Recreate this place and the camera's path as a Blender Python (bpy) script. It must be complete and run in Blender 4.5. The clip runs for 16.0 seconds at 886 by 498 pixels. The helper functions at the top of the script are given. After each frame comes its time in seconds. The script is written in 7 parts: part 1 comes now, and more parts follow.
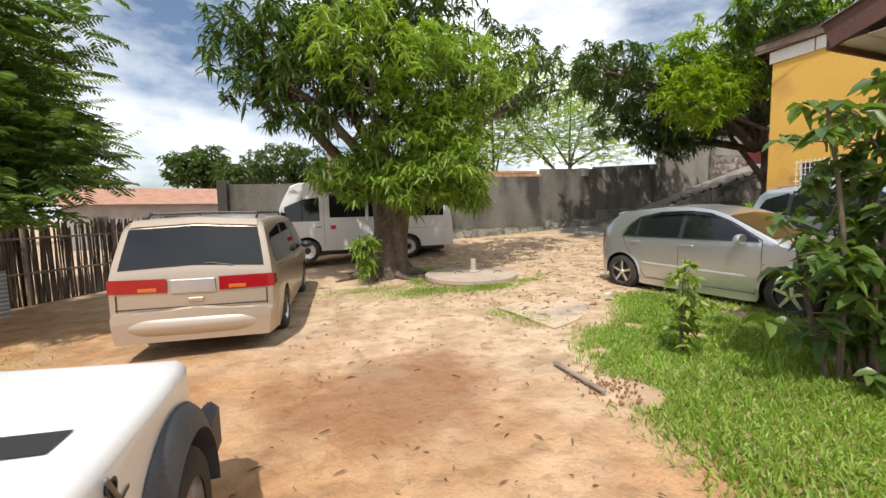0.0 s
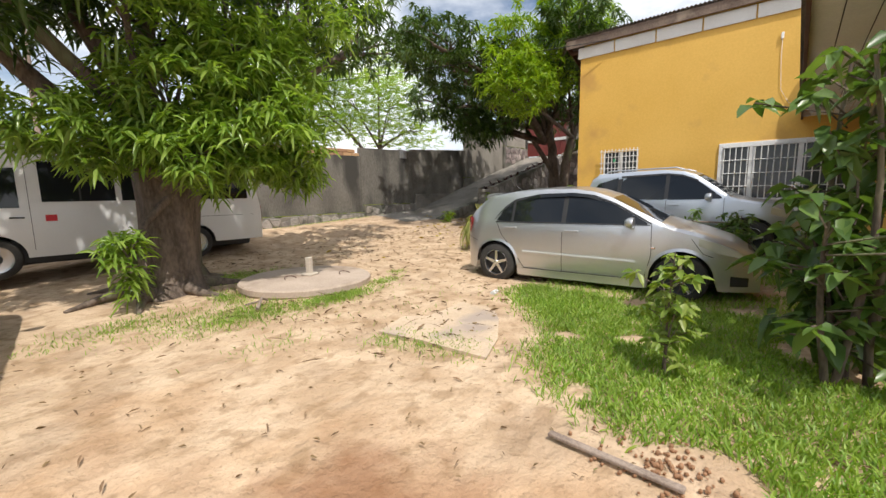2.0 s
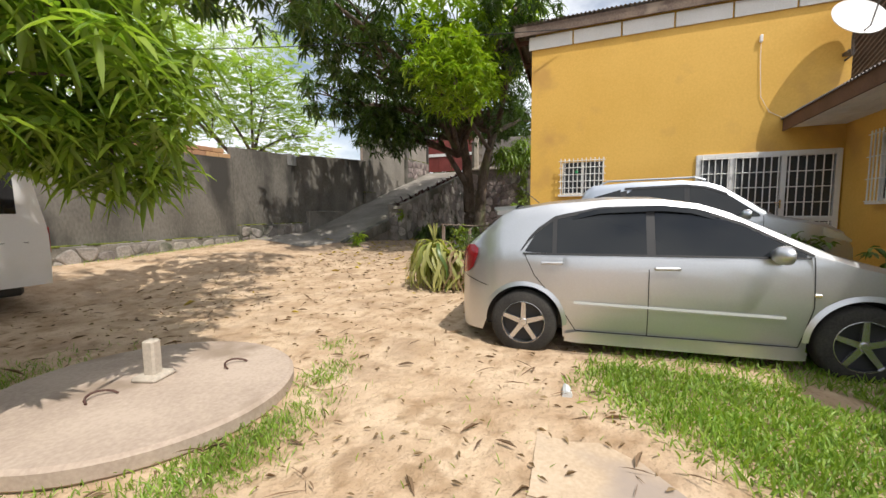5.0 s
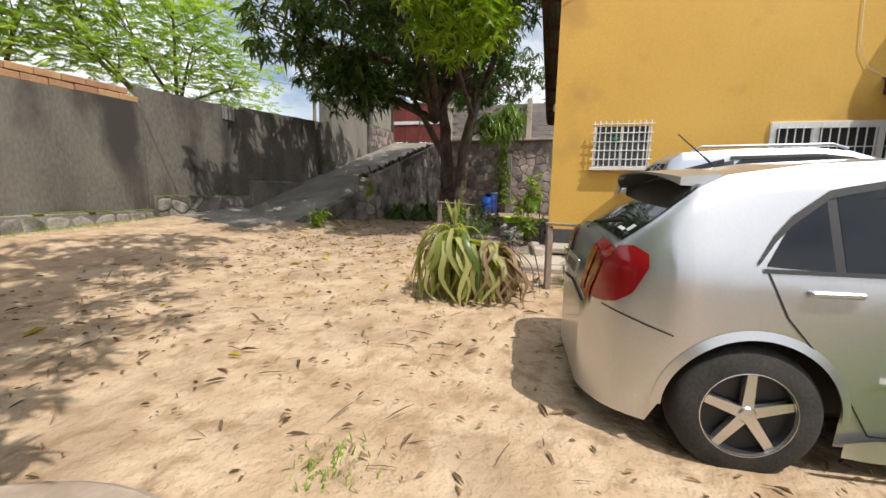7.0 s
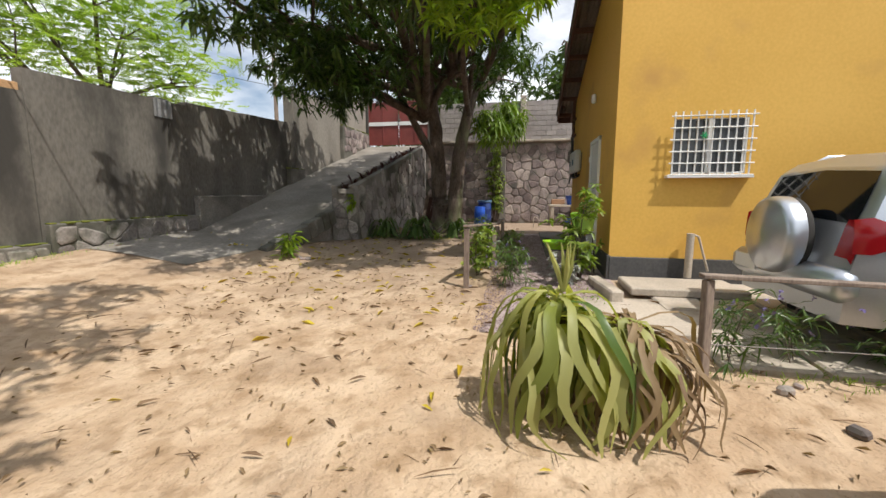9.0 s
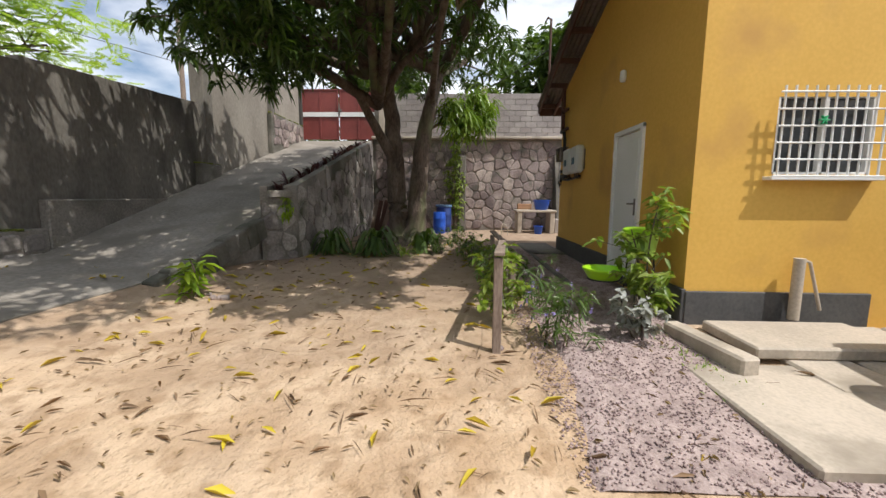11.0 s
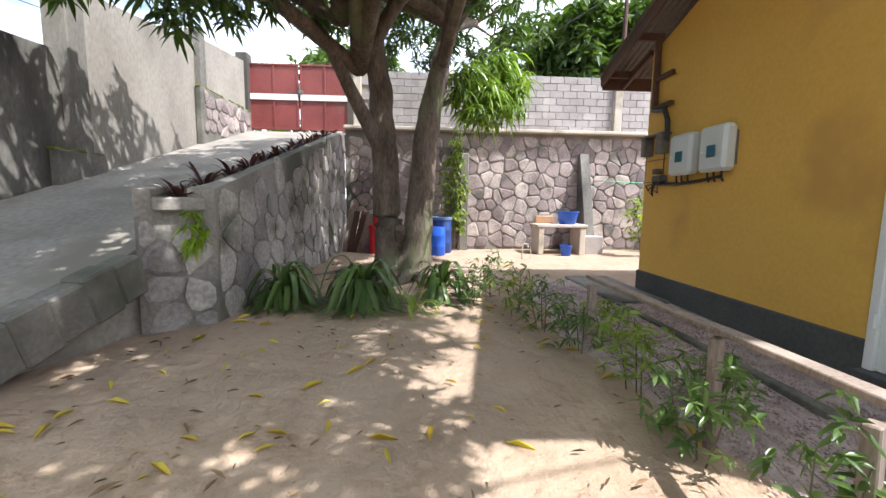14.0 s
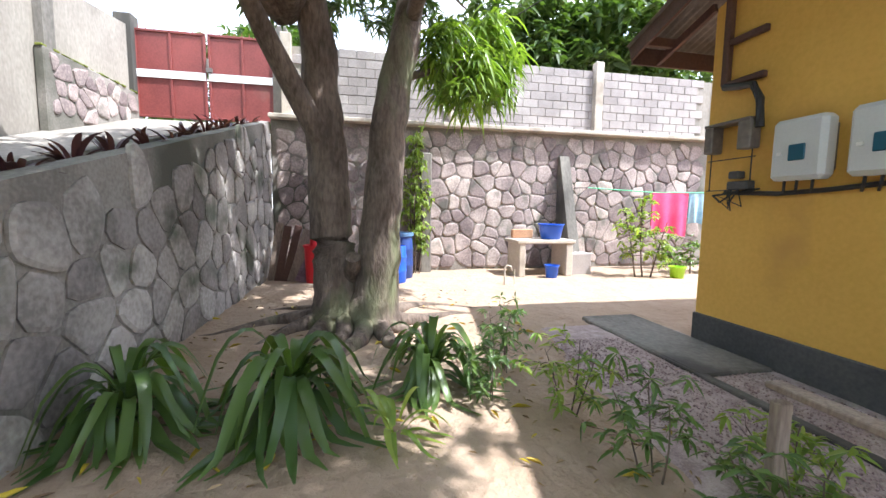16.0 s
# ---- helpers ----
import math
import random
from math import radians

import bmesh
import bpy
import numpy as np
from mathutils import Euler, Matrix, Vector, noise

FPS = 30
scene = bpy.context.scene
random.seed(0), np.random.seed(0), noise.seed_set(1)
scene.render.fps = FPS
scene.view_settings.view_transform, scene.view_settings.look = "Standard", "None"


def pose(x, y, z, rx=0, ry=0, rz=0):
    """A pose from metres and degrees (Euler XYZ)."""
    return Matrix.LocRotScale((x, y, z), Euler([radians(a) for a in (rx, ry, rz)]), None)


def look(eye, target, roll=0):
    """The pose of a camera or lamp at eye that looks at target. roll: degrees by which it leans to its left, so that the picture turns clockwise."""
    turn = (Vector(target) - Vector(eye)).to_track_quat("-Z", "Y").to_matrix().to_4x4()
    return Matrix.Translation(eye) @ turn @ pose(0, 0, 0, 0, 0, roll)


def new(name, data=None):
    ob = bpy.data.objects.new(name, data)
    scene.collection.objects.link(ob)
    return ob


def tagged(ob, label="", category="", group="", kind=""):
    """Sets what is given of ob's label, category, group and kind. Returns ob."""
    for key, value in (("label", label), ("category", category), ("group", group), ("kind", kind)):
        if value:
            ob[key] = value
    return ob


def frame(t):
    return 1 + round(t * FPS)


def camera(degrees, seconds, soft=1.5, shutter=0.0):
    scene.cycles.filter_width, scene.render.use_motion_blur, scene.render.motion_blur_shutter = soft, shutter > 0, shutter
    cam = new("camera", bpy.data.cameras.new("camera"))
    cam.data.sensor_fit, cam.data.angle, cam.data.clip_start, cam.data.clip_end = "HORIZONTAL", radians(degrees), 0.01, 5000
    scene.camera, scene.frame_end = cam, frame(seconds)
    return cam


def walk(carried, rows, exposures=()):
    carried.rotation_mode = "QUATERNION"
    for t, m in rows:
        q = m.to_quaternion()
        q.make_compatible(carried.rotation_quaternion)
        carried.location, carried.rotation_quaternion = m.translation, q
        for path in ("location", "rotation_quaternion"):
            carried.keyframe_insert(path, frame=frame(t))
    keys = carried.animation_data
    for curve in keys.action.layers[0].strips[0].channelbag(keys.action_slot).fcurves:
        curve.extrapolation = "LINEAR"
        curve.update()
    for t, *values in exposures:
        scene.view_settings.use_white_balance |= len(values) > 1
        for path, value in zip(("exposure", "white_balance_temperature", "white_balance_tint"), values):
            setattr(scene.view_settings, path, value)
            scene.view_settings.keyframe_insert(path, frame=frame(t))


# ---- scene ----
cam = camera(95.5, 16.0)
METRES, EYE, TILT, LEAN, TURN = 19.2, 1.5, 0.0, 0.0, -20.0
ROWS = [
    (0.0, 0.0, 0.0, 0.0, -0.12, -5.27, 1.25),
    (0.5, -0.0102, 0.0291, -0.0005, -7.16, -6.02, 1.09),
    (1.0, -0.0198, 0.0593, -0.0017, -14.69, -6.83, 0.99),
    (1.5, -0.0259, 0.0896, -0.0023, -22.09, -7.67, 0.89),
    (2.0, -0.0308, 0.1191, -0.0031, -28.92, -7.8, 0.83),
    (2.5, -0.0307, 0.1476, -0.0013, -34.13, -7.01, 0.89),
    (3.0, -0.0283, 0.1778, -0.0002, -37.7, -6.04, 0.88),
    (3.5, -0.0274, 0.2082, -0.0016, -40.43, -5.35, 0.8),
    (4.0, -0.02, 0.2374, -0.0035, -42.49, -4.96, 0.84),
    (6.5, 0.0453, 0.387, -0.0095, -52.28, -7.51, -0.92),
    (7.0, 0.0621, 0.4167, -0.0107, -53.68, -8.34, -1.23),
    (7.5, 0.0789, 0.4436, -0.0063, -54.78, -8.65, -1.07),
    (8.0, 0.0984, 0.4701, -0.0003, -55.27, -8.25, -0.59),
    (8.5, 0.1134, 0.4972, 0.0004, -56.55, -7.92, -0.25),
    (9.0, 0.132, 0.5223, -0.0001, -58.5, -7.78, -0.08),
    (11.5, 0.2373, 0.6356, 0.0027, -69.64, -7.18, -0.58),
    (12.0, 0.2622, 0.6558, 0.0033, -70.64, -6.78, -0.68),
    (12.5, 0.2859, 0.6745, 0.0043, -71.11, -6.48, -0.67),
    (13.0, 0.3138, 0.6919, 0.004, -71.39, -6.47, -0.67),
    (13.5, 0.34, 0.7097, 0.0039, -71.97, -6.49, -0.75),
    (14.0, 0.3664, 0.7251, 0.0057, -73.03, -6.51, -0.86),
    (14.5, 0.3945, 0.7417, 0.0075, -74.42, -6.53, -0.97),
    (15.0, 0.4197, 0.7582, 0.0111, -75.94, -6.53, -0.86),
    (15.5, 0.4468, 0.7691, 0.012, -77.77, -6.07, -0.4),
    (16.0, 0.4718, 0.7783, 0.0117, -81.53, -5.57, -0.69),
]
walk(cam, [(t, pose(0, 0, EYE, TILT, LEAN, TURN) @ pose(METRES * x, METRES * y, METRES * z, 90 + pitch, roll, yaw)) for t, x, y, z, yaw, pitch, roll in ROWS],
     exposures=[(0, 0.08, 6500, 10), (4, 0.08, 6500, 10), (8, 0.0, 6500, 10), (9.5, 0.05, 6450, 10), (11.5, 0.2, 6350, 11), (12.5, 0.6, 6200, 11), (13.5, 1.13, 6000, 11), (14.5, 1.5, 5850, 11), (16, 1.68, 5750, 11)])

# ---- world, sun, exposure ----
world = bpy.data.worlds.new("world")
scene.world = world
world.use_nodes = True
wn, wl = world.node_tree.nodes, world.node_tree.links
wn.clear()
w_out, w_bg, w_sky = wn.new("ShaderNodeOutputWorld"), wn.new("ShaderNodeBackground"), wn.new("ShaderNodeTexSky")
SUN_WAY = Vector((-0.26, -0.42, 0.87)).normalized()
w_sky.sky_type, w_sky.sun_disc = "NISHITA", False
w_sky.sun_elevation = math.asin(SUN_WAY.z)
w_sky.sun_rotation = math.atan2(SUN_WAY.x, SUN_WAY.y)
w_sky.air_density, w_sky.dust_density = 1.0, 1.5
w_bg.inputs["Strength"].default_value = 0.122
w_tc, w_map, w_noise, w_ramp, w_mix = (wn.new("ShaderNode" + k) for k in ("TexCoord", "Mapping", "TexNoise", "ValToRGB", "MixRGB"))
w_map.inputs["Scale"].default_value = (1.6, 1.6, 4.0)
w_map.inputs["Location"].default_value = (0.35, 0.1, 0.2)
w_noise.inputs["Scale"].default_value = 1.7
w_noise.inputs["Detail"].default_value = 9
w_noise.inputs["Roughness"].default_value = 0.55
w_ramp.color_ramp.elements[0].position, w_ramp.color_ramp.elements[1].position = 0.34, 0.58
w_mix.inputs[2].default_value = (9.6, 9.8, 10.1, 1)
wl.new(w_tc.outputs["Generated"], w_map.inputs[0])
wl.new(w_map.outputs[0], w_noise.inputs["Vector"])
wl.new(w_noise.outputs["Fac"], w_ramp.inputs[0])
wl.new(w_ramp.outputs[0], w_mix.inputs[0])
wl.new(w_sky.outputs[0], w_mix.inputs[1])
wl.new(w_mix.outputs[0], w_bg.inputs[0])
wl.new(w_bg.outputs[0], w_out.inputs[0])
sun = new("sun", bpy.data.lights.new("sun", "SUN"))
sun.data.energy, sun.data.angle, sun.data.color = 4.05, radians(0.6), (1.0, 0.95, 0.87)
sun.matrix_world = look(SUN_WAY * 40, (0, 0, 0))

# ---- materials ----
def surf(name, c1, c2, scale=3.0, rough=0.8, bump=0.3, fine=40.0, metal=0.0, depth=0.01, island=0.0, stain=None, stain_scale=0.6, stain_at=0.55, obj=0.0, coat=0.0, stretch=(1, 1, 1)):
    """Two colours mixed by coarse and fine noise, an optional stain colour, fine relief."""
    m = bpy.data.materials.new(name)
    m.use_nodes = True
    n, l = m.node_tree.nodes, m.node_tree.links
    b = n["Principled BSDF"]
    b.inputs["Roughness"].default_value, b.inputs["Metallic"].default_value = rough, metal
    b.inputs["Coat Weight"].default_value = coat
    b.inputs["Coat Roughness"].default_value = 0.08
    geo = n.new("ShaderNodeNewGeometry")
    mp = n.new("ShaderNodeMapping")
    mp.inputs["Scale"].default_value = stretch
    l.new(geo.outputs["Position"], mp.inputs[0])
    a, f = n.new("ShaderNodeTexNoise"), n.new("ShaderNodeTexNoise")
    a.inputs["Scale"].default_value, a.inputs["Detail"].default_value = scale, 6
    f.inputs["Scale"].default_value, f.inputs["Detail"].default_value = fine, 4
    for t in (a, f):
        l.new(mp.outputs[0], t.inputs["Vector"])
    ad = n.new("ShaderNodeMath"); ad.operation = "MULTIPLY_ADD"
    ad.inputs[1].default_value = 0.45
    l.new(f.outputs["Fac"], ad.inputs[0]); 
    sc = n.new("ShaderNodeMath"); sc.operation = "MULTIPLY"; sc.inputs[1].default_value = 0.55
    l.new(a.outputs["Fac"], sc.inputs[0]); l.new(sc.outputs[0], ad.inputs[2])
    rp = n.new("ShaderNodeValToRGB")
    rp.color_ramp.elements[0].position, rp.color_ramp.elements[1].position = 0.38, 0.62
    rp.color_ramp.elements[0].color, rp.color_ramp.elements[1].color = (*c1, 1), (*c2, 1)
    l.new(ad.outputs[0], rp.inputs[0])
    col = rp.outputs[0]
    if stain:
        s = n.new("ShaderNodeTexNoise"); s.inputs["Scale"].default_value, s.inputs["Detail"].default_value = stain_scale, 8
        l.new(mp.outputs[0], s.inputs["Vector"])
        sr = n.new("ShaderNodeValToRGB")
        sr.color_ramp.elements[0].position, sr.color_ramp.elements[1].position = stain_at, stain_at + 0.13
        l.new(s.outputs["Fac"], sr.inputs[0])
        mx = n.new("ShaderNodeMixRGB"); mx.inputs[2].default_value = (*stain, 1)
        l.new(sr.outputs[0], mx.inputs[0]); l.new(col, mx.inputs[1])
        col = mx.outputs[0]
    for amount, source in ((island, geo.outputs["Random Per Island"]), (obj, n.new("ShaderNodeObjectInfo").outputs["Random"])):
        if amount:
            hs = n.new("ShaderNodeHueSaturation")
            mr = n.new("ShaderNodeMapRange")
            mr.inputs[3].default_value, mr.inputs[4].default_value = 1 - amount, 1 + amount
            l.new(source, mr.inputs[0]); l.new(mr.outputs[0], hs.inputs["Value"]); l.new(col, hs.inputs["Color"])
            mh = n.new("ShaderNodeMapRange")
            mh.inputs[3].default_value, mh.inputs[4].default_value = 0.5 - amount * 0.05, 0.5 + amount * 0.05
            l.new(source, mh.inputs[0]); l.new(mh.outputs[0], hs.inputs["Hue"])
            col = hs.outputs[0]
    l.new(col, b.inputs["Base Color"])
    if bump:
        bp = n.new("ShaderNodeBump"); bp.inputs["Strength"].default_value, bp.inputs["Distance"].default_value = bump, depth
        l.new(ad.outputs[0], bp.inputs["Height"]); l.new(bp.outputs[0], b.inputs["Normal"])
    return m


def leafy(name, c1, c2, rough=0.4, through_light=0.35):
    """Leaves: two greens picked leaf by leaf, light shining through."""
    m = bpy.data.materials.new(name)
    m.use_nodes = True
    n, l = m.node_tree.nodes, m.node_tree.links
    b, out = n["Principled BSDF"], n["Material Output"]
    geo, rp, nz, mx = n.new("ShaderNodeNewGeometry"), n.new("ShaderNodeValToRGB"), n.new("ShaderNodeTexNoise"), n.new("ShaderNodeMixRGB")
    rp.color_ramp.elements[0].color, rp.color_ramp.elements[1].color = (*c1, 1), (*c2, 1)
    l.new(geo.outputs["Random Per Island"], rp.inputs[0])
    nz.inputs["Scale"].default_value = 1.1
    l.new(geo.outputs["Position"], nz.inputs["Vector"])
    mx.blend_type = "MULTIPLY"; mx.inputs[0].default_value = 0.5
    l.new(rp.outputs[0], mx.inputs[1]); l.new(nz.outputs["Fac"], mx.inputs[2])
    b.inputs["Roughness"].default_value = rough
    l.new(mx.outputs[0], b.inputs["Base Color"])
    tr, mix, br = n.new("ShaderNodeBsdfTranslucent"), n.new("ShaderNodeMixShader"), n.new("ShaderNodeMixRGB")
    br.blend_type = "MULTIPLY"; br.inputs[0].default_value = 1; br.inputs[2].default_value = (1.5, 1.6, 0.5, 1)
    l.new(mx.outputs[0], br.inputs[1]); l.new(br.outputs[0], tr.inputs[0])
    mix.inputs[0].default_value = through_light
    l.new(b.outputs[0], mix.inputs[1]); l.new(tr.outputs[0], mix.inputs[2]); l.new(mix.outputs[0], out.inputs[0])
    return m


def paint(name, c, rough=0.3, metal=0.0, coat=0.0, dirt=None):
    return surf(name, tuple(v * 0.93 for v in c), c, 1.2, rough, 0.02, 60, metal, 0.002, coat=coat, stain=dirt, stain_at=0.6)


def glassy(name, c, rough=0.04):
    m = bpy.data.materials.new(name)
    m.use_nodes = True
    b = m.node_tree.nodes["Principled BSDF"]
    b.inputs["Base Color"].default_value = (*c, 1)
    b.inputs["Roughness"].default_value = rough
    b.inputs["Specular IOR Level"].default_value = 0.5
    return m


M_YELLOW = surf("yellow_wall_paint", (0.68, 0.40, 0.075), (0.76, 0.46, 0.10), 0.7, 0.75, 0.25, 25, depth=0.004, stain=(0.58, 0.33, 0.08), stain_scale=0.9, stain_at=0.58)
M_PLINTH = surf("plinth_grey", (0.06, 0.06, 0.065), (0.10, 0.10, 0.10), 2, 0.8, 0.3, 30)
M_PLASTER = surf("grey_render", (0.125, 0.115, 0.10), (0.215, 0.20, 0.175), 1.2, 0.92, 0.9, 22, depth=0.018, stain=(0.06, 0.056, 0.05), stain_scale=0.9, stain_at=0.48, stretch=(1, 1, 0.45))
M_PALEPLASTER = surf("pale_grey_render", (0.24, 0.215, 0.185), (0.36, 0.33, 0.285), 1.2, 0.9, 0.5, 22, depth=0.012, stain=(0.15, 0.14, 0.12), stain_scale=0.8, stain_at=0.54, stretch=(1, 1, 0.45))
M_CONC = surf("worn_concrete", (0.40, 0.35, 0.29), (0.55, 0.48, 0.40), 1.5, 0.9, 0.4, 35, depth=0.008, stain=(0.30, 0.26, 0.21), stain_scale=1.4, stain_at=0.55)
M_PINKCONC = surf("pinkish_concrete", (0.38, 0.295, 0.235), (0.50, 0.40, 0.325), 1.5, 0.9, 0.4, 35, depth=0.008, stain=(0.29, 0.22, 0.165), stain_scale=1.4, stain_at=0.55)
M_SANDCONC = surf("sandy_concrete", (0.47, 0.35, 0.24), (0.60, 0.47, 0.34), 1.6, 0.95, 0.5, 35, depth=0.01, stain=(0.36, 0.29, 0.24), stain_scale=1.1, stain_at=0.5)
M_RAMP = surf("ramp_concrete", (0.20, 0.18, 0.155), (0.33, 0.30, 0.26), 0.8, 0.9, 0.6, 18, depth=0.015, stain=(0.20, 0.18, 0.15), stain_scale=1.0, stain_at=0.5)
M_STONE = surf("wall_stone", (0.19, 0.15, 0.145), (0.42, 0.345, 0.32), 2.2, 0.85, 0.6, 25, depth=0.012, obj=0.42, stain=(0.16, 0.15, 0.13), stain_scale=2.5, stain_at=0.55)
M_DARKSTONE = surf("weathered_stone", (0.20, 0.18, 0.165), (0.40, 0.365, 0.335), 2.0, 0.9, 0.6, 22, depth=0.012, obj=0.35, stain=(0.08, 0.085, 0.06), stain_scale=1.5, stain_at=0.52)
M_MORTAR = surf("mortar", (0.17, 0.155, 0.135), (0.30, 0.275, 0.245), 2.0, 0.95, 0.6, 30, depth=0.012, stain=(0.09, 0.09, 0.07), stain_at=0.5)
M_MOSS = surf("moss", (0.06, 0.09, 0.015), (0.20, 0.21, 0.03), 3, 0.95, 0.8, 50, depth=0.02)
M_BLOCK = surf("concrete_block", (0.26, 0.235, 0.225), (0.38, 0.345, 0.33), 2.0, 0.9, 0.5, 40, depth=0.008, obj=0.12)
M_BRICK = surf("mud_brick", (0.40, 0.22, 0.12), (0.55, 0.34, 0.19), 3.0, 0.9, 0.5, 40, depth=0.008, obj=0.2)
M_GATE = surf("gate_red_paint", (0.15, 0.030, 0.026), (0.23, 0.05, 0.042), 1.5, 0.55, 0.15, 30, stain=(0.19, 0.09, 0.07), stain_at=0.6)
M_WHITE = surf("white_paint", (0.74, 0.74, 0.73), (0.82, 0.82, 0.81), 1.5, 0.5, 0.08, 40, stain=(0.62, 0.60, 0.56), stain_at=0.62)
M_SOFFIT = surf("soffit_board", (0.66, 0.64, 0.60), (0.76, 0.74, 0.70), 1.5, 0.7, 0.1, 40, stain=(0.5, 0.45, 0.38), stain_at=0.6)
M_FASCIA = surf("weathered_fascia", (0.10, 0.07, 0.055), (0.22, 0.16, 0.12), 1.8, 0.8, 0.4, 30, stain=(0.32, 0.25, 0.19), stain_at=0.58, stain_scale=2)
M_BROWN = surf("brown_board", (0.075, 0.035, 0.028), (0.12, 0.06, 0.045), 2.0, 0.7, 0.2, 30)
M_ZINC = surf("roof_sheet", (0.14, 0.125, 0.115), (0.24, 0.21, 0.19), 1.0, 0.6, 0.1, 20, metal=0.3)
M_SHEET = surf("zinc_sheet", (0.35, 0.36, 0.38), (0.5, 0.5, 0.5), 1.0, 0.45, 0.1, 20, metal=0.6)
M_WOOD = surf("grey_wood", (0.17, 0.125, 0.10), (0.34, 0.27, 0.22), 4, 0.85, 0.5, 60, stretch=(1, 1, 0.2), depth=0.006)
M_BARK = surf("bark", (0.075, 0.055, 0.042), (0.19, 0.145, 0.115), 5, 0.95, 1.0, 28, depth=0.04, stretch=(1, 1, 0.35), stain=(0.16, 0.17, 0.09), stain_scale=1.6, stain_at=0.56)
M_TIRE = surf("tyre_rubber", (0.022, 0.021, 0.02), (0.05, 0.046, 0.042), 5, 0.85, 0.1, 60)
M_BLACK = paint("black_plastic", (0.025, 0.025, 0.027), 0.5)
M_GLASS = glassy("dark_car_glass", (0.012, 0.014, 0.016))
M_PANE = glassy("window_glass", (0.05, 0.055, 0.06), 0.08)
M_SILVER = paint("silver_car_paint", (0.60, 0.61, 0.63), 0.34, 0.85, 0.5)
M_SILVER2 = paint("silver_blue_car_paint", (0.56, 0.60, 0.66), 0.34, 0.8, 0.5)
M_GOLD = paint("champagne_car_paint", (0.46, 0.38, 0.30), 0.35, 0.5, 0.5, dirt=(0.42, 0.32, 0.23))
M_CARWHITE = paint("white_car_paint", (0.78, 0.78, 0.78), 0.35, 0, 0.4, dirt=(0.68, 0.66, 0.62))
M_ALLOY = paint("alloy", (0.65, 0.65, 0.66), 0.25, 0.9)
M_CHROME = paint("chrome", (0.75, 0.75, 0.76), 0.15, 1.0)
M_RED = paint("red_lens", (0.30, 0.008, 0.012), 0.12, 0, 0.6)
M_AMBER = paint("amber_lens", (0.55, 0.13, 0.03), 0.12, 0, 0.6)
M_LAMP = paint("headlamp_lens", (0.62, 0.62, 0.52), 0.1, 0.2, 0.6)
M_BLUE = paint("blue_plastic", (0.02, 0.10, 0.55), 0.35)
M_DARKBLUE = paint("dark_blue_plastic", (0.02, 0.05, 0.20), 0.4)
M_REDPL = paint("red_plastic", (0.62, 0.015, 0.03), 0.4)
M_LIME = paint("lime_plastic", (0.38, 0.72, 0.02), 0.4)
M_BOX = paint("light_grey_casing", (0.66, 0.68, 0.68), 0.4)
M_TEAL = paint("teal_plastic", (0.01, 0.10, 0.16), 0.3)
M_GREEN = paint("green_ribbon", (0.02, 0.42, 0.16), 0.5)
M_PINK = surf("pink_cloth", (0.70, 0.05, 0.16), (0.80, 0.10, 0.22), 3, 0.9, 0.3, 60)
M_CLOTH = surf("blue_cloth", (0.25, 0.42, 0.58), (0.45, 0.62, 0.70), 5, 0.9, 0.3, 60)
M_TEALCLOTH = surf("teal_cloth", (0.15, 0.50, 0.50), (0.3, 0.62, 0.6), 5, 0.9, 0.3, 60)
M_SOIL = surf("dark_soil", (0.07, 0.05, 0.035), (0.15, 0.11, 0.08), 4, 0.95, 0.8, 40, depth=0.02)
M_GRAVEL = surf("pinkish_gravel", (0.26, 0.20, 0.19), (0.46, 0.37, 0.35), 9, 0.95, 0.9, 70, depth=0.015)
M_PEBBLE = surf("pebbles", (0.22, 0.155, 0.15), (0.44, 0.34, 0.33), 9, 0.9, 0.3, 70, island=0.15)
M_CURTAIN = surf("pale_curtain", (0.45, 0.42, 0.38), (0.58, 0.55, 0.5), 3, 0.9, 0.3, 50)
M_REED = surf("reed_fence", (0.07, 0.055, 0.045), (0.17, 0.135, 0.11), 6, 0.95, 0.6, 40, stretch=(1, 1, 0.15), island=0.3)
M_TILE = surf("red_roof", (0.30, 0.15, 0.10), (0.42, 0.24, 0.17), 2, 0.9, 0.4, 30)
M_MANGO = leafy("mango_leaves", (0.12, 0.21, 0.035), (0.30, 0.43, 0.08), 0.27)
# lighter copy of the mango green: sunlight put into the leaf colour
M_MANGOMID = leafy("sunlit_side_mango_leaves", (0.17, 0.29, 0.05), (0.40, 0.54, 0.12), 0.25, 0.45)
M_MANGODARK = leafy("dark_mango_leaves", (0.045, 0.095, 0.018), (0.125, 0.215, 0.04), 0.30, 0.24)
# brightest green, for the far crown's sunlit lobes and two small plants
M_MANGOLIGHT = leafy("light_mango_leaves", (0.20, 0.34, 0.025), (0.42, 0.56, 0.05), 0.38, 0.42)
M_ACACIA = leafy("acacia_leaves", (0.28, 0.42, 0.10), (0.50, 0.62, 0.20), 0.5, 0.6)
M_FAR = leafy("far_leaves", (0.05, 0.10, 0.025), (0.12, 0.19, 0.05), 0.6)
M_BUSH = leafy("bush_leaves", (0.08, 0.16, 0.035), (0.21, 0.32, 0.09), 0.33)
M_YOUNG = leafy("pale_leaves", (0.18, 0.30, 0.04), (0.42, 0.50, 0.12), 0.4, 0.4)
M_STRAP = leafy("strap_leaves", (0.06, 0.12, 0.03), (0.17, 0.26, 0.07), 0.33)
M_WILT = leafy("wilted_leaves", (0.29, 0.33, 0.07), (0.62, 0.60, 0.24), 0.5)
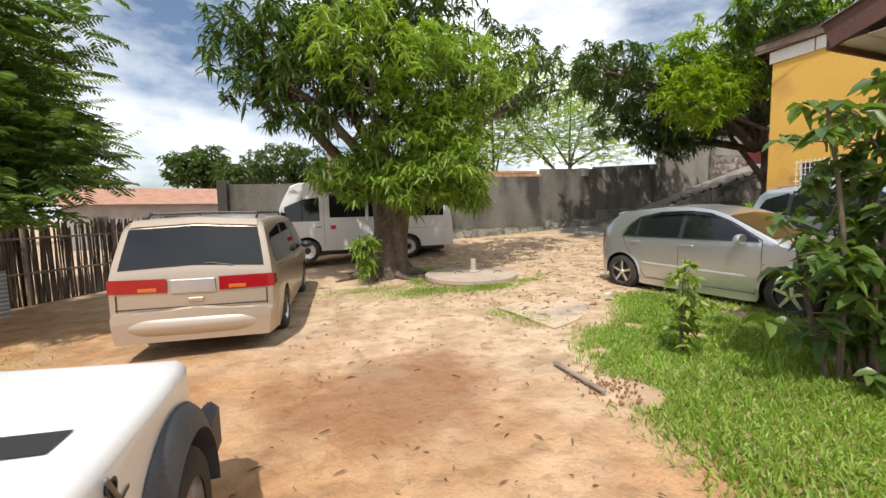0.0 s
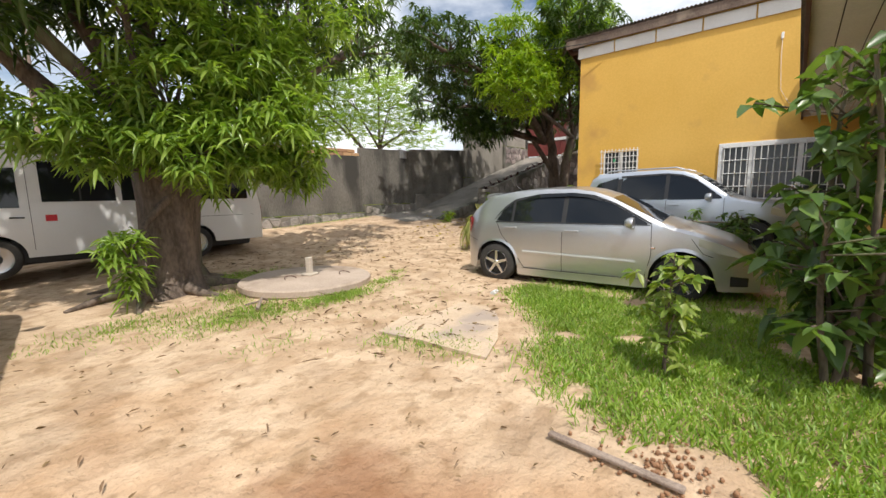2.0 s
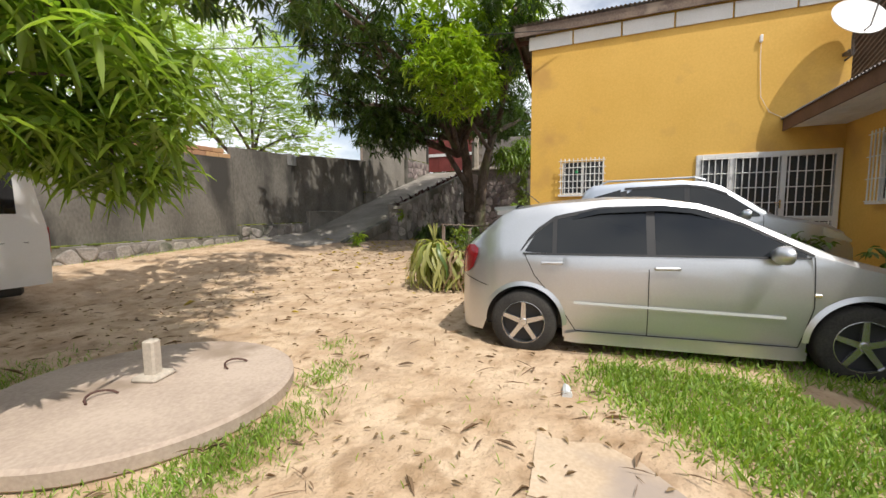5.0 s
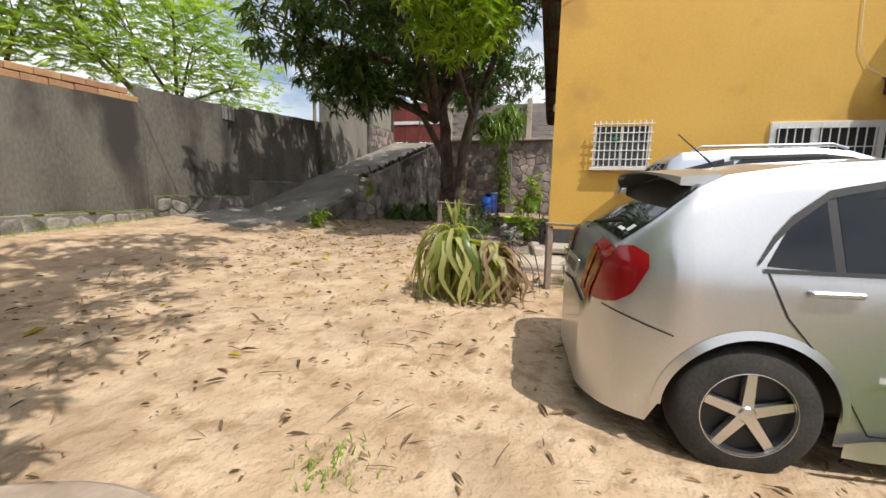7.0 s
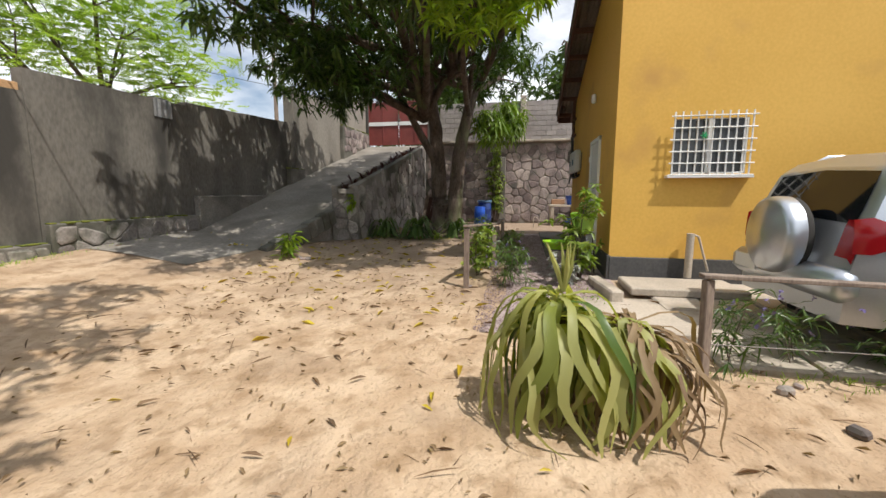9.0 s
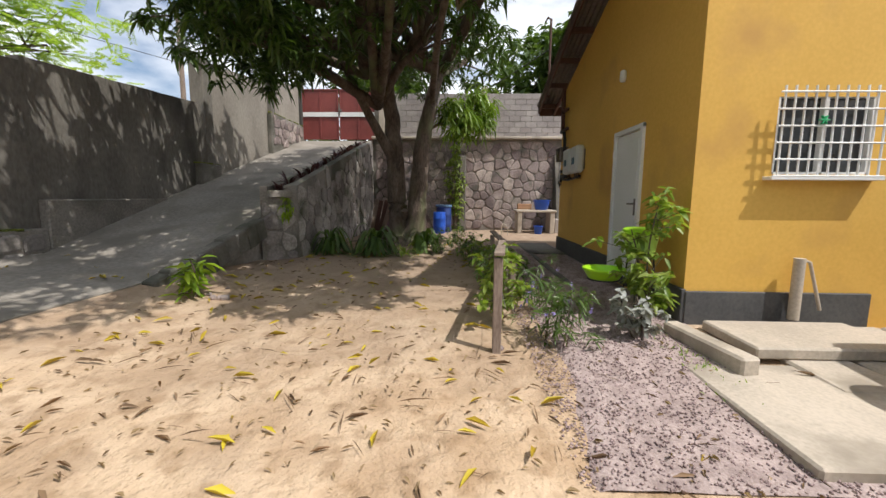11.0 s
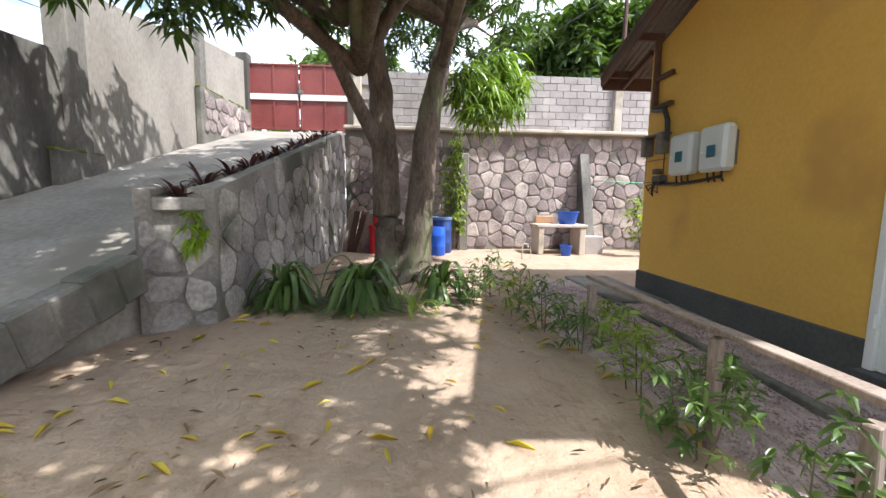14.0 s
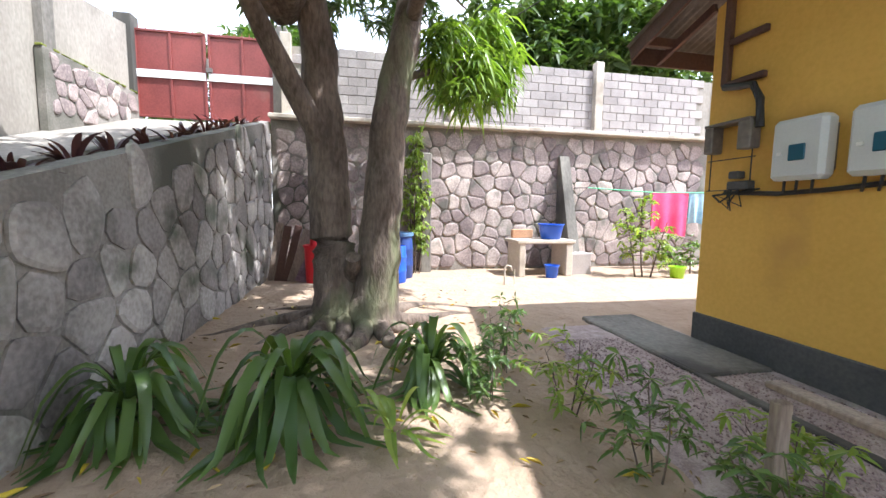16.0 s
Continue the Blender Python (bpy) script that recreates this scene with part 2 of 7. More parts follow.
M_DRY = leafy("dry_leaves", (0.20, 0.12, 0.06), (0.46, 0.33, 0.18), 0.7, 0.15)
M_PURPLE = leafy("purple_leaves", (0.05, 0.018, 0.03), (0.13, 0.05, 0.07), 0.35)
M_FALLEN = leafy("fallen_yellow_leaves", (0.50, 0.34, 0.02), (0.75, 0.60, 0.05), 0.5, 0.1)
M_LITTER = leafy("brown_litter", (0.15, 0.09, 0.05), (0.36, 0.23, 0.13), 0.8, 0.05)
M_GRASS = leafy("grass_blades", (0.19, 0.34, 0.04), (0.42, 0.56, 0.10), 0.45, 0.35)
M_FLOWER = leafy("violet_petals", (0.28, 0.22, 0.62), (0.40, 0.34, 0.75), 0.6, 0.3)


# ---- building blocks ----
def arr(*v):
    return np.array(v, float)


class Geo:
    """Gathers vertices and faces of one mesh."""
    def __init__(s):
        s.v, s.f = [], []

    def add(s, verts, faces):
        o = len(s.v)
        s.v.extend(tuple(map(float, p)) for p in verts)
        s.f.extend(tuple(i + o for i in f) for f in faces)
        return s

    def box(s, c, d, m=None, bev=0.0):
        """A box about c of size d; bev cuts its edges."""
        hx, hy, hz = d[0] / 2, d[1] / 2, d[2] / 2
        b = min(bev, hx * 0.9, hy * 0.9, hz * 0.9)
        if b > 0:
            pts = []
            for sx in (-1, 1):
                for sy in (-1, 1):
                    for sz in (-1, 1):
                        pts += [(sx * (hx - b), sy * (hy - b), sz * hz), (sx * (hx - b), sy * hy, sz * (hz - b)), (sx * hx, sy * (hy - b), sz * (hz - b))]
            bm = bmesh.new()
            for p in pts:
                bm.verts.new(p)
            bmesh.ops.convex_hull(bm, input=bm.verts)
            bmesh.ops.dissolve_limit(bm, angle_limit=0.02, verts=bm.verts, edges=bm.edges)
            bm.verts.index_update()
            vs, fs = [v.co.copy() for v in bm.verts], [[v.index for v in f.verts] for f in bm.faces]
            bm.free()
        else:
            vs = [Vector((x, y, z)) for x in (-hx, hx) for y in (-hy, hy) for z in (-hz, hz)]
            fs = [(0, 1, 3, 2), (4, 6, 7, 5), (0, 4, 5, 1), (2, 3, 7, 6), (0, 2, 6, 4), (1, 5, 7, 3)]
        if m is not None:
            vs = [m @ v for v in vs]
        return s.add([(v[0] + c[0], v[1] + c[1], v[2] + c[2]) for v in vs], fs)

    def bar(s, a, b, w, h, bev=0.004):
        """A straight bar from a to b, w wide and h high."""
        a, b = Vector(a), Vector(b)
        d = b - a
        q = d.to_track_quat("X", "Z").to_matrix()
        return s.box((a + b) / 2, (d.length, w, h), q, bev)

    def tube(s, pts, rad, n=8, cap=True):
        """A round tapered tube through pts."""
        P = [Vector(p) for p in pts]
        R = rad if isinstance(rad, (list, tuple)) else [rad] * len(P)
        o = len(s.v)
        up = Vector((0.13, 0.21, 0.97))
        for i, p in enumerate(P):
            d = (P[min(i + 1, len(P) - 1)] - P[max(i - 1, 0)]).normalized()
            x = d.cross(up)
            x = x.normalized() if x.length > 0.05 else d.cross(Vector((1, 0, 0))).normalized()
            y = d.cross(x)
            for k in range(n):
                a = 2 * math.pi * k / n
                s.v.append(tuple(p + (x * math.cos(a) + y * math.sin(a)) * R[i]))
        for i in range(len(P) - 1):
            for k in range(n):
                s.f.append((o + i * n + k, o + i * n + (k + 1) % n, o + (i + 1) * n + (k + 1) % n, o + (i + 1) * n + k))
        if cap:
            s.f.append(tuple(o + k for k in range(n))[::-1])
            s.f.append(tuple(o + (len(P) - 1) * n + k for k in range(n)))
        return s

    def lathe(s, prof, n=24, axis="z", c=(0, 0, 0)):
        """Turns (radius, height) pairs round an axis through c."""
        o = len(s.v)
        for r, h in prof:
            for k in range(n):
                a = 2 * math.pi * k / n
                p = (r * math.cos(a), r * math.sin(a), h)
                if axis == "y":
                    p = (p[0], h, p[1])
                elif axis == "x":
                    p = (h, p[0], p[1])
                s.v.append((p[0] + c[0], p[1] + c[1], p[2] + c[2]))
        for i in range(len(prof) - 1):
            for k in range(n):
                q = (o + i * n + k, o + i * n + (k + 1) % n, o + (i + 1) * n + (k + 1) % n, o + (i + 1) * n + k)
                s.f.append(q if axis != "y" else q[::-1])
        return s

    def prism(s, poly, z0, z1, m=None):
        """A flat polygon (x, y) raised from z0 to z1."""
        n = len(poly)
        vs = [Vector((x, y, z0)) for x, y in poly] + [Vector((x, y, z1)) for x, y in poly]
        if m is not None:
            vs = [m @ v for v in vs]
        return s.add(vs, [tuple(range(n))[::-1], tuple(range(n, 2 * n))] + [(i, (i + 1) % n, n + (i + 1) % n, n + i) for i in range(n)])

    def grid(s, fn, nu, nv):
        vs = [fn(i / nu, j / nv) for i in range(nu + 1) for j in range(nv + 1)]
        return s.add(vs, [(i * (nv + 1) + j, (i + 1) * (nv + 1) + j, (i + 1) * (nv + 1) + j + 1, i * (nv + 1) + j + 1) for i in range(nu) for j in range(nv)])

    def mesh(s, name, mat, smooth=None):
        me = bpy.data.meshes.new(name)
        me.from_pydata(s.v, [], s.f)
        me.materials.append(mat)
        bm = bmesh.new()
        bm.from_mesh(me)
        bmesh.ops.recalc_face_normals(bm, faces=bm.faces)
        bm.to_mesh(me)
        bm.free()
        if smooth:
            me.polygons.foreach_set("use_smooth", [True] * len(me.polygons))
            me.set_sharp_from_angle(angle=radians(smooth))
        return me


def part(name, g, mat, parent=None, label="", smooth=None):
    """One mesh object under a thing or a part."""
    ob = new(name, g.mesh(name, mat, smooth) if isinstance(g, Geo) else g)
    if parent is not None:
        ob.parent = parent
    if label:
        ob["label"] = label
    return ob


def thing(name, label, category, at=(0, 0, 0), rz=0.0, group="", kind=""):
    """An Empty at a thing's base that parents its parts."""
    ob = new(name)
    ob.matrix_basis = pose(*at, 0, 0, rz)
    ob.empty_display_size = 0.1
    return tagged(ob, label, category, group, kind)


def single(name, g, mat, label, category, at=(0, 0, 0), rz=0.0, group="", kind="", smooth=None):
    ob = part(name, g, mat, smooth=smooth)
    ob.matrix_basis = pose(*at, 0, 0, rz)
    return tagged(ob, label, category, group, kind)


def setting(name, g, mat, label, smooth=None, category=""):
    return tagged(part(name, g, mat, smooth=smooth), label, category or name.split("_")[0], kind="structure")


def sheet_mesh(name, verts, faces4, mat, faces3=None):
    """A mesh straight from arrays, for large numbers of leaves."""
    me = bpy.data.meshes.new(name)
    n4, n3 = len(faces4), 0 if faces3 is None else len(faces3)
    me.vertices.add(len(verts))
    me.vertices.foreach_set("co", np.asarray(verts, np.float32).ravel())
    loops = np.asarray(faces4).ravel() if not n3 else np.concatenate([np.asarray(faces4).ravel(), np.asarray(faces3).ravel()])
    me.loops.add(len(loops))
    me.loops.foreach_set("vertex_index", loops.astype(np.int32))
    me.polygons.add(n4 + n3)
    me.polygons.foreach_set("loop_start", np.concatenate([np.arange(n4) * 4, n4 * 4 + np.arange(n3) * 3]).astype(np.int32))
    me.update(calc_edges=True)
    me.validate()
    me.materials.append(mat)
    return me


def leaves(name, base, way, size, width, mat, droop=0.3, fold=0.25, rng=None):
    """Folded, drooping blades: base points, directions, lengths, width as a share of length."""
    n = len(base)
    rng = rng or np.random.default_rng(1)
    way = way / np.linalg.norm(way, axis=1, keepdims=True)
    side = np.cross(way, np.tile(arr(0, 0, 1), (n, 1)) + rng.normal(0, 0.35, (n, 3)))
    side /= np.linalg.norm(side, axis=1, keepdims=True) + 1e-6
    nor = np.cross(side, way)
    L = np.broadcast_to(size, (n,))[:, None]
    down = arr(0, 0, -1)[None]
    def at(s, w, up):
        return base + way * L * s + down * L * droop * s * s + side * L * width * w + nor * L * width * up
    v = np.stack([at(0, 0.08, 0), at(0, -0.08, 0), at(0.35, 0.5, fold), at(0.35, -0.5, fold), at(0.38, 0, -fold * 0.4), at(0.72, 0.36, fold * 0.6), at(0.72, -0.36, fold * 0.6), at(0.74, 0, -fold * 0.3), at(1, 0, 0)], 1)
    o = np.arange(n)[:, None] * 9
    quads = np.concatenate([o + np.array([[2, 5, 7, 4]]), o + np.array([[4, 7, 6, 3]])], 0)
    tris = np.concatenate([o + np.array([[0, 2, 4]]), o + np.array([[0, 4, 1]]), o + np.array([[1, 4, 3]]), o + np.array([[5, 8, 7]]), o + np.array([[7, 8, 6]])], 0)
    return sheet_mesh(name, v.reshape(-1, 3), quads, mat, tris)


def crown(name, lobes, mat, parent, leaf=0.22, width=0.24, per=11, droop=0.45, seed=1, label="", fill=0.55, flat=0.5):
    """Rosettes of leaves scattered through lumpy lobes (x, y, z, rx, ry, rz, rosettes)."""
    rng = np.random.default_rng(seed)
    C = []
    for x, y, z, rx, ry, rz, n in lobes:
        d = rng.normal(0, 1, (n, 3)); d /= np.linalg.norm(d, axis=1, keepdims=True)
        lump = 1 + 0.22 * np.sin(d[:, 0] * 5 + x) * np.cos(d[:, 1] * 4 + y) + 0.16 * np.sin(d[:, 2] * 7 + z * 3 + d[:, 0] * 6)
        r = rng.uniform(fill, 1.0, n) ** 0.6 * lump
        C.append(arr(x, y, z) + d * r[:, None] * arr(rx, ry, rz))
    C = np.concatenate(C)
    n = len(C)
    base = np.repeat(C, per, 0) + rng.normal(0, leaf * 0.18, (n * per, 3))
    way = rng.normal(0, 1, (n * per, 3)) * arr(1, 1, flat) + arr(0, 0, 0.1)
    size = leaf * rng.uniform(0.65, 1.15, n * per)
    return part(name, leaves(name, base, way, size, width, mat, droop, rng=rng), mat, parent, label)

# ---- ground ----
def step(v, a, b):
    t = np.clip((v - a) / (b - a), 0, 1)
    return t * t * (3 - 2 * t)


def gz(x, y):
    """Height of the ground."""
    z = np.interp(x, [-30, -3, 0, 3.3, 5, 7.5, 9, 12.8, 14.4, 17, 21], [-0.5, -0.3, -0.2, -0.09, -0.06, 0.0, 0.08, 0.27, 0.30, 0.32, 0.31])
    return z + 0.38 * step(y, 12.0, 16.0) * (1 - step(x, 13, 16)) * step(x, -1, 5)


def gzf(x, y):
    return float(gz(np.float64(x), np.float64(y)))


def ground_sheet():
    xs = np.concatenate([[-700, -250, -80, -30, -16], np.linspace(-9, 25, 171), [32, 60, 150, 400, 800]])
    ys = np.concatenate([[-700, -250, -80, -30, -12], np.linspace(-6, 18, 121), [24, 40, 90, 250, 800]])
    X, Y = np.meshgrid(xs, ys, indexing="ij")
    Z = gz(X, Y)
    near = (X > -9) & (X < 25) & (Y > -6) & (Y < 18)
    bump = np.array([noise.noise((x * 0.9, y * 0.9, 0)) * 0.022 + noise.noise((x * 3.1, y * 3.1, 5)) * 0.012 for x, y in zip(X.ravel(), Y.ravel())]).reshape(X.shape)
    Z = Z + bump * near
    v = np.stack([X, Y, Z], -1).reshape(-1, 3)
    nx, ny = len(xs), len(ys)
    i, j = np.meshgrid(np.arange(nx - 1), np.arange(ny - 1), indexing="ij")
    a = (i * ny + j).ravel()
    me = sheet_mesh("ground", v, np.stack([a, a + ny, a + ny + 1, a + 1], 1), M_GROUND)
    me.polygons.foreach_set("use_smooth", [True] * len(me.polygons))
    return tagged(new("ground", me), "pale trodden sand and reddish earth yard", "ground", kind="structure")


def ground_material():
    m = bpy.data.materials.new("yard_earth")
    m.use_nodes = True
    n, l = m.node_tree.nodes, m.node_tree.links
    b = n["Principled BSDF"]
    b.inputs["Roughness"].default_value = 0.95
    b.inputs["Specular IOR Level"].default_value = 0.15
    geo, sep = n.new("ShaderNodeNewGeometry"), n.new("ShaderNodeSeparateXYZ")
    l.new(geo.outputs["Position"], sep.inputs[0])
    def nz(scale, detail=6):
        t = n.new("ShaderNodeTexNoise"); t.inputs["Scale"].default_value, t.inputs["Detail"].default_value = scale, detail
        l.new(geo.outputs["Position"], t.inputs["Vector"])
        return t.outputs["Fac"]
    def ramp(source, p0, p1, c0=(0, 0, 0), c1=(1, 1, 1)):
        r = n.new("ShaderNodeValToRGB")
        r.color_ramp.elements[0].position, r.color_ramp.elements[1].position = p0, p1
        r.color_ramp.elements[0].color, r.color_ramp.elements[1].color = (*c0, 1), (*c1, 1)
        l.new(source, r.inputs[0])
        return r.outputs[0]
    def mix(f, c, d):
        x = n.new("ShaderNodeMixRGB")
        l.new(f, x.inputs[0])
        for k, q in ((1, c), (2, d)):
            if isinstance(q, tuple):
                x.inputs[k].default_value = (*q, 1)
            else:
                l.new(q, x.inputs[k])
        return x.outputs[0]
    def calc(op, p, q):
        k = n.new("ShaderNodeMath"); k.operation = op
        for i, s in enumerate((p, q)):
            if isinstance(s, (int, float)):
                k.inputs[i].default_value = s
            else:
                l.new(s, k.inputs[i])
        return k.outputs[0]
    sand = ramp(nz(2.2), 0.38, 0.64, (0.46, 0.325, 0.21), (0.61, 0.46, 0.32))
    red = ramp(nz(2.6), 0.36, 0.66, (0.33, 0.17, 0.08), (0.52, 0.31, 0.16))
    # reddish earth towards the entrance, pale sand further in
    way = calc("ADD", calc("MULTIPLY", calc("ADD", sep.outputs[0], calc("MULTIPLY", sep.outputs[1], 0.75)), -0.142), calc("ADD", 0.62, nz(0.9)))
    col = mix(ramp(way, 0.35, 0.85), sand, red)
    spots = calc("MULTIPLY", ramp(nz(5.5, 3), 0.52, 0.66), 0.55)
    col = mix(spots, col, (0.27, 0.17, 0.09))
    crumbs = calc("MULTIPLY", ramp(nz(38, 3), 0.60, 0.70), 0.45)
    col = mix(crumbs, col, (0.24, 0.16, 0.09))
    # a darker damp patch of turned earth
    dx, dy = calc("SUBTRACT", sep.outputs[0], 0.75), calc("SUBTRACT", sep.outputs[1], 3.6)
    dist = calc("ADD", calc("SQRT", calc("ADD", calc("MULTIPLY", dx, dx), calc("MULTIPLY", calc("MULTIPLY", dy, dy), 1.4)), 0), calc("MULTIPLY", nz(2.4), 1.5))
    col = mix(calc("MULTIPLY", ramp(calc("MULTIPLY", dist, 0.4), 0.62, 0.82, (1, 1, 1), (0, 0, 0)), 0.75), col, (0.25, 0.12, 0.06))
    # browner, leaf-strewn earth under the far tree
    sx = ramp(calc("ADD", calc("MULTIPLY", sep.outputs[0], 0.05), calc("MULTIPLY", nz(1.0), 0.25)), 0.60, 0.84)
    col = mix(calc("MULTIPLY", sx, 0.75), col, (0.31, 0.235, 0.18))
    scuff = calc("MULTIPLY", ramp(nz(1.3, 8), 0.54, 0.64), 0.4)
    col = mix(scuff, col, (0.33, 0.235, 0.16))
    l.new(col, b.inputs["Base Color"])
    bp = n.new("ShaderNodeBump"); bp.inputs["Strength"].default_value, bp.inputs["Distance"].default_value = 1.0, 0.06
    l.new(calc("ADD", nz(5.0, 8), calc("ADD", calc("MULTIPLY", nz(17, 4), 0.35), calc("MULTIPLY", nz(60), 0.12))), bp.inputs["Height"]); l.new(bp.outputs[0], b.inputs["Normal"])
    return m


M_GROUND = ground_material()
ground_sheet()

RAMP0, RAMPK = 12.3, 0.29


def rampz(x):
    return 0.27 + max(0.0, x - RAMP0) * RAMPK


def build_ramp():
    g = Geo()
    xs = [11.2, 12.0, 12.6, 13.4, 14.3, 16, 18, 20, 22, 24, 25.5]
    def side(x):
        return 13.85 - 0.125 * (x - 11.2) if x < 15.2 else 13.32
    def fn(u, v):
        k = u * (len(xs) - 1)
        x = float(np.interp(k, range(len(xs)), xs))
        y = side(x) + v * (15.95 - side(x))
        top = rampz(x) if x < 24.2 else rampz(24.2)
        edge = gzf(x, y) + 0.015
        return (x, y, max(top, edge) + 0.012 * noise.noise((x, y, 3)))
    g.grid(fn, 40, 8)
    n = 9
    for i in range(40):      # the side face down to the ground
        a, b = fn(i / 40, 0), fn((i + 1) / 40, 0)
        g.add([a, b, (b[0], b[1], -0.2), (a[0], a[1], -0.2)], [(0, 1, 2, 3)])
    setting("road_ramp", g, M_RAMP, "worn grey concrete ramp rising to the gate", 40, "ramp")
    c = Geo()
    for i in range(9):       # low kerb along the foot of the ramp
        x0, x1 = 12.75 + i * 0.26, 12.75 + (i + 1) * 0.26
        za, zb = rampz(x0) + 0.03, rampz(x1) + 0.03
        ya, yb = side(x0) - 0.11, side(x1) - 0.11
        c.bar((x0, ya, za - 0.16), (x1, yb, zb - 0.16), 0.22, 0.36 + 0.04 * (i % 2), 0.02)
    setting("kerb", c, M_MORTAR, "mossy concrete kerb beside the ramp")


build_ramp()

# ---- boundary wall along the ramp ----
WY = 16.0


def wall_run(name, x0, x1, top0, top1, thick=0.2, mat=None, label="", y=WY):
    g = Geo()
    n = max(2, int((x1 - x0) / 0.4))
    ring = []
    for i in range(n + 1):
        x = x0 + (x1 - x0) * i / n
        t = top0 + (top1 - top0) * i / n + 0.018 * noise.noise((x * 2, 7, 1))
        ring.append([(x, y, -0.4), (x, y, t), (x, y + thick, t), (x, y + thick, -0.4)])
    for i in range(n):
        a, b = ring[i], ring[i + 1]
        for k in range(3):
            g.add([a[k], b[k], b[k + 1], a[k + 1]], [(0, 1, 2, 3)])
    g.add(ring[0], [(0, 1, 2, 3)]); g.add(ring[-1], [(3, 2, 1, 0)])
    return setting(name, g, mat or M_PLASTER, label or "stained grey cement-rendered boundary wall", category="wall")


wall_run("wall_north_1", -2.3, 6.0, 2.62, 2.75)
WALL_BRICK = wall_run("wall_north_2", 6.0, 10.72, 2.95, 3.02, label="stained grey boundary wall topped with mud bricks")
wall_run("wall_north_3", 10.72, 13.75, 3.36, 3.42, y=WY - 0.03)
wall_run("wall_north_4", 13.75, 17.85, 3.50, 3.75)
wall_run("wall_north_5", 18.15, 21.6, 4.80, 5.22, mat=M_PALEPLASTER)
wall_run("wall_north_6", 21.6, 24.3, 5.40, 5.72, y=WY - 0.04, mat=M_PALEPLASTER)
g = Geo()
for x, top, w in ((-2.35, 2.75, 0.3), (18.0, 4.85, 0.34), (21.6, 5.55, 0.25), (24.25, 5.95, 0.32)):
    g.box((x, WY + 0.03, top / 2 - 0.2), (w, 0.36, top + 0.4), bev=0.02)
setting("wall_pillars", g, M_PLASTER, "rough cement pillars of the boundary wall", category="wall")
# moss on the footing, and the footing's backing
g, ms = Geo(), Geo()
for x0, x1, zt in ((5.2, 10.75, 0.72), (10.75, 13.75, 1.02), (13.75, 17.5, 1.45), (17.5, 18.4, 2.3), (21.4, 24.2, 4.25)):
    g.box(((x0 + x1) / 2, WY - 0.085, zt / 2 - 0.2), (x1 - x0 - 0.01, 0.15, zt + 0.4), bev=0.02)
    if x0 < 13 or x0 > 17:
        for i in range(int((x1 - x0) / 0.12)):
            x = x0 + 0.06 + i * 0.12
            if random.random() < 0.8:
                ms.box((x, WY - 0.085 + random.uniform(-0.03, 0.03), zt + 0.006), (random.uniform(0.1, 0.2), random.uniform(0.1, 0.17), random.uniform(0.015, 0.045)), bev=0.01)
FOOTING = setting("wall_footing", g, M_MORTAR, "mortared stone footing of the boundary wall", category="wall")
tagged(part("moss", ms, M_MOSS), "green moss on the wall footing", "moss", kind="stuff")

# ---- retaining wall beside the ramp ----
RY = 12.8


def rettop(x):
    return 1.60 + max(0.0, x - 15.2) * 0.252


g = Geo()
n = 20
RX = [15.66 + (22.85 - 15.66) * i / n for i in range(n + 1)]


def retrow(i):
    """Front, lip, trough and back of the wall at one station; the near end is cut slantwise."""
    k = 0.46 if i == 0 else 0.0
    x, t = RX[i], rettop(RX[i])
    return [(x, RY, -0.3), (x, RY, t), (x - k * 0.36, RY + 0.18, t), (x - k * 0.36, RY + 0.18, t - 0.12), (x - k * 0.8, RY + 0.40, t - 0.12), (x - k * 0.8, RY + 0.40, t - 0.02), (x - k, RY + 0.5, t - 0.02), (x - k, RY + 0.5, -0.3)]


rows = [retrow(i) for i in range(n + 1)]
g.add([p for r in rows for p in r], [(i * 8 + j, (i + 1) * 8 + j, (i + 1) * 8 + j + 1, i * 8 + j + 1) for i in range(n) for j in range(7)] + [tuple(range(8)), tuple(n * 8 + j for j in range(8))])
g.bar((15.28, 13.19, 1.56), (15.58, 12.86, 1.56), 0.13, 0.14, 0.02)
RETAIN = setting("wall_retaining", g, M_MORTAR, "weathered rubble-stone retaining wall beside the ramp", category="wall")

# ---- back stone wall with block wall above ----
BX = 22.9
g = Geo().box((BX + 0.2, 5.4, 1.6), (0.4, 14.8, 4.0), bev=0.02)
BACK = setting("wall_east", g, M_MORTAR, "rubble-stone back wall with recessed mortar joints", category="wall")
g = Geo().box((BX + 0.02, 5.4, 3.63), (0.5, 14.8, 0.09), bev=0.015)
setting("trim_coping", g, M_CONC, "thin concrete coping on the stone wall", category="coping")
g = Geo().box((BX + 0.45, 5.4, 4.45), (0.12, 14.8, 1.6))
UPPER = setting("wall_east_upper", g, M_PALEPLASTER, "pale concrete block wall above the stone wall", category="wall")
g = Geo()
for y in (12.5, 8.75, 5.0, 1.2, -1.8):
    g.box((BX + 0.33, y, 4.55), (0.2, 0.22, 1.85), bev=0.015)
setting("wall_posts", g, M_CONC, "concrete posts of the block wall", category="wall")
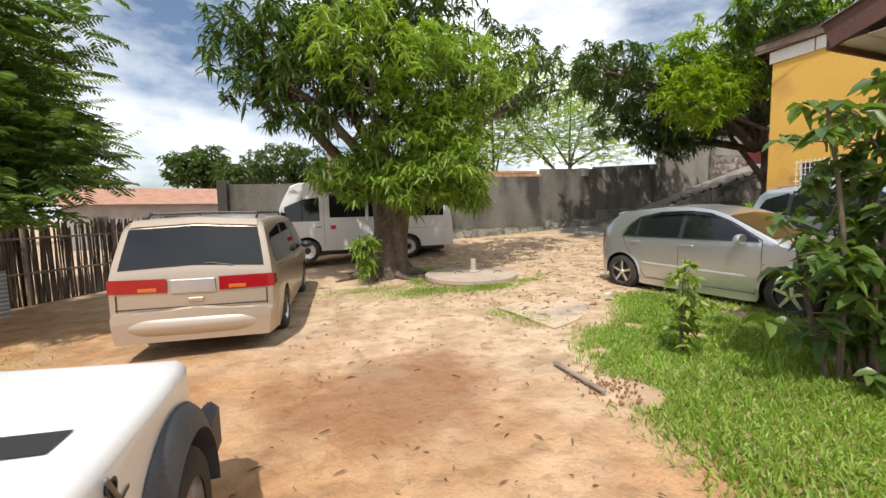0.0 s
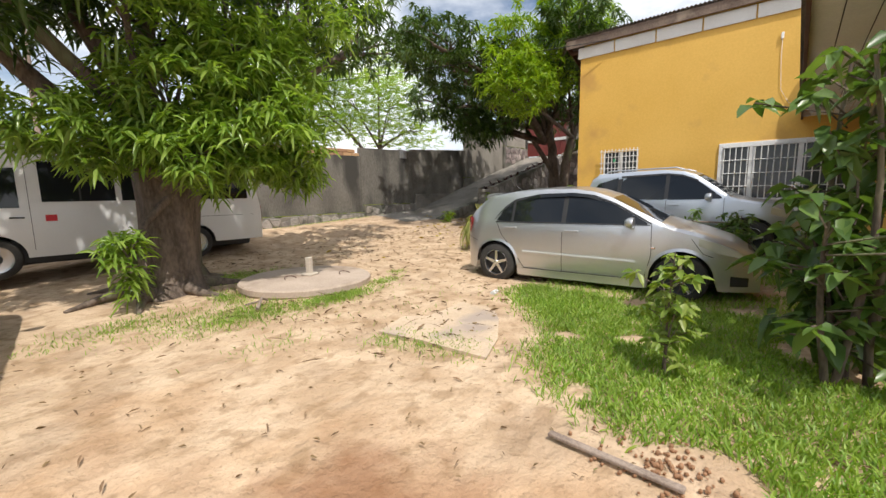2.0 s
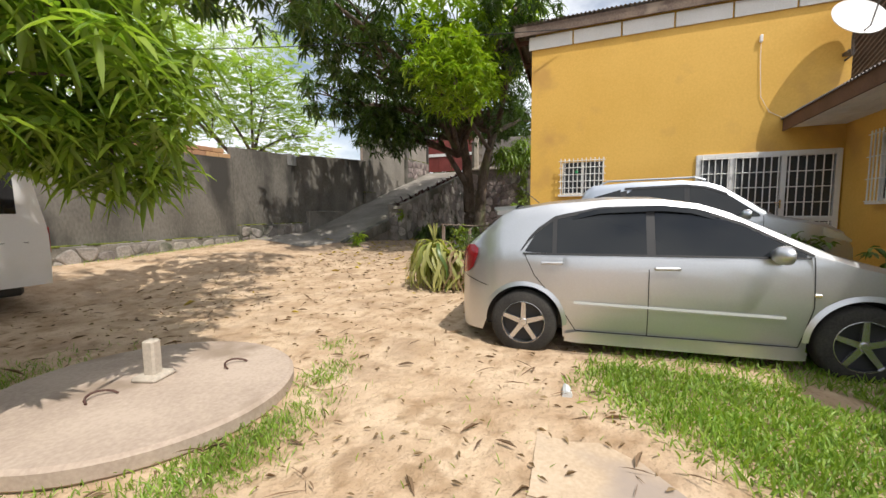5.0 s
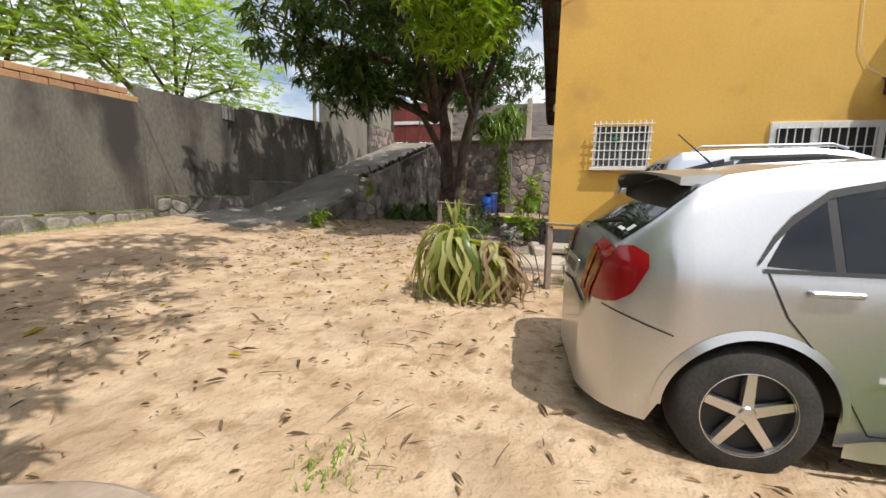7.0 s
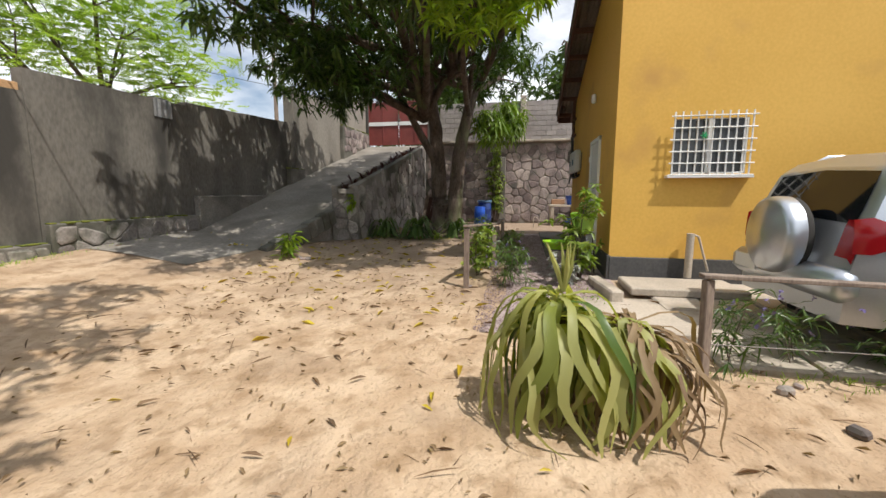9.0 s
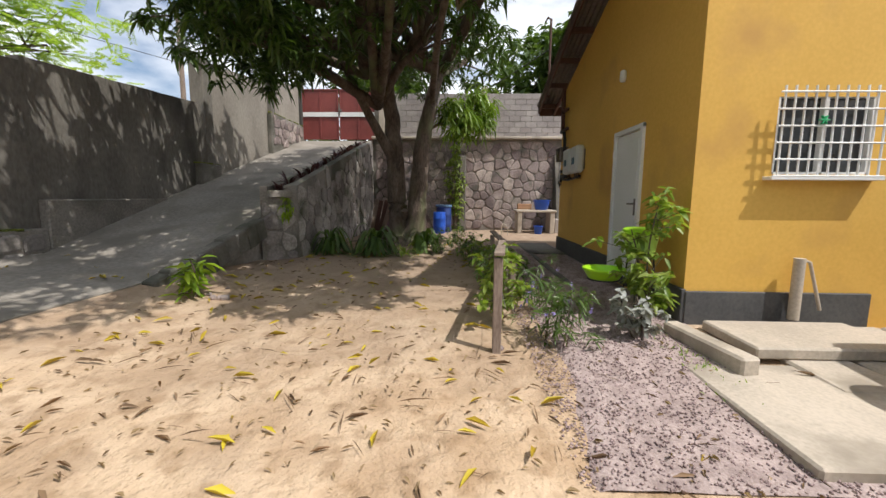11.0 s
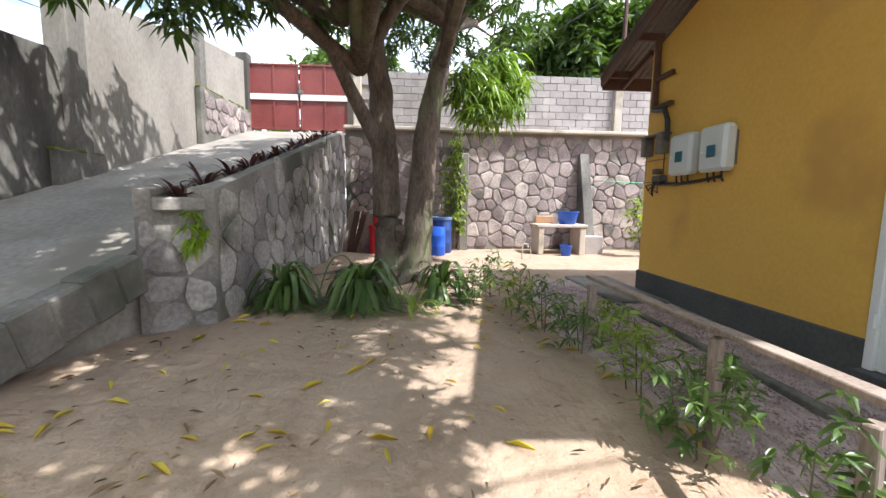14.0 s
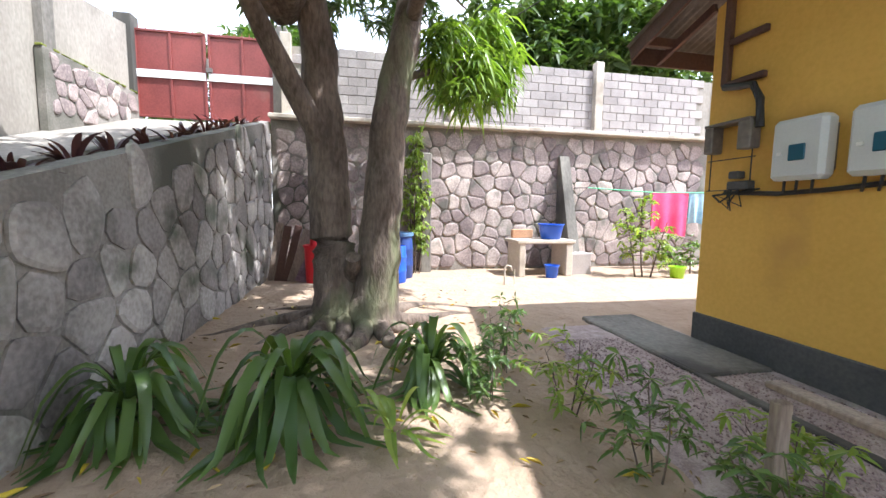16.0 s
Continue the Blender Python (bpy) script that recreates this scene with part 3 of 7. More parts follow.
# leaning buttress against the stone wall
g = Geo()
for y0, y1 in ((5.95, 6.2),):
    pts = [(BX - 0.02, 0.2), (BX - 0.95, 0.2), (BX - 0.12, 3.05), (BX - 0.02, 3.05)]
    g.add([(x, y, z) for y in (y0, y1) for x, z in pts], [(0, 1, 2, 3), (7, 6, 5, 4), (0, 4, 5, 1), (1, 5, 6, 2), (2, 6, 7, 3), (3, 7, 4, 0)])
setting("wall_buttress", g, M_PLASTER, "sloping cement buttress against the stone wall", category="wall")
# close the place beyond what is passed
g = Geo().box((23.1, -5.6, 1.6), (0.3, 7.2, 4.0))
setting("wall_east_end", g, M_PLASTER, "plain grey boundary wall", category="wall")

# ---- gate ----
GX = 24.25


def build_gate():
    t = thing("metal_gate", "dark red painted sheet-metal double gate with white band, closed", "gate", (GX, 14.4, rampz(24.2)))
    for k, (y0, y1) in enumerate(((-1.5, -0.02), (0.02, 1.5))):
        leaf = part("gate_leaf", Geo().box((0, (y0 + y1) / 2, 1.0), (0.012, y1 - y0, 1.86)), M_GATE, t)
        f = Geo()
        for z in (0.06, 0.98, 1.94):
            f.box((-0.012, (y0 + y1) / 2, z), (0.05, y1 - y0, 0.055), bev=0.006)
        for y in (y0 + 0.03, (y0 + y1) / 2, y1 - 0.03):
            f.box((-0.014, y, 1.0), (0.046, 0.055, 1.9), bev=0.006)
        part("frame", f, M_GATE, leaf)
        part("white_band", Geo().box((-0.045, (y0 + y1) / 2, 1.0), (0.008, y1 - y0 - 0.02, 0.17)), M_WHITE, leaf, "white painted band")
        for i in range(9):
            y = y0 + 0.1 + i * (y1 - y0 - 0.2) / 8
            part("spike", Geo().tube([(0, y, 1.95), (0, y, 2.06)], [0.014, 0.003], 6), M_GATE, leaf)
    part("latch", Geo().box((-0.06, -0.05, 1.15), (0.05, 0.14, 0.1), bev=0.01).box((-0.06, -0.02, 1.3), (0.03, 0.05, 0.2), bev=0.01), M_ZINC, t, "rusty steel latch")


build_gate()
g = Geo().box((GX + 0.05, 12.78, 4.7), (0.3, 0.3, 2.6), bev=0.02)
setting("wall_gate_pillar", g, M_PLASTER, "grey cement gate pillar", category="wall")

# ---- house ----
HX, HY, HB, HE = 12.05, 7.33, 1.45, 17.33


def holed(g, width, top, holes, thick, place):
    """A wall in (u, z) with rectangular openings; place maps (u, depth, z) into the world."""
    us = sorted({0, width, *[h[0] for h in holes], *[h[1] for h in holes]})
    zs = sorted({-0.3, *[h[2] for h in holes], *[h[3] for h in holes]})
    def topz(u):
        return top[0] + (top[1] - top[0]) * u / width
    for u0, u1 in zip(us, us[1:]):
        for k, z0 in enumerate(zs):
            last = k == len(zs) - 1
            z1 = None if last else zs[k + 1]
            mid = (u0 + u1) / 2, z0 + 0.01
            if any(h[0] <= mid[0] <= h[1] and h[2] <= mid[1] <= h[3] for h in holes):
                continue
            a, b = (topz(u0), topz(u1)) if last else (z1, z1)
            for d in (0, thick):
                g.add([place(u0, d, z0), place(u1, d, z0), place(u1, d, b), place(u0, d, a)], [(0, 1, 2, 3)])
            if last:
                g.add([place(u0, 0, a), place(u1, 0, b), place(u1, thick, b), place(u0, thick, a)], [(0, 1, 2, 3)])
    for u0, u1, z0, z1 in holes:
        for p, q in (((u0, z0), (u1, z0)), ((u1, z0), (u1, z1)), ((u1, z1), (u0, z1)), ((u0, z1), (u0, z0))):
            g.add([place(p[0], 0, p[1]), place(q[0], 0, q[1]), place(q[0], thick, q[1]), place(p[0], thick, p[1])], [(0, 1, 2, 3)])
    for u in (0, width):
        g.add([place(u, 0, -0.3), place(u, thick, -0.3), place(u, thick, topz(u)), place(u, 0, topz(u))], [(0, 1, 2, 3)])
    return g


TOPF = 5.2


def roofz(x):
    return 5.52 - (x - HX) * 0.325


# front wall, facing the cars
g = holed(Geo(), HY - HB, (TOPF, TOPF), [(HY - 6.58, HY - 5.66, 1.78, 2.52), (HY - 3.83, HY - 1.50, 0.45, 2.52)], 0.2, lambda u, d, z: (HX + d, HY - u, z))
setting("wall_west", g, M_YELLOW, "yellow painted house wall with slight stains", category="wall")
g = holed(Geo(), HE - HX - 0.2, (roofz(HX + 0.2), roofz(HE)), [(13.18 - HX - 0.2, 14.10 - HX - 0.2, 0.43, 2.48)], 0.2, lambda u, d, z: (HX + 0.2 + u, HY - d, z))
setting("wall_side", g, M_YELLOW, "yellow painted side wall of the house", category="wall")
g = Geo().box((HE - 0.1, 3.2, 1.7), (0.2, 7.7, 4.0))
setting("wall_back", g, M_YELLOW, "yellow painted back wall of the house", category="wall")
# dark plinth
g = Geo().box((HX - 0.008, 6.4, 0.41), (0.05, 1.85, 0.36), bev=0.008).box(((14.1 + HE) / 2, HY + 0.008, 0.40), (HE - 14.1 + 0.02, 0.05, 0.48), bev=0.008).box(((HX + 13.18) / 2 - 0.02, HY + 0.008, 0.42), (13.18 - HX, 0.05, 0.38), bev=0.008)
setting("baseboard", g, M_PLINTH, "dark grey painted plinth of the house", category="plinth")


def corrugated(x0, x1, y0, y1, zf, across, pitch=0.09, amp=0.016):
    """A corrugated sheet; its waves run along x or y."""
    g = Geo()
    n = int(((y1 - y0) if across == "y" else (x1 - x0)) / (pitch / 6))
    if across == "y":
        g.grid(lambda u, v: (x0 + (x1 - x0) * v, y0 + (y1 - y0) * u, zf(x0 + (x1 - x0) * v, 0) + amp * math.sin(2 * math.pi * (y1 - y0) * u / pitch)), n, 2)
    else:
        g.grid(lambda u, v: (x0 + (x1 - x0) * u, y0 + (y1 - y0) * v, zf(0, y0 + (y1 - y0) * v) + amp * math.sin(2 * math.pi * (x1 - x0) * u / pitch)), n, 2)
    return g


RX0, RX1, RYE = 11.93, 18.15, 7.72
setting("roof_main", corrugated(RX0 - 0.06, RX1 + 0.06, -2.0, RYE + 0.05, lambda x, y: roofz(x) + 0.2, "y"), M_ZINC, "corrugated metal lean-to roof", 60, "roof")
# soffit boards, each its own piece later; fascia boards
g = Geo().box((RX0, (RYE - 2) / 2, roofz(RX0) + 0.06), (0.035, RYE + 2, 0.22), bev=0.004)
setting("trim_fascia", g, M_FASCIA, "weathered brown fascia board under the roof edge", category="fascia")
g = Geo()
g.bar((RX0 + 0.02, RYE, roofz(RX0) + 0.085), (RX1, RYE, roofz(RX1) + 0.085), 0.035, 0.17)
g.bar((RX1, RYE - 0.02, roofz(RX1) + 0.07), (RX1, -2, roofz(RX1) + 0.07), 0.035, 0.2)
for x in np.linspace(12.3, 17.9, 8):
    g.box((x, HY + 0.2, roofz(x) + 0.06), (0.06, 0.42, 0.1), bev=0.005)
g.bar((HE + 0.0, HY + 0.02, roofz(HE) + 0.02), (RX1, HY + 0.02, roofz(RX1) + 0.02), 0.05, 0.09)
setting("trim_rake", g, M_BROWN, "dark brown rake board and rafters", category="fascia")
SOFFIT = thing("eave_board_row", "off-white boards between the wall and the roof edge", "boards", (0, 0, 0), kind="structure")
for i in range(9):
    y1 = RYE - 0.32 - i * 1.02
    part("board", Geo().box((HX - 0.03, y1 - 0.5, 5.345), (0.03, 0.985, 0.3), bev=0.005), M_SOFFIT, SOFFIT)
g = Geo().box((HX + 0.1, 2.8, 5.42), (0.18, 8.9, 0.4))
setting("wall_gable", g, M_YELLOW, "yellow wall strip under the roof", category="wall")

# wing of the house
WE, WZ = 2.4, 2.92       # eave line
g = holed(Geo(), HX - 5.2, (3.15, 3.15), [(10.05 - 5.2, 10.9 - 5.2, 1.5, 2.6)], 0.2, lambda u, d, z: (5.2 + u, HB - d, z))
g.box((5.1, -1.2, 1.9), (0.2, 5.3, 4.2))
setting("wall_wing", g, M_YELLOW, "yellow painted wall of the house wing", category="wall")
setting("roof_wing", corrugated(4.65, HX + 0.0, -3.8, WE + 0.06, lambda x, y: WZ + 0.24 + (WE - y) * 0.33, "x"), M_ZINC, "corrugated metal roof of the wing", 60, "roof")
g = Geo().box(((4.7 + HX) / 2, WE, WZ + 0.11), (HX - 4.7, 0.035, 0.24), bev=0.004)
g.bar((4.7, WE + 0.01, WZ + 0.11), (4.7, -3.8, WZ + 0.11 + (WE + 3.8) * 0.33), 0.035, 0.24)
setting("trim_wing_fascia", g, M_BROWN, "dark brown fascia board of the wing", category="fascia")
g = Geo()
for i in range(4):
    y = HB + 0.02 + i * 0.235
    g.box(((4.75 + HX) / 2, y + 0.11, WZ + 0.05), (HX - 4.8, 0.225, 0.012), bev=0.003)
setting("ceiling_soffit", g, M_SOFFIT, "white boards under the wing's eave", category="soffit")

# ---- paving by the house ----
g = Geo()
random.seed(5)
cols = [9.25, 9.95, 10.6, 11.3, 11.98]
for i in range(4):
    y = 7.0
    while y > 1.6:
        d = random.uniform(0.55, 0.9)
        z = gzf(cols[i] + 0.3, y)
        g.box(((cols[i] + cols[i + 1]) / 2, y - d / 2, z + 0.0), (cols[i + 1] - cols[i] - 0.05, d - 0.05, 0.1), pose(0, 0, 0, random.uniform(-0.6, 0.6), -2.6, random.uniform(-1, 1)).to_3x3(), 0.02)
        y -= d
setting("pavement", g, M_CONC, "uneven pale concrete parking slabs by the house", category="paving")
single("concrete_step", Geo().box((0, 0, 0), (0.75, 1.35, 0.10), bev=0.015), M_CONC, "pale concrete step slab on the ground by the house", "step", (11.5, 6.55, 0.285))
single("concrete_slab", Geo().box((0, 0, 0), (1.3, 1.7, 0.1), bev=0.015), M_CONC, "square concrete slab set in the gravel", "slab", (10.45, 7.0, 0.155))
single("drain_kerb", Geo().box((0, 0, 0), (0.95, 0.16, 0.2), bev=0.02), M_CONC, "short concrete drain kerb by the house", "kerb", (11.35, 7.5, 0.24), 8)
g = Geo()
def gravel_fn(u, v):
    x, y = 9.7 + u * 8.3, 7.3 + v * (1.75 - 0.25 * math.sin(u * 7))
    return (x, y, gzf(x, y) + 0.018 + 0.012 * noise.noise((x * 4, y * 4, 2)) - 0.03 * (v > 0.95))
g.grid(gravel_fn, 60, 14)
setting("ground_gravel", g, M_GRAVEL, "purplish gravel strip beside the house", 60, "gravel")
g = Geo().box((17.35, 7.75, 0.335), (1.9, 0.75, 0.06), bev=0.015).box((15.9, 8.1, 0.325), (4.6, 0.09, 0.07), bev=0.01)
setting("pavement_apron", g, M_PLASTER, "grey cement apron along the house", category="paving")

# ---- vehicles ----
class Body:
    """A car body as a skin over its side profile; x forward, z up, origin on the ground."""
    def __init__(s, prof, width, belt, roof, sill, wheels, tumble=0.2, nose=0.22, tail=0.12, crown=0.03, arch=0.05):
        s.px, s.pz = np.array([p[0] for p in prof], float), np.array([p[1] for p in prof], float)
        s.w, s.belt, s.roof, s.sill, s.wheels, s.tumble = width / 2, belt, roof, sill, wheels, tumble
        s.nose, s.tail, s.crown, s.arch = nose, tail, crown, arch
        s.x0, s.x1 = s.px[0], s.px[-1]

    def top(s, x):
        return float(np.interp(x, s.px, s.pz))

    def plan(s, x):
        a = max(0, 1 - (s.x1 - x) / 0.75)
        b = max(0, 1 - (x - s.x0) / 0.5)
        f = 1 - s.nose * a ** 2.4 - s.tail * b ** 2.4
        d = (x - s.x0) / 0.13
        if s.tail > 0.3 and d < 1:      # rounded bumper corners
            f *= 1 - 0.3 * (1 - math.sqrt(max(0.0, 1 - (1 - d) ** 2)))
        return f

    def hw(s, x, z):
        if z < s.belt:
            t = min(1, max(0, (z - s.sill) / (s.belt - s.sill)))
            f = 1 - 0.05 * (1 - t) ** 3 - 0.025 * t ** 2.5
        else:
            f = 0.975 - s.tumble * (z - s.belt) / (s.roof - s.belt)
        return s.w * f * s.plan(x)

    def low(s, x):
        z = s.sill
        for wx, r in s.wheels:
            R = r + s.arch
            if abs(x - wx) < R:
                z = max(z, r + math.sqrt(R * R - (x - wx) ** 2))
        return min(z, s.top(x) - 0.06)

    def topz(s, x, y):
        t = s.top(x)
        h = s.hw(x, t - 0.05)
        return t + float(np.interp(abs(y) / h, [0, 0.7, 0.95, 1], [s.crown, 0, -0.012, -0.05]))

    def shell(s):
        xs = set(np.round(np.linspace(s.x0, s.x1, 60), 3)) | set(np.round(s.px, 3)) | {round(s.x0 + d, 3) for d in (0.004, 0.012, 0.025, 0.045, 0.07, 0.1)}
        for wx, r in s.wheels:
            xs |= set(np.round(wx + (r + s.arch) * np.sin(np.linspace(-math.pi / 2, math.pi / 2, 19)), 3))
        xs = sorted(x for x in xs if s.x0 <= x <= s.x1)
        g, rows = Geo(), []
        for x in xs:
            t, lo = s.top(x), s.low(x)
            zs = np.linspace(lo, t - 0.05, 11)
            half = [(x, s.hw(x, z), z) for z in zs]
            h = s.hw(x, t - 0.05)
            half += [(x, h * 0.95, t - 0.012), (x, h * 0.7, t), (x, 0, t + s.crown)]
            rows.append(half + [(p[0], -p[1], p[2]) for p in half[-2::-1]])
        n = len(rows[0])
        g.add([p for r in rows for p in r], [(i * n + j, i * n + j + 1, (i + 1) * n + j + 1, (i + 1) * n + j) for i in range(len(rows) - 1) for j in range(n - 1)])
        g.add(rows[0], [tuple(range(n))]); g.add(rows[-1], [tuple(range(n))])
        return g

    def side(s, g, xs, lo, hi, sg, off=0.006, n=16, rows=5):
        """A patch on the flank, between two lines over x."""
        def fn(u, v):
            x = xs[0] + (xs[-1] - xs[0]) * u
            a, b = float(np.interp(x, xs, lo)), float(np.interp(x, xs, hi))
            z = a + (b - a) * v
            return (x, sg * (s.hw(x, z) + off), z)
        return g.grid(fn, n, rows)

    def over(s, g, x0, x1, y0, y1, off=0.006, n=14, rows=8):
        """A patch on the profile (bonnet, windscreen, tail); y as a share of the half width."""
        def fn(u, v):
            x = x0 + (x1 - x0) * u
            t = s.top(x)
            y = (y0 + (y1 - y0) * v) * s.hw(x, t - 0.05)
            e = 0.012
            dz = (s.top(x + e) - s.top(x - e)) / (2 * e)
            k = 1 / math.sqrt(1 + dz * dz)
            return (x - dz * k * off, y, s.topz(x, y) + k * off)
        return g.grid(fn, n, rows)


def build_wheel(parent, x, y, r, sg, style, width=0.19):
    w = part("wheel", Geo().lathe([(r * 0.62, -width / 2), (r * 0.9, -width / 2), (r * 0.97, -width / 2 + 0.02), (r, -width / 2 + 0.05), (r, width / 2 - 0.05), (r * 0.97, width / 2 - 0.02), (r * 0.9, width / 2), (r * 0.66, width / 2 - 0.004), (r * 0.62, width / 2 - 0.03)], 36, "y", (0, 0, 0)), M_TIRE, parent, "", 50)
    w.location = (x, y, r)
    o = sg * (width / 2 - 0.035)
    dark = style != "steel"
    part("rim", Geo().lathe([(r * 0.665, o + sg * 0.03), (r * 0.63, o + sg * 0.025), (r * 0.60, o - sg * 0.02), (r * 0.3, o - sg * 0.03), (0.001, o - sg * 0.03)], 32, "y"), M_BLACK if dark else M_ALLOY, w, "", 40)
    if style == "five":
        lip = part("rim_lip", Geo().lathe([(r * 0.655, o + sg * 0.034), (r * 0.63, o + sg * 0.036), (r * 0.615, o + sg * 0.02)], 32, "y"), M_ALLOY, w, "bright alloy rim lip", 40)
        g = Geo()
        for k in range(5):
            a = 2 * math.pi * k / 5 + 0.3
            c, d = math.cos(a), math.sin(a)
            p = [(0.08, 0.05), (0.62, 0.038), (0.62, -0.038), (0.08, -0.05)]
            pts = [(c * q * r - d * t * r * 1.6, (d * q * r + c * t * r * 1.6)) for q, t in p]
            vs = [(a_, o + sg * 0.022, b_) for a_, b_ in pts] + [(a_, o - sg * 0.01, b_) for a_, b_ in pts]
            g.add(vs, [(0, 1, 2, 3), (7, 6, 5, 4), (0, 4, 5, 1), (1, 5, 6, 2), (2, 6, 7, 3), (3, 7, 4, 0)])
        part("spokes", g, M_ALLOY, w, "polished alloy spokes")
        part("hub_cap", Geo().lathe([(r * 0.13, o + sg * 0.02), (r * 0.1, o + sg * 0.032), (0.001, o + sg * 0.034)], 16, "y"), M_ALLOY, w, "", 40)
    else:
        part("hub_cap", Geo().lathe([(r * 0.28, o - sg * 0.02), (r * 0.24, o + sg * 0.03), (0.001, o + sg * 0.035)], 18, "y"), M_ALLOY if dark else M_BLACK, w, "", 40)
    return w


def mirror(t, x, y, z, sg, mat):
    m = part("wing_mirror", Geo().lathe([(0.001, -0.06), (0.05, -0.055), (0.085, -0.02), (0.095, 0.03), (0.09, 0.05), (0.001, 0.05)], 16, "x", (0, 0, 0)), mat, t, "", 50)
    m.location, m.scale = (x, y + sg * 0.11, z), (1.0, 1.15, 0.8)
    part("mirror_arm", Geo().bar((0.02, -sg * 0.14, -0.02), (0.0, 0, 0), 0.04, 0.03), M_BLACK, m)


def underside(t, b, wheels):
    g = Geo().box(((b.x0 + b.x1) / 2, 0, 0.42), (b.x1 - b.x0 - 0.5, b.w * 2 - 0.52, 0.42), bev=0.04)
    for wx, r in wheels:
        g.box((wx, 0, r + 0.14), (2 * r + 0.06, b.w * 2 - 0.5, 0.4), bev=0.04)
    part("underbody", g, M_BLACK, t, "dark underbody")


def seams(t, b, lines, mat=None):
    """Door gaps: thin dark strips on both flanks, (x, z) chains."""
    for sg in (-1, 1):
        for line in lines:
            g = Geo()
            for (xa, za), (xb, zb) in zip(line, line[1:]):
                for i in range(6):
                    p = [(xa + (xb - xa) * k / 6, za + (zb - za) * k / 6) for k in (i, i + 1)]
                    dx, dz = p[1][0] - p[0][0], p[1][1] - p[0][1]
                    q = math.hypot(dx, dz) or 1
                    ox, oz = -dz / q * 0.004, dx / q * 0.004
                    g.add([(x + s * ox, sg * (b.hw(x, z) + 0.003), z + s * oz) for (x, z) in p for s in (-1, 1)], [(0, 1, 3, 2)])
            part("door_gap", g, mat or M_BLACK, t)


def handles(t, b, spots, mat):
    for sg in (-1, 1):
        for x, z in spots:
            y = sg * (b.hw(x, z) + 0.022)
            h = part("door_handle", Geo().bar((x - 0.1, y, z), (x + 0.1, y, z + 0.004), 0.022, 0.028, 0.008).box((x - 0.085, y - sg * 0.015, z), (0.03, 0.03, 0.026), bev=0.005).box((x + 0.085, y - sg * 0.015, z), (0.03, 0.03, 0.026), bev=0.005), mat, t)


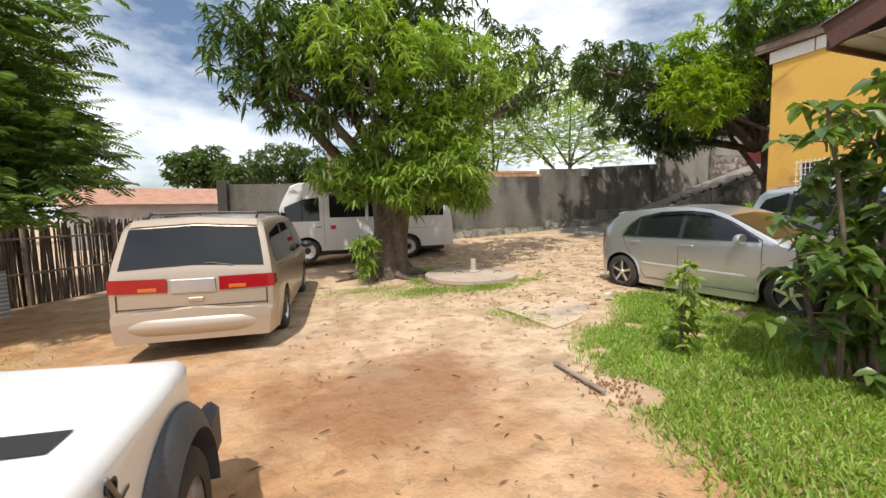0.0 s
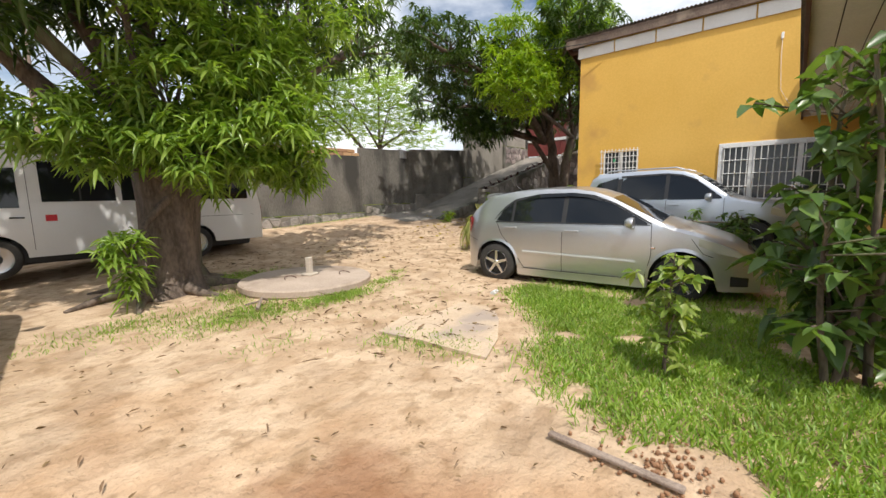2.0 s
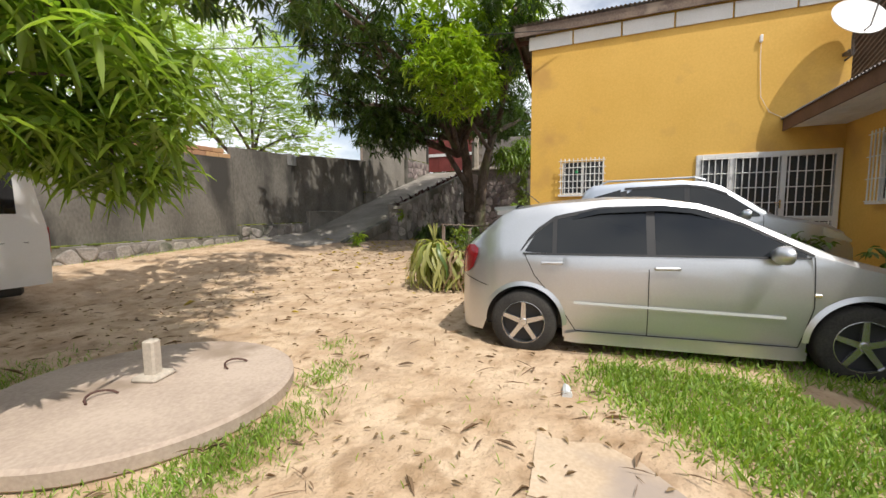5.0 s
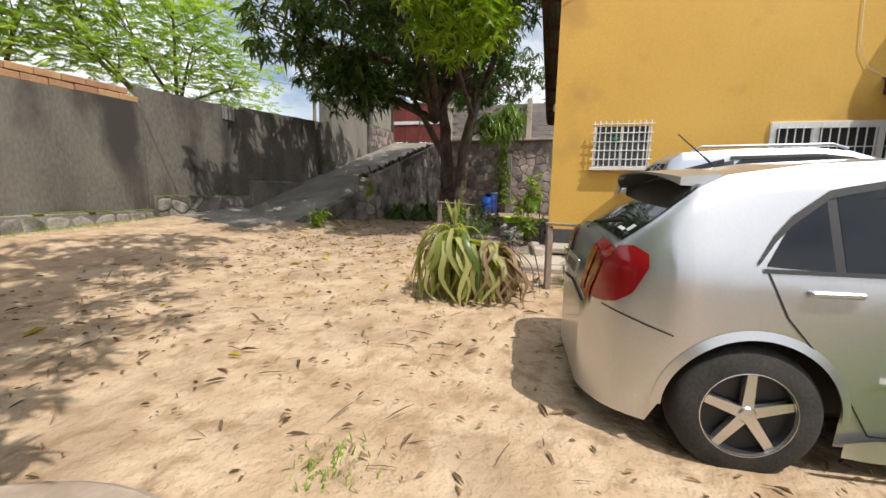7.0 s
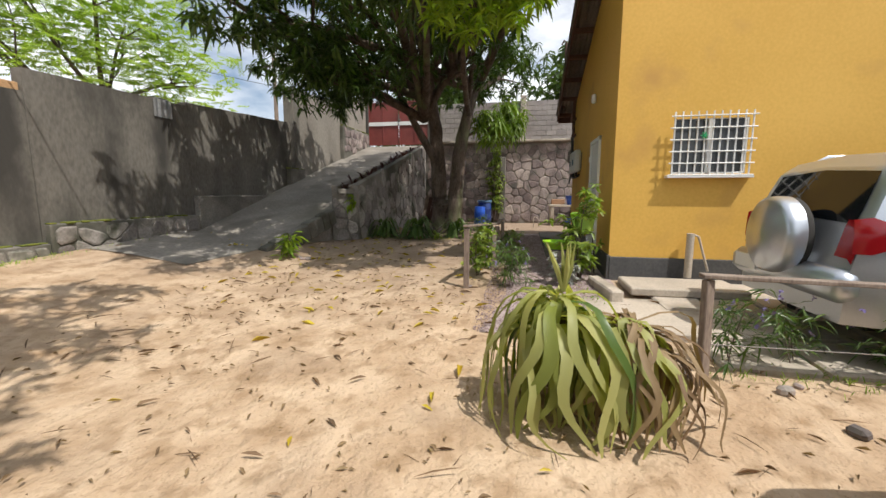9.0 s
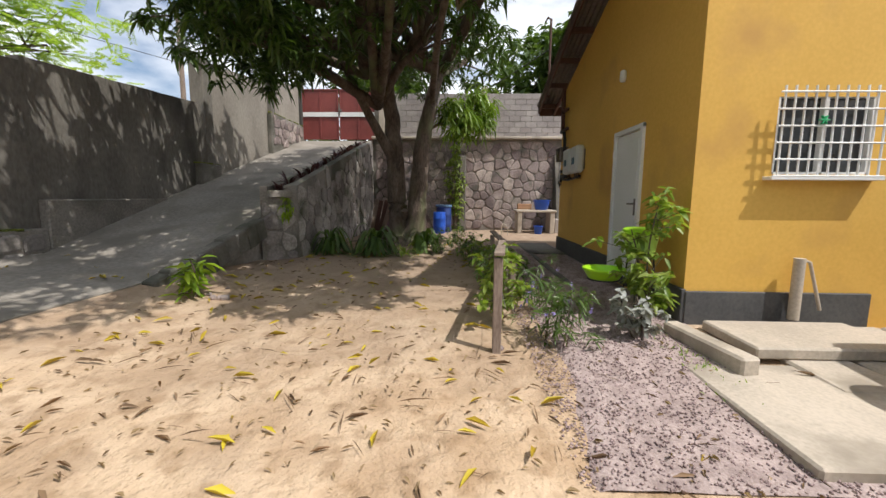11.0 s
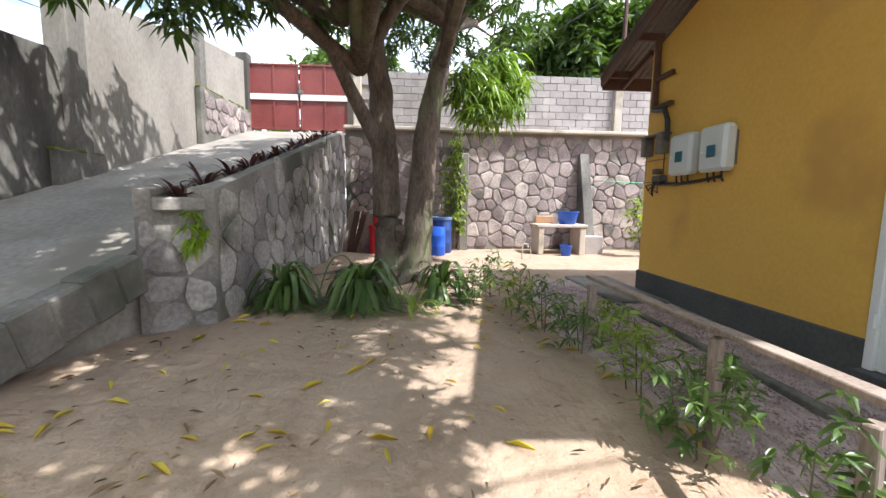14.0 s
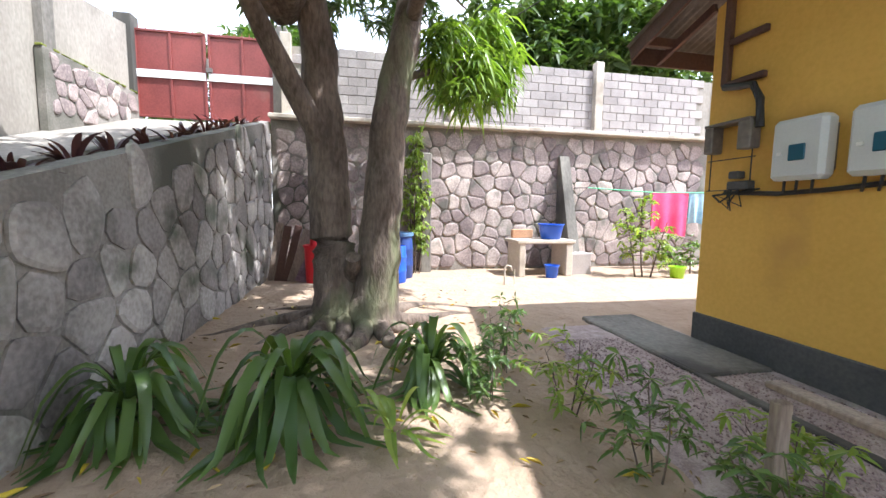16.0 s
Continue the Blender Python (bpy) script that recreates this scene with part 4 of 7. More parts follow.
def hatchback(at, rz):
    t = thing("hatchback_car", "silver five-door hatchback with five-spoke alloy wheels, parked on sand", "car", at, rz)
    t.scale = (1.06, 1.06, 1.06)
    W = [(-1.28, 0.316), (1.32, 0.316)]
    b = Body([(-1.97, 0.36), (-2.0, 0.50), (-1.995, 0.62), (-1.975, 0.685), (-1.952, 0.705), (-1.935, 0.84), (-1.90, 1.00), (-1.84, 1.07), (-1.52, 1.345), (-1.40, 1.405), (-1.05, 1.46), (-0.5, 1.495), (-0.1, 1.49), (0.2, 1.445), (0.42, 1.37), (1.10, 1.03), (1.22, 0.985), (1.55, 0.90), (1.86, 0.79), (2.04, 0.66), (2.13, 0.52), (2.14, 0.42)], 1.71, 0.965, 1.49, 0.2, W, 0.24, 0.32, 0.34)
    part("body", b.shell(), M_SILVER, t, "", 38)
    underside(t, b, W)
    for sg in (-1, 1):
        for xs, lo, hi in (([-0.15, 0.15, 0.5, 0.92], [0.985, 0.985, 0.99, 1.0], [1.40, 1.37, 1.25, 1.02]), ([-0.98, -0.9, -0.6, -0.22], [0.99, 0.985, 0.985, 0.985], [1.30, 1.335, 1.385, 1.40]), ([-1.27, -1.18, -1.02], [1.0, 0.995, 0.99], [1.01, 1.16, 1.29])):
            part("side_window", b.side(Geo(), xs, lo, hi, sg), M_GLASS, t, "", 40)
        for xs, hi in (([-0.235, -0.14], [1.40, 1.405]), ([-1.03, -0.97], [1.29, 1.31])):
            part("pillar", b.side(Geo(), xs, [0.985, 0.985], hi, sg, 0.004, 2), M_BLACK, t, "black door pillar")
        part("window_surround", b.side(Geo(), [-1.31, -1.2, -1.0, -0.6, -0.1, 0.2, 0.52, 0.97], [1.0, 1.15, 1.30, 1.385, 1.402, 1.365, 1.245, 1.0], [1.015, 1.19, 1.335, 1.415, 1.425, 1.39, 1.27, 1.02], sg, 0.009, 30, 1), M_BLACK, t, "", 40)
        part("waist_trim", b.side(Geo(), [-1.29, 0.95], [0.972, 0.985], [0.99, 1.0], sg, 0.008, 16, 1), M_BLACK, t)
        part("sill_skirt", b.side(Geo(), [-0.9, -0.8, 0.85, 0.95], [0.17, 0.16, 0.16, 0.17], [0.24, 0.27, 0.27, 0.24], sg, 0.035, rows=3), M_SILVER, t, "", 60)
        part("door_trim_strip", b.side(Geo(), [-0.82, 0.80], [0.53, 0.50], [0.555, 0.525], sg, 0.014, rows=2), M_BOX, t, "pale trim strip")
        vis = Geo()
        vis.grid(lambda u, v, sg=sg: (-0.95 + 1.35 * u, sg * (b.hw(-0.95 + 1.35 * u, 1.36) + 0.012 + 0.02 * (1 - v)), float(np.interp(-0.95 + 1.35 * u, [-0.95, -0.6, -0.1, 0.15, 0.4], [1.27, 1.355, 1.375, 1.35, 1.265])) + 0.045 * v), 20, 2)
        part("window_visor", vis, M_GLASS, t, "smoked rain visor", 40)
        part("headlight", b.side(Geo(), [1.50, 1.70, 1.95], [0.76, 0.67, 0.62], [0.845, 0.79, 0.67], sg, 0.008), M_LAMP, t, "clouded headlight lens", 40)
        part("fog_recess", b.side(Geo(), [1.84, 2.02], [0.27, 0.27], [0.40, 0.38], sg, 0.005, rows=2), M_BLACK, t)
        tl = part("tail_light", b.side(Geo(), [-1.945, -1.90, -1.85, -1.79, -1.735], [0.75, 0.755, 0.775, 0.83, 0.96], [0.82, 0.97, 1.05, 1.055, 1.02], sg, 0.012, 18, 8), M_RED, t, "large red tail light", 40)
        part("tail_lens", b.over(Geo(), -1.948, -1.86, 0.60 * sg, 1.0 * sg, 0.013, 12, 8), M_RED, tl, "", 40)
        part("indicator", b.over(Geo(), -1.945, -1.895, 0.62 * sg, 0.80 * sg, 0.018, 8, 6), M_AMBER, tl, "orange indicator lens", 40)
        part("bumper_gap", b.side(Geo(), [-1.90, -1.62], [0.735, 0.655], [0.742, 0.662], sg, 0.004, 8, 1), M_BLACK, t)
        mirror(t, 0.72, sg * 0.80, 1.02, sg, M_SILVER)
        part("indicator", Geo().box((1.0, sg * (b.hw(1.0, 0.70) + 0.004), 0.70), (0.05, 0.012, 0.03), bev=0.005), M_CHROME, t)
        for x, r in W:
            build_wheel(t, x, sg * 0.752, r, sg, "five")
            g = Geo()
            g.grid(lambda u, v, x=x, r=r: (x + (r + 0.045 + 0.04 * v) * math.cos(math.pi * (0.0 + 1.0 * u)), sg * (b.hw(x + (r + 0.07) * math.cos(math.pi * u), 0.35 + 0.33 * math.sin(math.pi * u)) + 0.002 + 0.014 * (1 - v)), r + (r + 0.045 + 0.04 * v) * math.sin(math.pi * u)), 26, 2)
            part("wheel_arch", g, M_SILVER, t, "", 60)
    part("windscreen", b.over(Geo(), 0.45, 1.08, -0.93, 0.93), M_GLASS, t, "", 40)
    part("rear_window", b.over(Geo(), -1.83, -1.50, -0.93, 0.93), M_GLASS, t, "dark rear window with stickers", 40)
    sp = Geo()      # roof spoiler: a closed blade curving back from the roof edge
    def blade(u, v, low):
        y = (2 * u - 1) * 0.60
        x = -1.40 - 0.27 * v * (1 - 0.35 * abs(2 * u - 1) ** 3)
        return (x, y, 1.428 - 0.018 * v - 0.025 * abs(2 * u - 1) ** 3 + 0.022 * (1 - abs(2 * u - 1) ** 2) - (0.035 * (1 - 0.7 * v) + 0.03 * abs(2 * u - 1) ** 6 if low else 0))
    sp.grid(lambda u, v: blade(u, v, False), 18, 5)
    sp.grid(lambda u, v: blade(u, v, True), 18, 5)
    sp.grid(lambda u, v: tuple(Vector(blade(u, 1, False)).lerp(Vector(blade(u, 1, True)), v)), 18, 1)
    for e in (0, 1):
        sp.grid(lambda u, v, e=e: tuple(Vector(blade(e, u, False)).lerp(Vector(blade(e, u, True)), v)), 5, 1)
    part("roof_spoiler", sp, M_SILVER, t, "", 40)
    part("rear_wiper", Geo().tube([(-1.89, 0.0, 1.08), (-1.84, 0.05, 1.115), (-1.76, -0.36, 1.16)], 0.009, 6), M_BLACK, t)
    part("number_plate", Geo().box((-1.972, 0, 0.84), (0.012, 0.46, 0.11), pose(0, 0, 0, 0, 10, 0).to_3x3(), 0.003), M_SILVER, t)
    for k, y in enumerate((-0.17, -0.11, -0.05, 0.03, 0.09, 0.15)):
        part("plate_mark", Geo().box((-1.981, y, 0.84), (0.004, 0.034, 0.055), pose(0, 0, 0, 0, 10, 0).to_3x3()), M_ZINC, t)
    part("sticker", b.over(Geo(), -1.80, -1.785, -0.78, -0.62, 0.012, 2, 4), M_WHITE, t)
    part("sticker", b.over(Geo(), -1.79, -1.755, -0.88, -0.80, 0.012, 3, 5), M_BOX, t)
    part("bumper_gap", b.over(Geo(), -1.962, -1.955, -0.9, 0.9, 0.006, 1, 10), M_BLACK, t)
    part("grille", b.over(Geo(), 2.0, 2.06, -0.5, 0.5, 0.006, 3, 6), M_BLACK, t)
    part("antenna", Geo().tube([(-1.2, -0.05, 1.47), (-1.42, -0.05, 1.66)], [0.006, 0.003], 6), M_BLACK, t)
    seams(t, b, [[(-0.20, 1.40), (-0.20, 0.27), (0.90, 0.27)], [(0.97, 1.0), (0.98, 0.6), (0.90, 0.27)], [(-0.20, 0.27), (-0.80, 0.27), (-0.96, 0.52), (-1.18, 0.78), (-1.28, 0.99)], [(1.42, 0.84), (1.55, 0.66), (1.66, 0.62)]])
    handles(t, b, [(-0.06, 0.875), (-1.02, 0.895)], M_SILVER)
    return t


def offroader(at, rz):
    t = thing("sport_utility_car", "silver compact off-road car with covered spare wheel, parked on slabs", "car", at, rz)
    W = [(-1.22, 0.35), (1.27, 0.35)]
    b = Body([(-1.90, 0.55), (-1.89, 0.80), (-1.84, 1.06), (-1.66, 1.52), (-1.52, 1.63), (-0.9, 1.67), (-0.2, 1.68), (0.15, 1.64), (0.35, 1.57), (0.98, 1.13), (1.1, 1.09), (1.6, 1.0), (1.82, 0.88), (1.95, 0.68), (1.97, 0.5)], 1.735, 1.05, 1.67, 0.3, W, 0.2, arch=0.06)
    part("body", b.shell(), M_SILVER2, t, "", 38)
    underside(t, b, W)
    for sg in (-1, 1):
        for xs, lo, hi in (([-0.08, 0.15, 0.45, 0.82], [1.07, 1.07, 1.075, 1.09], [1.56, 1.53, 1.41, 1.12]), ([-1.0, -0.9, -0.15], [1.08, 1.075, 1.07], [1.45, 1.54, 1.575]), ([-1.62, -1.5, -1.08], [1.13, 1.11, 1.09], [1.2, 1.42, 1.54])):
            part("side_window", b.side(Geo(), xs, lo, hi, sg), M_GLASS, t, "", 40)
        part("window_visor", b.side(Geo(), [-1.02, -0.15, 0.15, 0.42], [1.53, 1.565, 1.53, 1.42], [1.57, 1.60, 1.56, 1.45], sg, 0.014, rows=1), M_BLACK, t)
        for xs in ([-0.17, -0.06], [-1.10, -0.98]):
            part("pillar", b.side(Geo(), xs, [1.08, 1.08], [1.56, 1.57] if xs[0] > -1 else [1.5, 1.52], sg, 0.004, 2), M_BLACK, t, "black door pillar")
        part("roof_rail", Geo().tube([(-1.4, sg * 0.6, 1.63), (-1.3, sg * 0.6, 1.69), (0.0, sg * 0.6, 1.71), (0.15, sg * 0.6, 1.66)], 0.016, 6), M_SILVER2, t)
        tl = part("tail_light", b.side(Geo(), [-1.90, -1.80, -1.68], [0.86, 0.86, 0.92], [1.12, 1.14, 1.08], sg, 0.012), M_RED, t, "red tail light", 40)
        part("tail_lens", b.over(Geo(), -1.885, -1.82, 0.76 * sg, 1.0 * sg, 0.012), M_RED, tl)
        part("headlight", b.side(Geo(), [1.55, 1.75, 1.92], [0.82, 0.76, 0.72], [0.93, 0.87, 0.76], sg, 0.008), M_LAMP, t, "", 40)
        mirror(t, 0.62, sg * 0.82, 1.12, sg, M_SILVER2)
        for x, r in W:
            build_wheel(t, x, sg * 0.76, r, sg, "five")
        part("body_cladding", b.side(Geo(), [-0.82, 0.84], [0.30, 0.30], [0.52, 0.52], sg, 0.018, rows=3), M_SILVER2, t)
    part("windscreen", b.over(Geo(), 0.38, 0.96, -0.93, 0.93), M_GLASS, t, "", 40)
    part("rear_window", b.over(Geo(), -1.83, -1.67, -0.85, 0.85), M_GLASS, t, "", 40)
    sw = part("spare_wheel", Geo().lathe([(0.345, 0.0), (0.35, 0.1), (0.34, 0.155)], 40, "x"), M_TIRE, t, "", 40)
    sw.location = (-2.08, -0.05, 0.94)
    part("spare_cover", Geo().lathe([(0.352, 0.10), (0.355, 0.02), (0.345, -0.03), (0.31, -0.055), (0.26, -0.06), (0.24, -0.075), (0.001, -0.085)], 40, "x"), M_SILVER2, sw, "hard silver spare wheel cover", 50)
    part("rear_bumper", Geo().box((-1.90, 0, 0.60), (0.22, 1.62, 0.26), bev=0.07), M_SILVER2, t, "", 60)
    part("number_plate", Geo().box((-2.02, 0.45, 0.62), (0.02, 0.4, 0.14), bev=0.004), M_WHITE, t)
    part("exhaust", Geo().tube([(-1.5, -0.5, 0.3), (-1.98, -0.5, 0.28)], 0.025, 10), M_ZINC, t)
    seams(t, b, [[(-0.11, 1.6), (-0.11, 0.4), (0.8, 0.4), (0.86, 0.8), (0.86, 1.1)], [(-0.11, 0.4), (-0.75, 0.4), (-1.03, 0.8), (-1.04, 1.1)]])
    handles(t, b, [(0.03, 0.97), (-0.9, 0.98)], M_SILVER2)
    return t


def minivan(at, rz):
    t = thing("minivan", "dusty champagne-coloured minivan with wide red tail lights", "car", at, rz)
    W = [(-1.5, 0.33), (1.5, 0.33)]
    b = Body([(-2.55, 0.50), (-2.54, 0.60), (-2.47, 0.62), (-2.46, 0.98), (-2.44, 1.08), (-2.24, 1.62), (-2.15, 1.70), (-1.6, 1.74), (-0.4, 1.76), (0.5, 1.72), (0.9, 1.62), (1.75, 1.08), (2.3, 0.92), (2.5, 0.7), (2.56, 0.45)], 1.93, 1.06, 1.74, 0.24, W, 0.17, 0.25, 0.07)
    part("body", b.shell(), M_GOLD, t, "", 38)
    underside(t, b, W)
    part("rear_window", b.over(Geo(), -2.425, -2.245, -0.90, 0.90), M_GLASS, t, "dark tinted rear window", 40)
    part("roof_lip", b.over(Geo(), -2.235, -2.12, -0.9, 0.9, 0.02), M_GOLD, t, "", 40)
    part("windscreen", b.over(Geo(), 0.95, 1.7, -0.9, 0.9), M_GLASS, t, "", 40)
    for sg in (-1, 1):
        tl = part("tail_light", Geo().grid(lambda u, v, sg=sg: (-2.478 + 0.02 * (u > 0.99), sg * (0.29 + 0.635 * u), 0.83 + 0.17 * v + 0.01 * u), 10, 3), M_RED, t, "wide red tail light", 40)
        part("tail_lens", b.side(Geo(), [-2.46, -2.30], [0.84, 0.86], [1.0, 0.98], sg, 0.01), M_RED, tl)
        part("reverse_lamp", Geo().box((-2.482, sg * 0.5, 0.87), (0.008, 0.2, 0.045), bev=0.003), M_AMBER, tl)
        for xs, lo, hi in (([0.2, 0.6, 1.15], [1.09, 1.09, 1.10], [1.62, 1.56, 1.22]), ([-1.0, 0.1], [1.09, 1.09], [1.62, 1.63]), ([-2.2, -2.1, -1.12], [1.13, 1.11, 1.09], [1.3, 1.5, 1.61])):
            part("side_window", b.side(Geo(), xs, lo, hi, sg), M_GLASS, t, "", 40)
        part("roof_rack_rail", Geo().tube([(-1.9, sg * 0.66, 1.72), (-1.8, sg * 0.66, 1.79), (0.1, sg * 0.66, 1.81), (0.25, sg * 0.66, 1.74)], 0.018, 6), M_BLACK, t)
        mirror(t, 1.0, sg * 0.95, 1.12, sg, M_BLACK)
        for x, r in W:
            build_wheel(t, x, sg * 0.85, r, sg, "steel")
    part("roof_rack_bar", Geo().tube([(-1.75, -0.66, 1.79), (-1.75, 0, 1.805), (-1.75, 0.66, 1.79)], 0.016, 6), M_BLACK, t)
    bump = Geo()
    bump.grid(lambda u, v: (-2.50 - 0.09 * math.sin(math.pi * min(1, v * 1.1 + 0.05)) + 0.22 * abs(2 * u - 1) ** 6, (2 * u - 1) * 0.955, 0.27 + 0.36 * v), 24, 6)
    bump.grid(lambda u, v: (-2.515 + 0.24 * abs(2 * u - 1) ** 6 + 0.1 * v, (2 * u - 1) * 0.955, 0.63), 24, 1)
    part("rear_bumper", bump, M_GOLD, t, "", 50)
    part("number_plate_recess", Geo().box((-2.475, 0, 0.90), (0.02, 0.5, 0.17), bev=0.006), M_SILVER, t)
    part("tailgate_handle", Geo().box((-2.475, -0.02, 0.73), (0.03, 0.18, 0.05), bev=0.01), M_GOLD, t)
    part("rear_wiper", Geo().tube([(-2.43, -0.45, 1.13), (-2.425, -0.2, 1.17), (-2.40, 0.05, 1.15)], 0.01, 6), M_BLACK, t)
    g = Geo()
    for y in (-0.90, 0.90):
        g.box((-2.471, y * 0.93, 0.72), (0.008, 0.012, 0.2))
    g.box((-2.475, 0, 0.645), (0.01, 1.7, 0.012))
    part("tailgate_gap", g, M_BLACK, t)
    seams(t, b, [[(0.15, 1.65), (0.15, 0.35), (1.15, 0.35)], [(-1.05, 1.65), (-1.05, 0.35)], [(-2.2, 1.06), (0.15, 1.06)]])
    handles(t, b, [(0.3, 0.98), (-0.05, 0.98)], M_GOLD)
    return t


def minibus(at, rz):
    t = thing("minibus", "white minibus with dark side windows, parked under a tree", "bus", at, rz)
    W = [(-1.35, 0.37), (1.85, 0.37)]
    b = Body([(-2.95, 0.45), (-2.94, 1.2), (-2.88, 1.5), (-2.74, 2.35), (-2.6, 2.44), (-1.5, 2.50), (0.5, 2.50), (2.0, 2.46), (2.25, 2.36), (2.5, 1.9), (2.78, 1.25), (2.86, 1.0), (2.9, 0.55)], 2.0, 1.3, 2.5, 0.36, W, 0.07, 0.12, 0.06, 0.05, 0.06)
    part("body", b.shell(), M_CARWHITE, t, "", 38)
    underside(t, b, W)
    for sg in (-1, 1):
        for xs, lo, hi in (([1.45, 1.9, 2.45], [1.28, 1.28, 1.28], [2.0, 1.95, 1.72]), ([0.05, 1.15], [1.38, 1.38], [2.13, 2.13]), ([-1.15, -0.05], [1.38, 1.38], [2.13, 2.13]), ([-2.6, -1.25], [1.38, 1.38], [2.13, 2.13])):
            w = part("side_window", b.side(Geo(), xs, lo, hi, sg), M_GLASS, t, "", 40)
            m = (xs[0] + xs[-1]) / 2
            part("window_divider", b.side(Geo(), [m - 0.015, m + 0.015], [lo[0]] * 2, [hi[0] - 0.0] * 2, sg, 0.012, 1, 4), M_BLACK, w)
        for x, r in W:
            build_wheel(t, x, sg * 0.86, r, sg, "steel", 0.22)
        part("headlight", Geo().box((2.85, sg * 0.66, 0.78), (0.08, 0.3, 0.18), bev=0.03), M_LAMP, t)
        part("tail_light", Geo().box((-2.93, sg * 0.86, 1.0), (0.06, 0.14, 0.4), bev=0.02), M_RED, t)
        part("sticker", Geo().box((1.05, sg * (b.hw(1.05, 1.08) + 0.004), 1.08), (0.16, 0.008, 0.12)), M_REDPL, t, "small red sticker")
        mirror(t, 2.5, sg * 1.0, 1.5, sg, M_BLACK)
    part("windscreen", b.over(Geo(), 2.27, 2.75, -0.92, 0.92), M_GLASS, t, "", 40)
    part("rear_window", b.over(Geo(), -2.87, -2.76, -0.8, 0.8), M_GLASS, t, "", 40)
    part("bumper", Geo().box((2.88, 0, 0.5), (0.2, 1.86, 0.22), bev=0.06), M_CARWHITE, t)
    part("roof_vent", Geo().box((0.2, 0, 2.57), (0.7, 0.6, 0.1), bev=0.03), M_CARWHITE, t)
    seams(t, b, [[(1.32, 2.1), (1.32, 0.5)], [(2.5, 1.7), (2.48, 0.9)], [(-0.6, 0.98), (-2.7, 0.98)]])
    handles(t, b, [(1.5, 1.1)], M_BLACK)
    return t


def white_offroader(at, rz):
    t = thing("off_road_pickup", "worn white off-road car with dark wheel flares and missing side lamp", "car", at, rz)
    W = [(-1.35, 0.38), (1.35, 0.38)]
    b = Body([(-2.1, 0.6), (-2.09, 1.0), (-2.0, 1.5), (-1.9, 1.72), (-0.9, 1.76), (-0.6, 1.70), (0.0, 1.16), (0.2, 1.13), (1.5, 1.08), (1.85, 1.05), (2.0, 0.96), (2.06, 0.8), (2.08, 0.5)], 1.74, 1.04, 1.75, 0.4, W, 0.14, 0.14, 0.06, 0.04, 0.09)
    part("body", b.shell(), M_CARWHITE, t, "", 45)
    underside(t, b, W)
    for sg in (-1, 1):
        for x, r in W:
            build_wheel(t, x, sg * 0.79, r, sg, "steel", 0.25)
            g = Geo()
            def fl(u, v, x=x, r=r):
                a = math.pi * (-0.02 + 1.04 * u)
                R = r + 0.07 + 0.13 * v
                return (x + R * math.cos(a), sg * (b.hw(x, 0.8) + 0.075 * (1 - v) ** 0.6 + 0.004), r + R * math.sin(a))
            g.grid(fl, 26, 6)
            g.grid(lambda u, v, x=x, r=r: (x + (r + 0.07) * math.cos(math.pi * (-0.02 + 1.04 * u)), sg * (b.hw(x, 0.8) + 0.079 - 0.12 * v), r + (r + 0.07) * math.sin(math.pi * (-0.02 + 1.04 * u))), 26, 1)
            part("wheel_flare", g, M_FLARE, t, "dark grey plastic wheel flare", 50)
        hole = part("lamp_hole", Geo().lathe([(0.028, 0.0), (0.034, sg * 0.006), (0.022, sg * 0.007), (0.02, -sg * 0.02), (0.001, -sg * 0.02)], 16, "y"), M_BLACK, t, "empty hole of the side lamp")
        hole.location = (0.78, sg * (b.hw(0.78, 0.9) + 0.003), 1.00)
        part("bracket", Geo().bar((-0.05, sg * 0.01, 0.06), (0.02, sg * 0.012, -0.05), 0.012, 0.016), M_ZINC, hole)
        part("bonnet_strap", b.side(Geo(), [0.3, 0.9], [0.86, 0.925], [0.875, 0.94], sg, 0.006, rows=1), M_FLARE, t)
        part("side_window", b.side(Geo(), [-1.5, -0.8, -0.15], [1.08, 1.08, 1.08], [1.62, 1.6, 1.2], sg), M_GLASS, t, "", 40)
        part("bonnet_vent", b.over(Geo(), 0.86, 1.02, 0.52 * sg, 0.80 * sg, 0.006, 4, 4), M_BLACK, t)
        part("headlight", Geo().box((2.03, sg * 0.62, 0.78), (0.1, 0.24, 0.18), bev=0.04), M_LAMP, t)
        part("fender_tip", Geo().box((1.93, sg * 0.86, 0.55), (0.3, 0.1, 0.3), bev=0.04), M_FLARE, t)
    part("windscreen", b.over(Geo(), -0.56, -0.03, -0.9, 0.9), M_GLASS, t, "", 40)
    part("bumper", Geo().box((2.08, 0, 0.55), (0.2, 1.6, 0.2), bev=0.05), M_FLARE, t)
    seams(t, b, [[(0.35, 1.1), (0.62, 0.95), (0.75, 0.6), (0.72, 0.45)]])
    return t


M_FLARE = surf("grey_flare_plastic", (0.045, 0.05, 0.06), (0.075, 0.08, 0.09), 3, 0.55, 0.1, 50)
hatchback((7.02, 4.93, -0.08), -84.2)
offroader((10.15, 4.22, 0.19), -90)
minivan((-0.97, 8.15, -0.24), 84)
minibus((2.15, 13.9, 0.02), 180)
white_offroader((-1.44, 0.66, -0.31), 89)

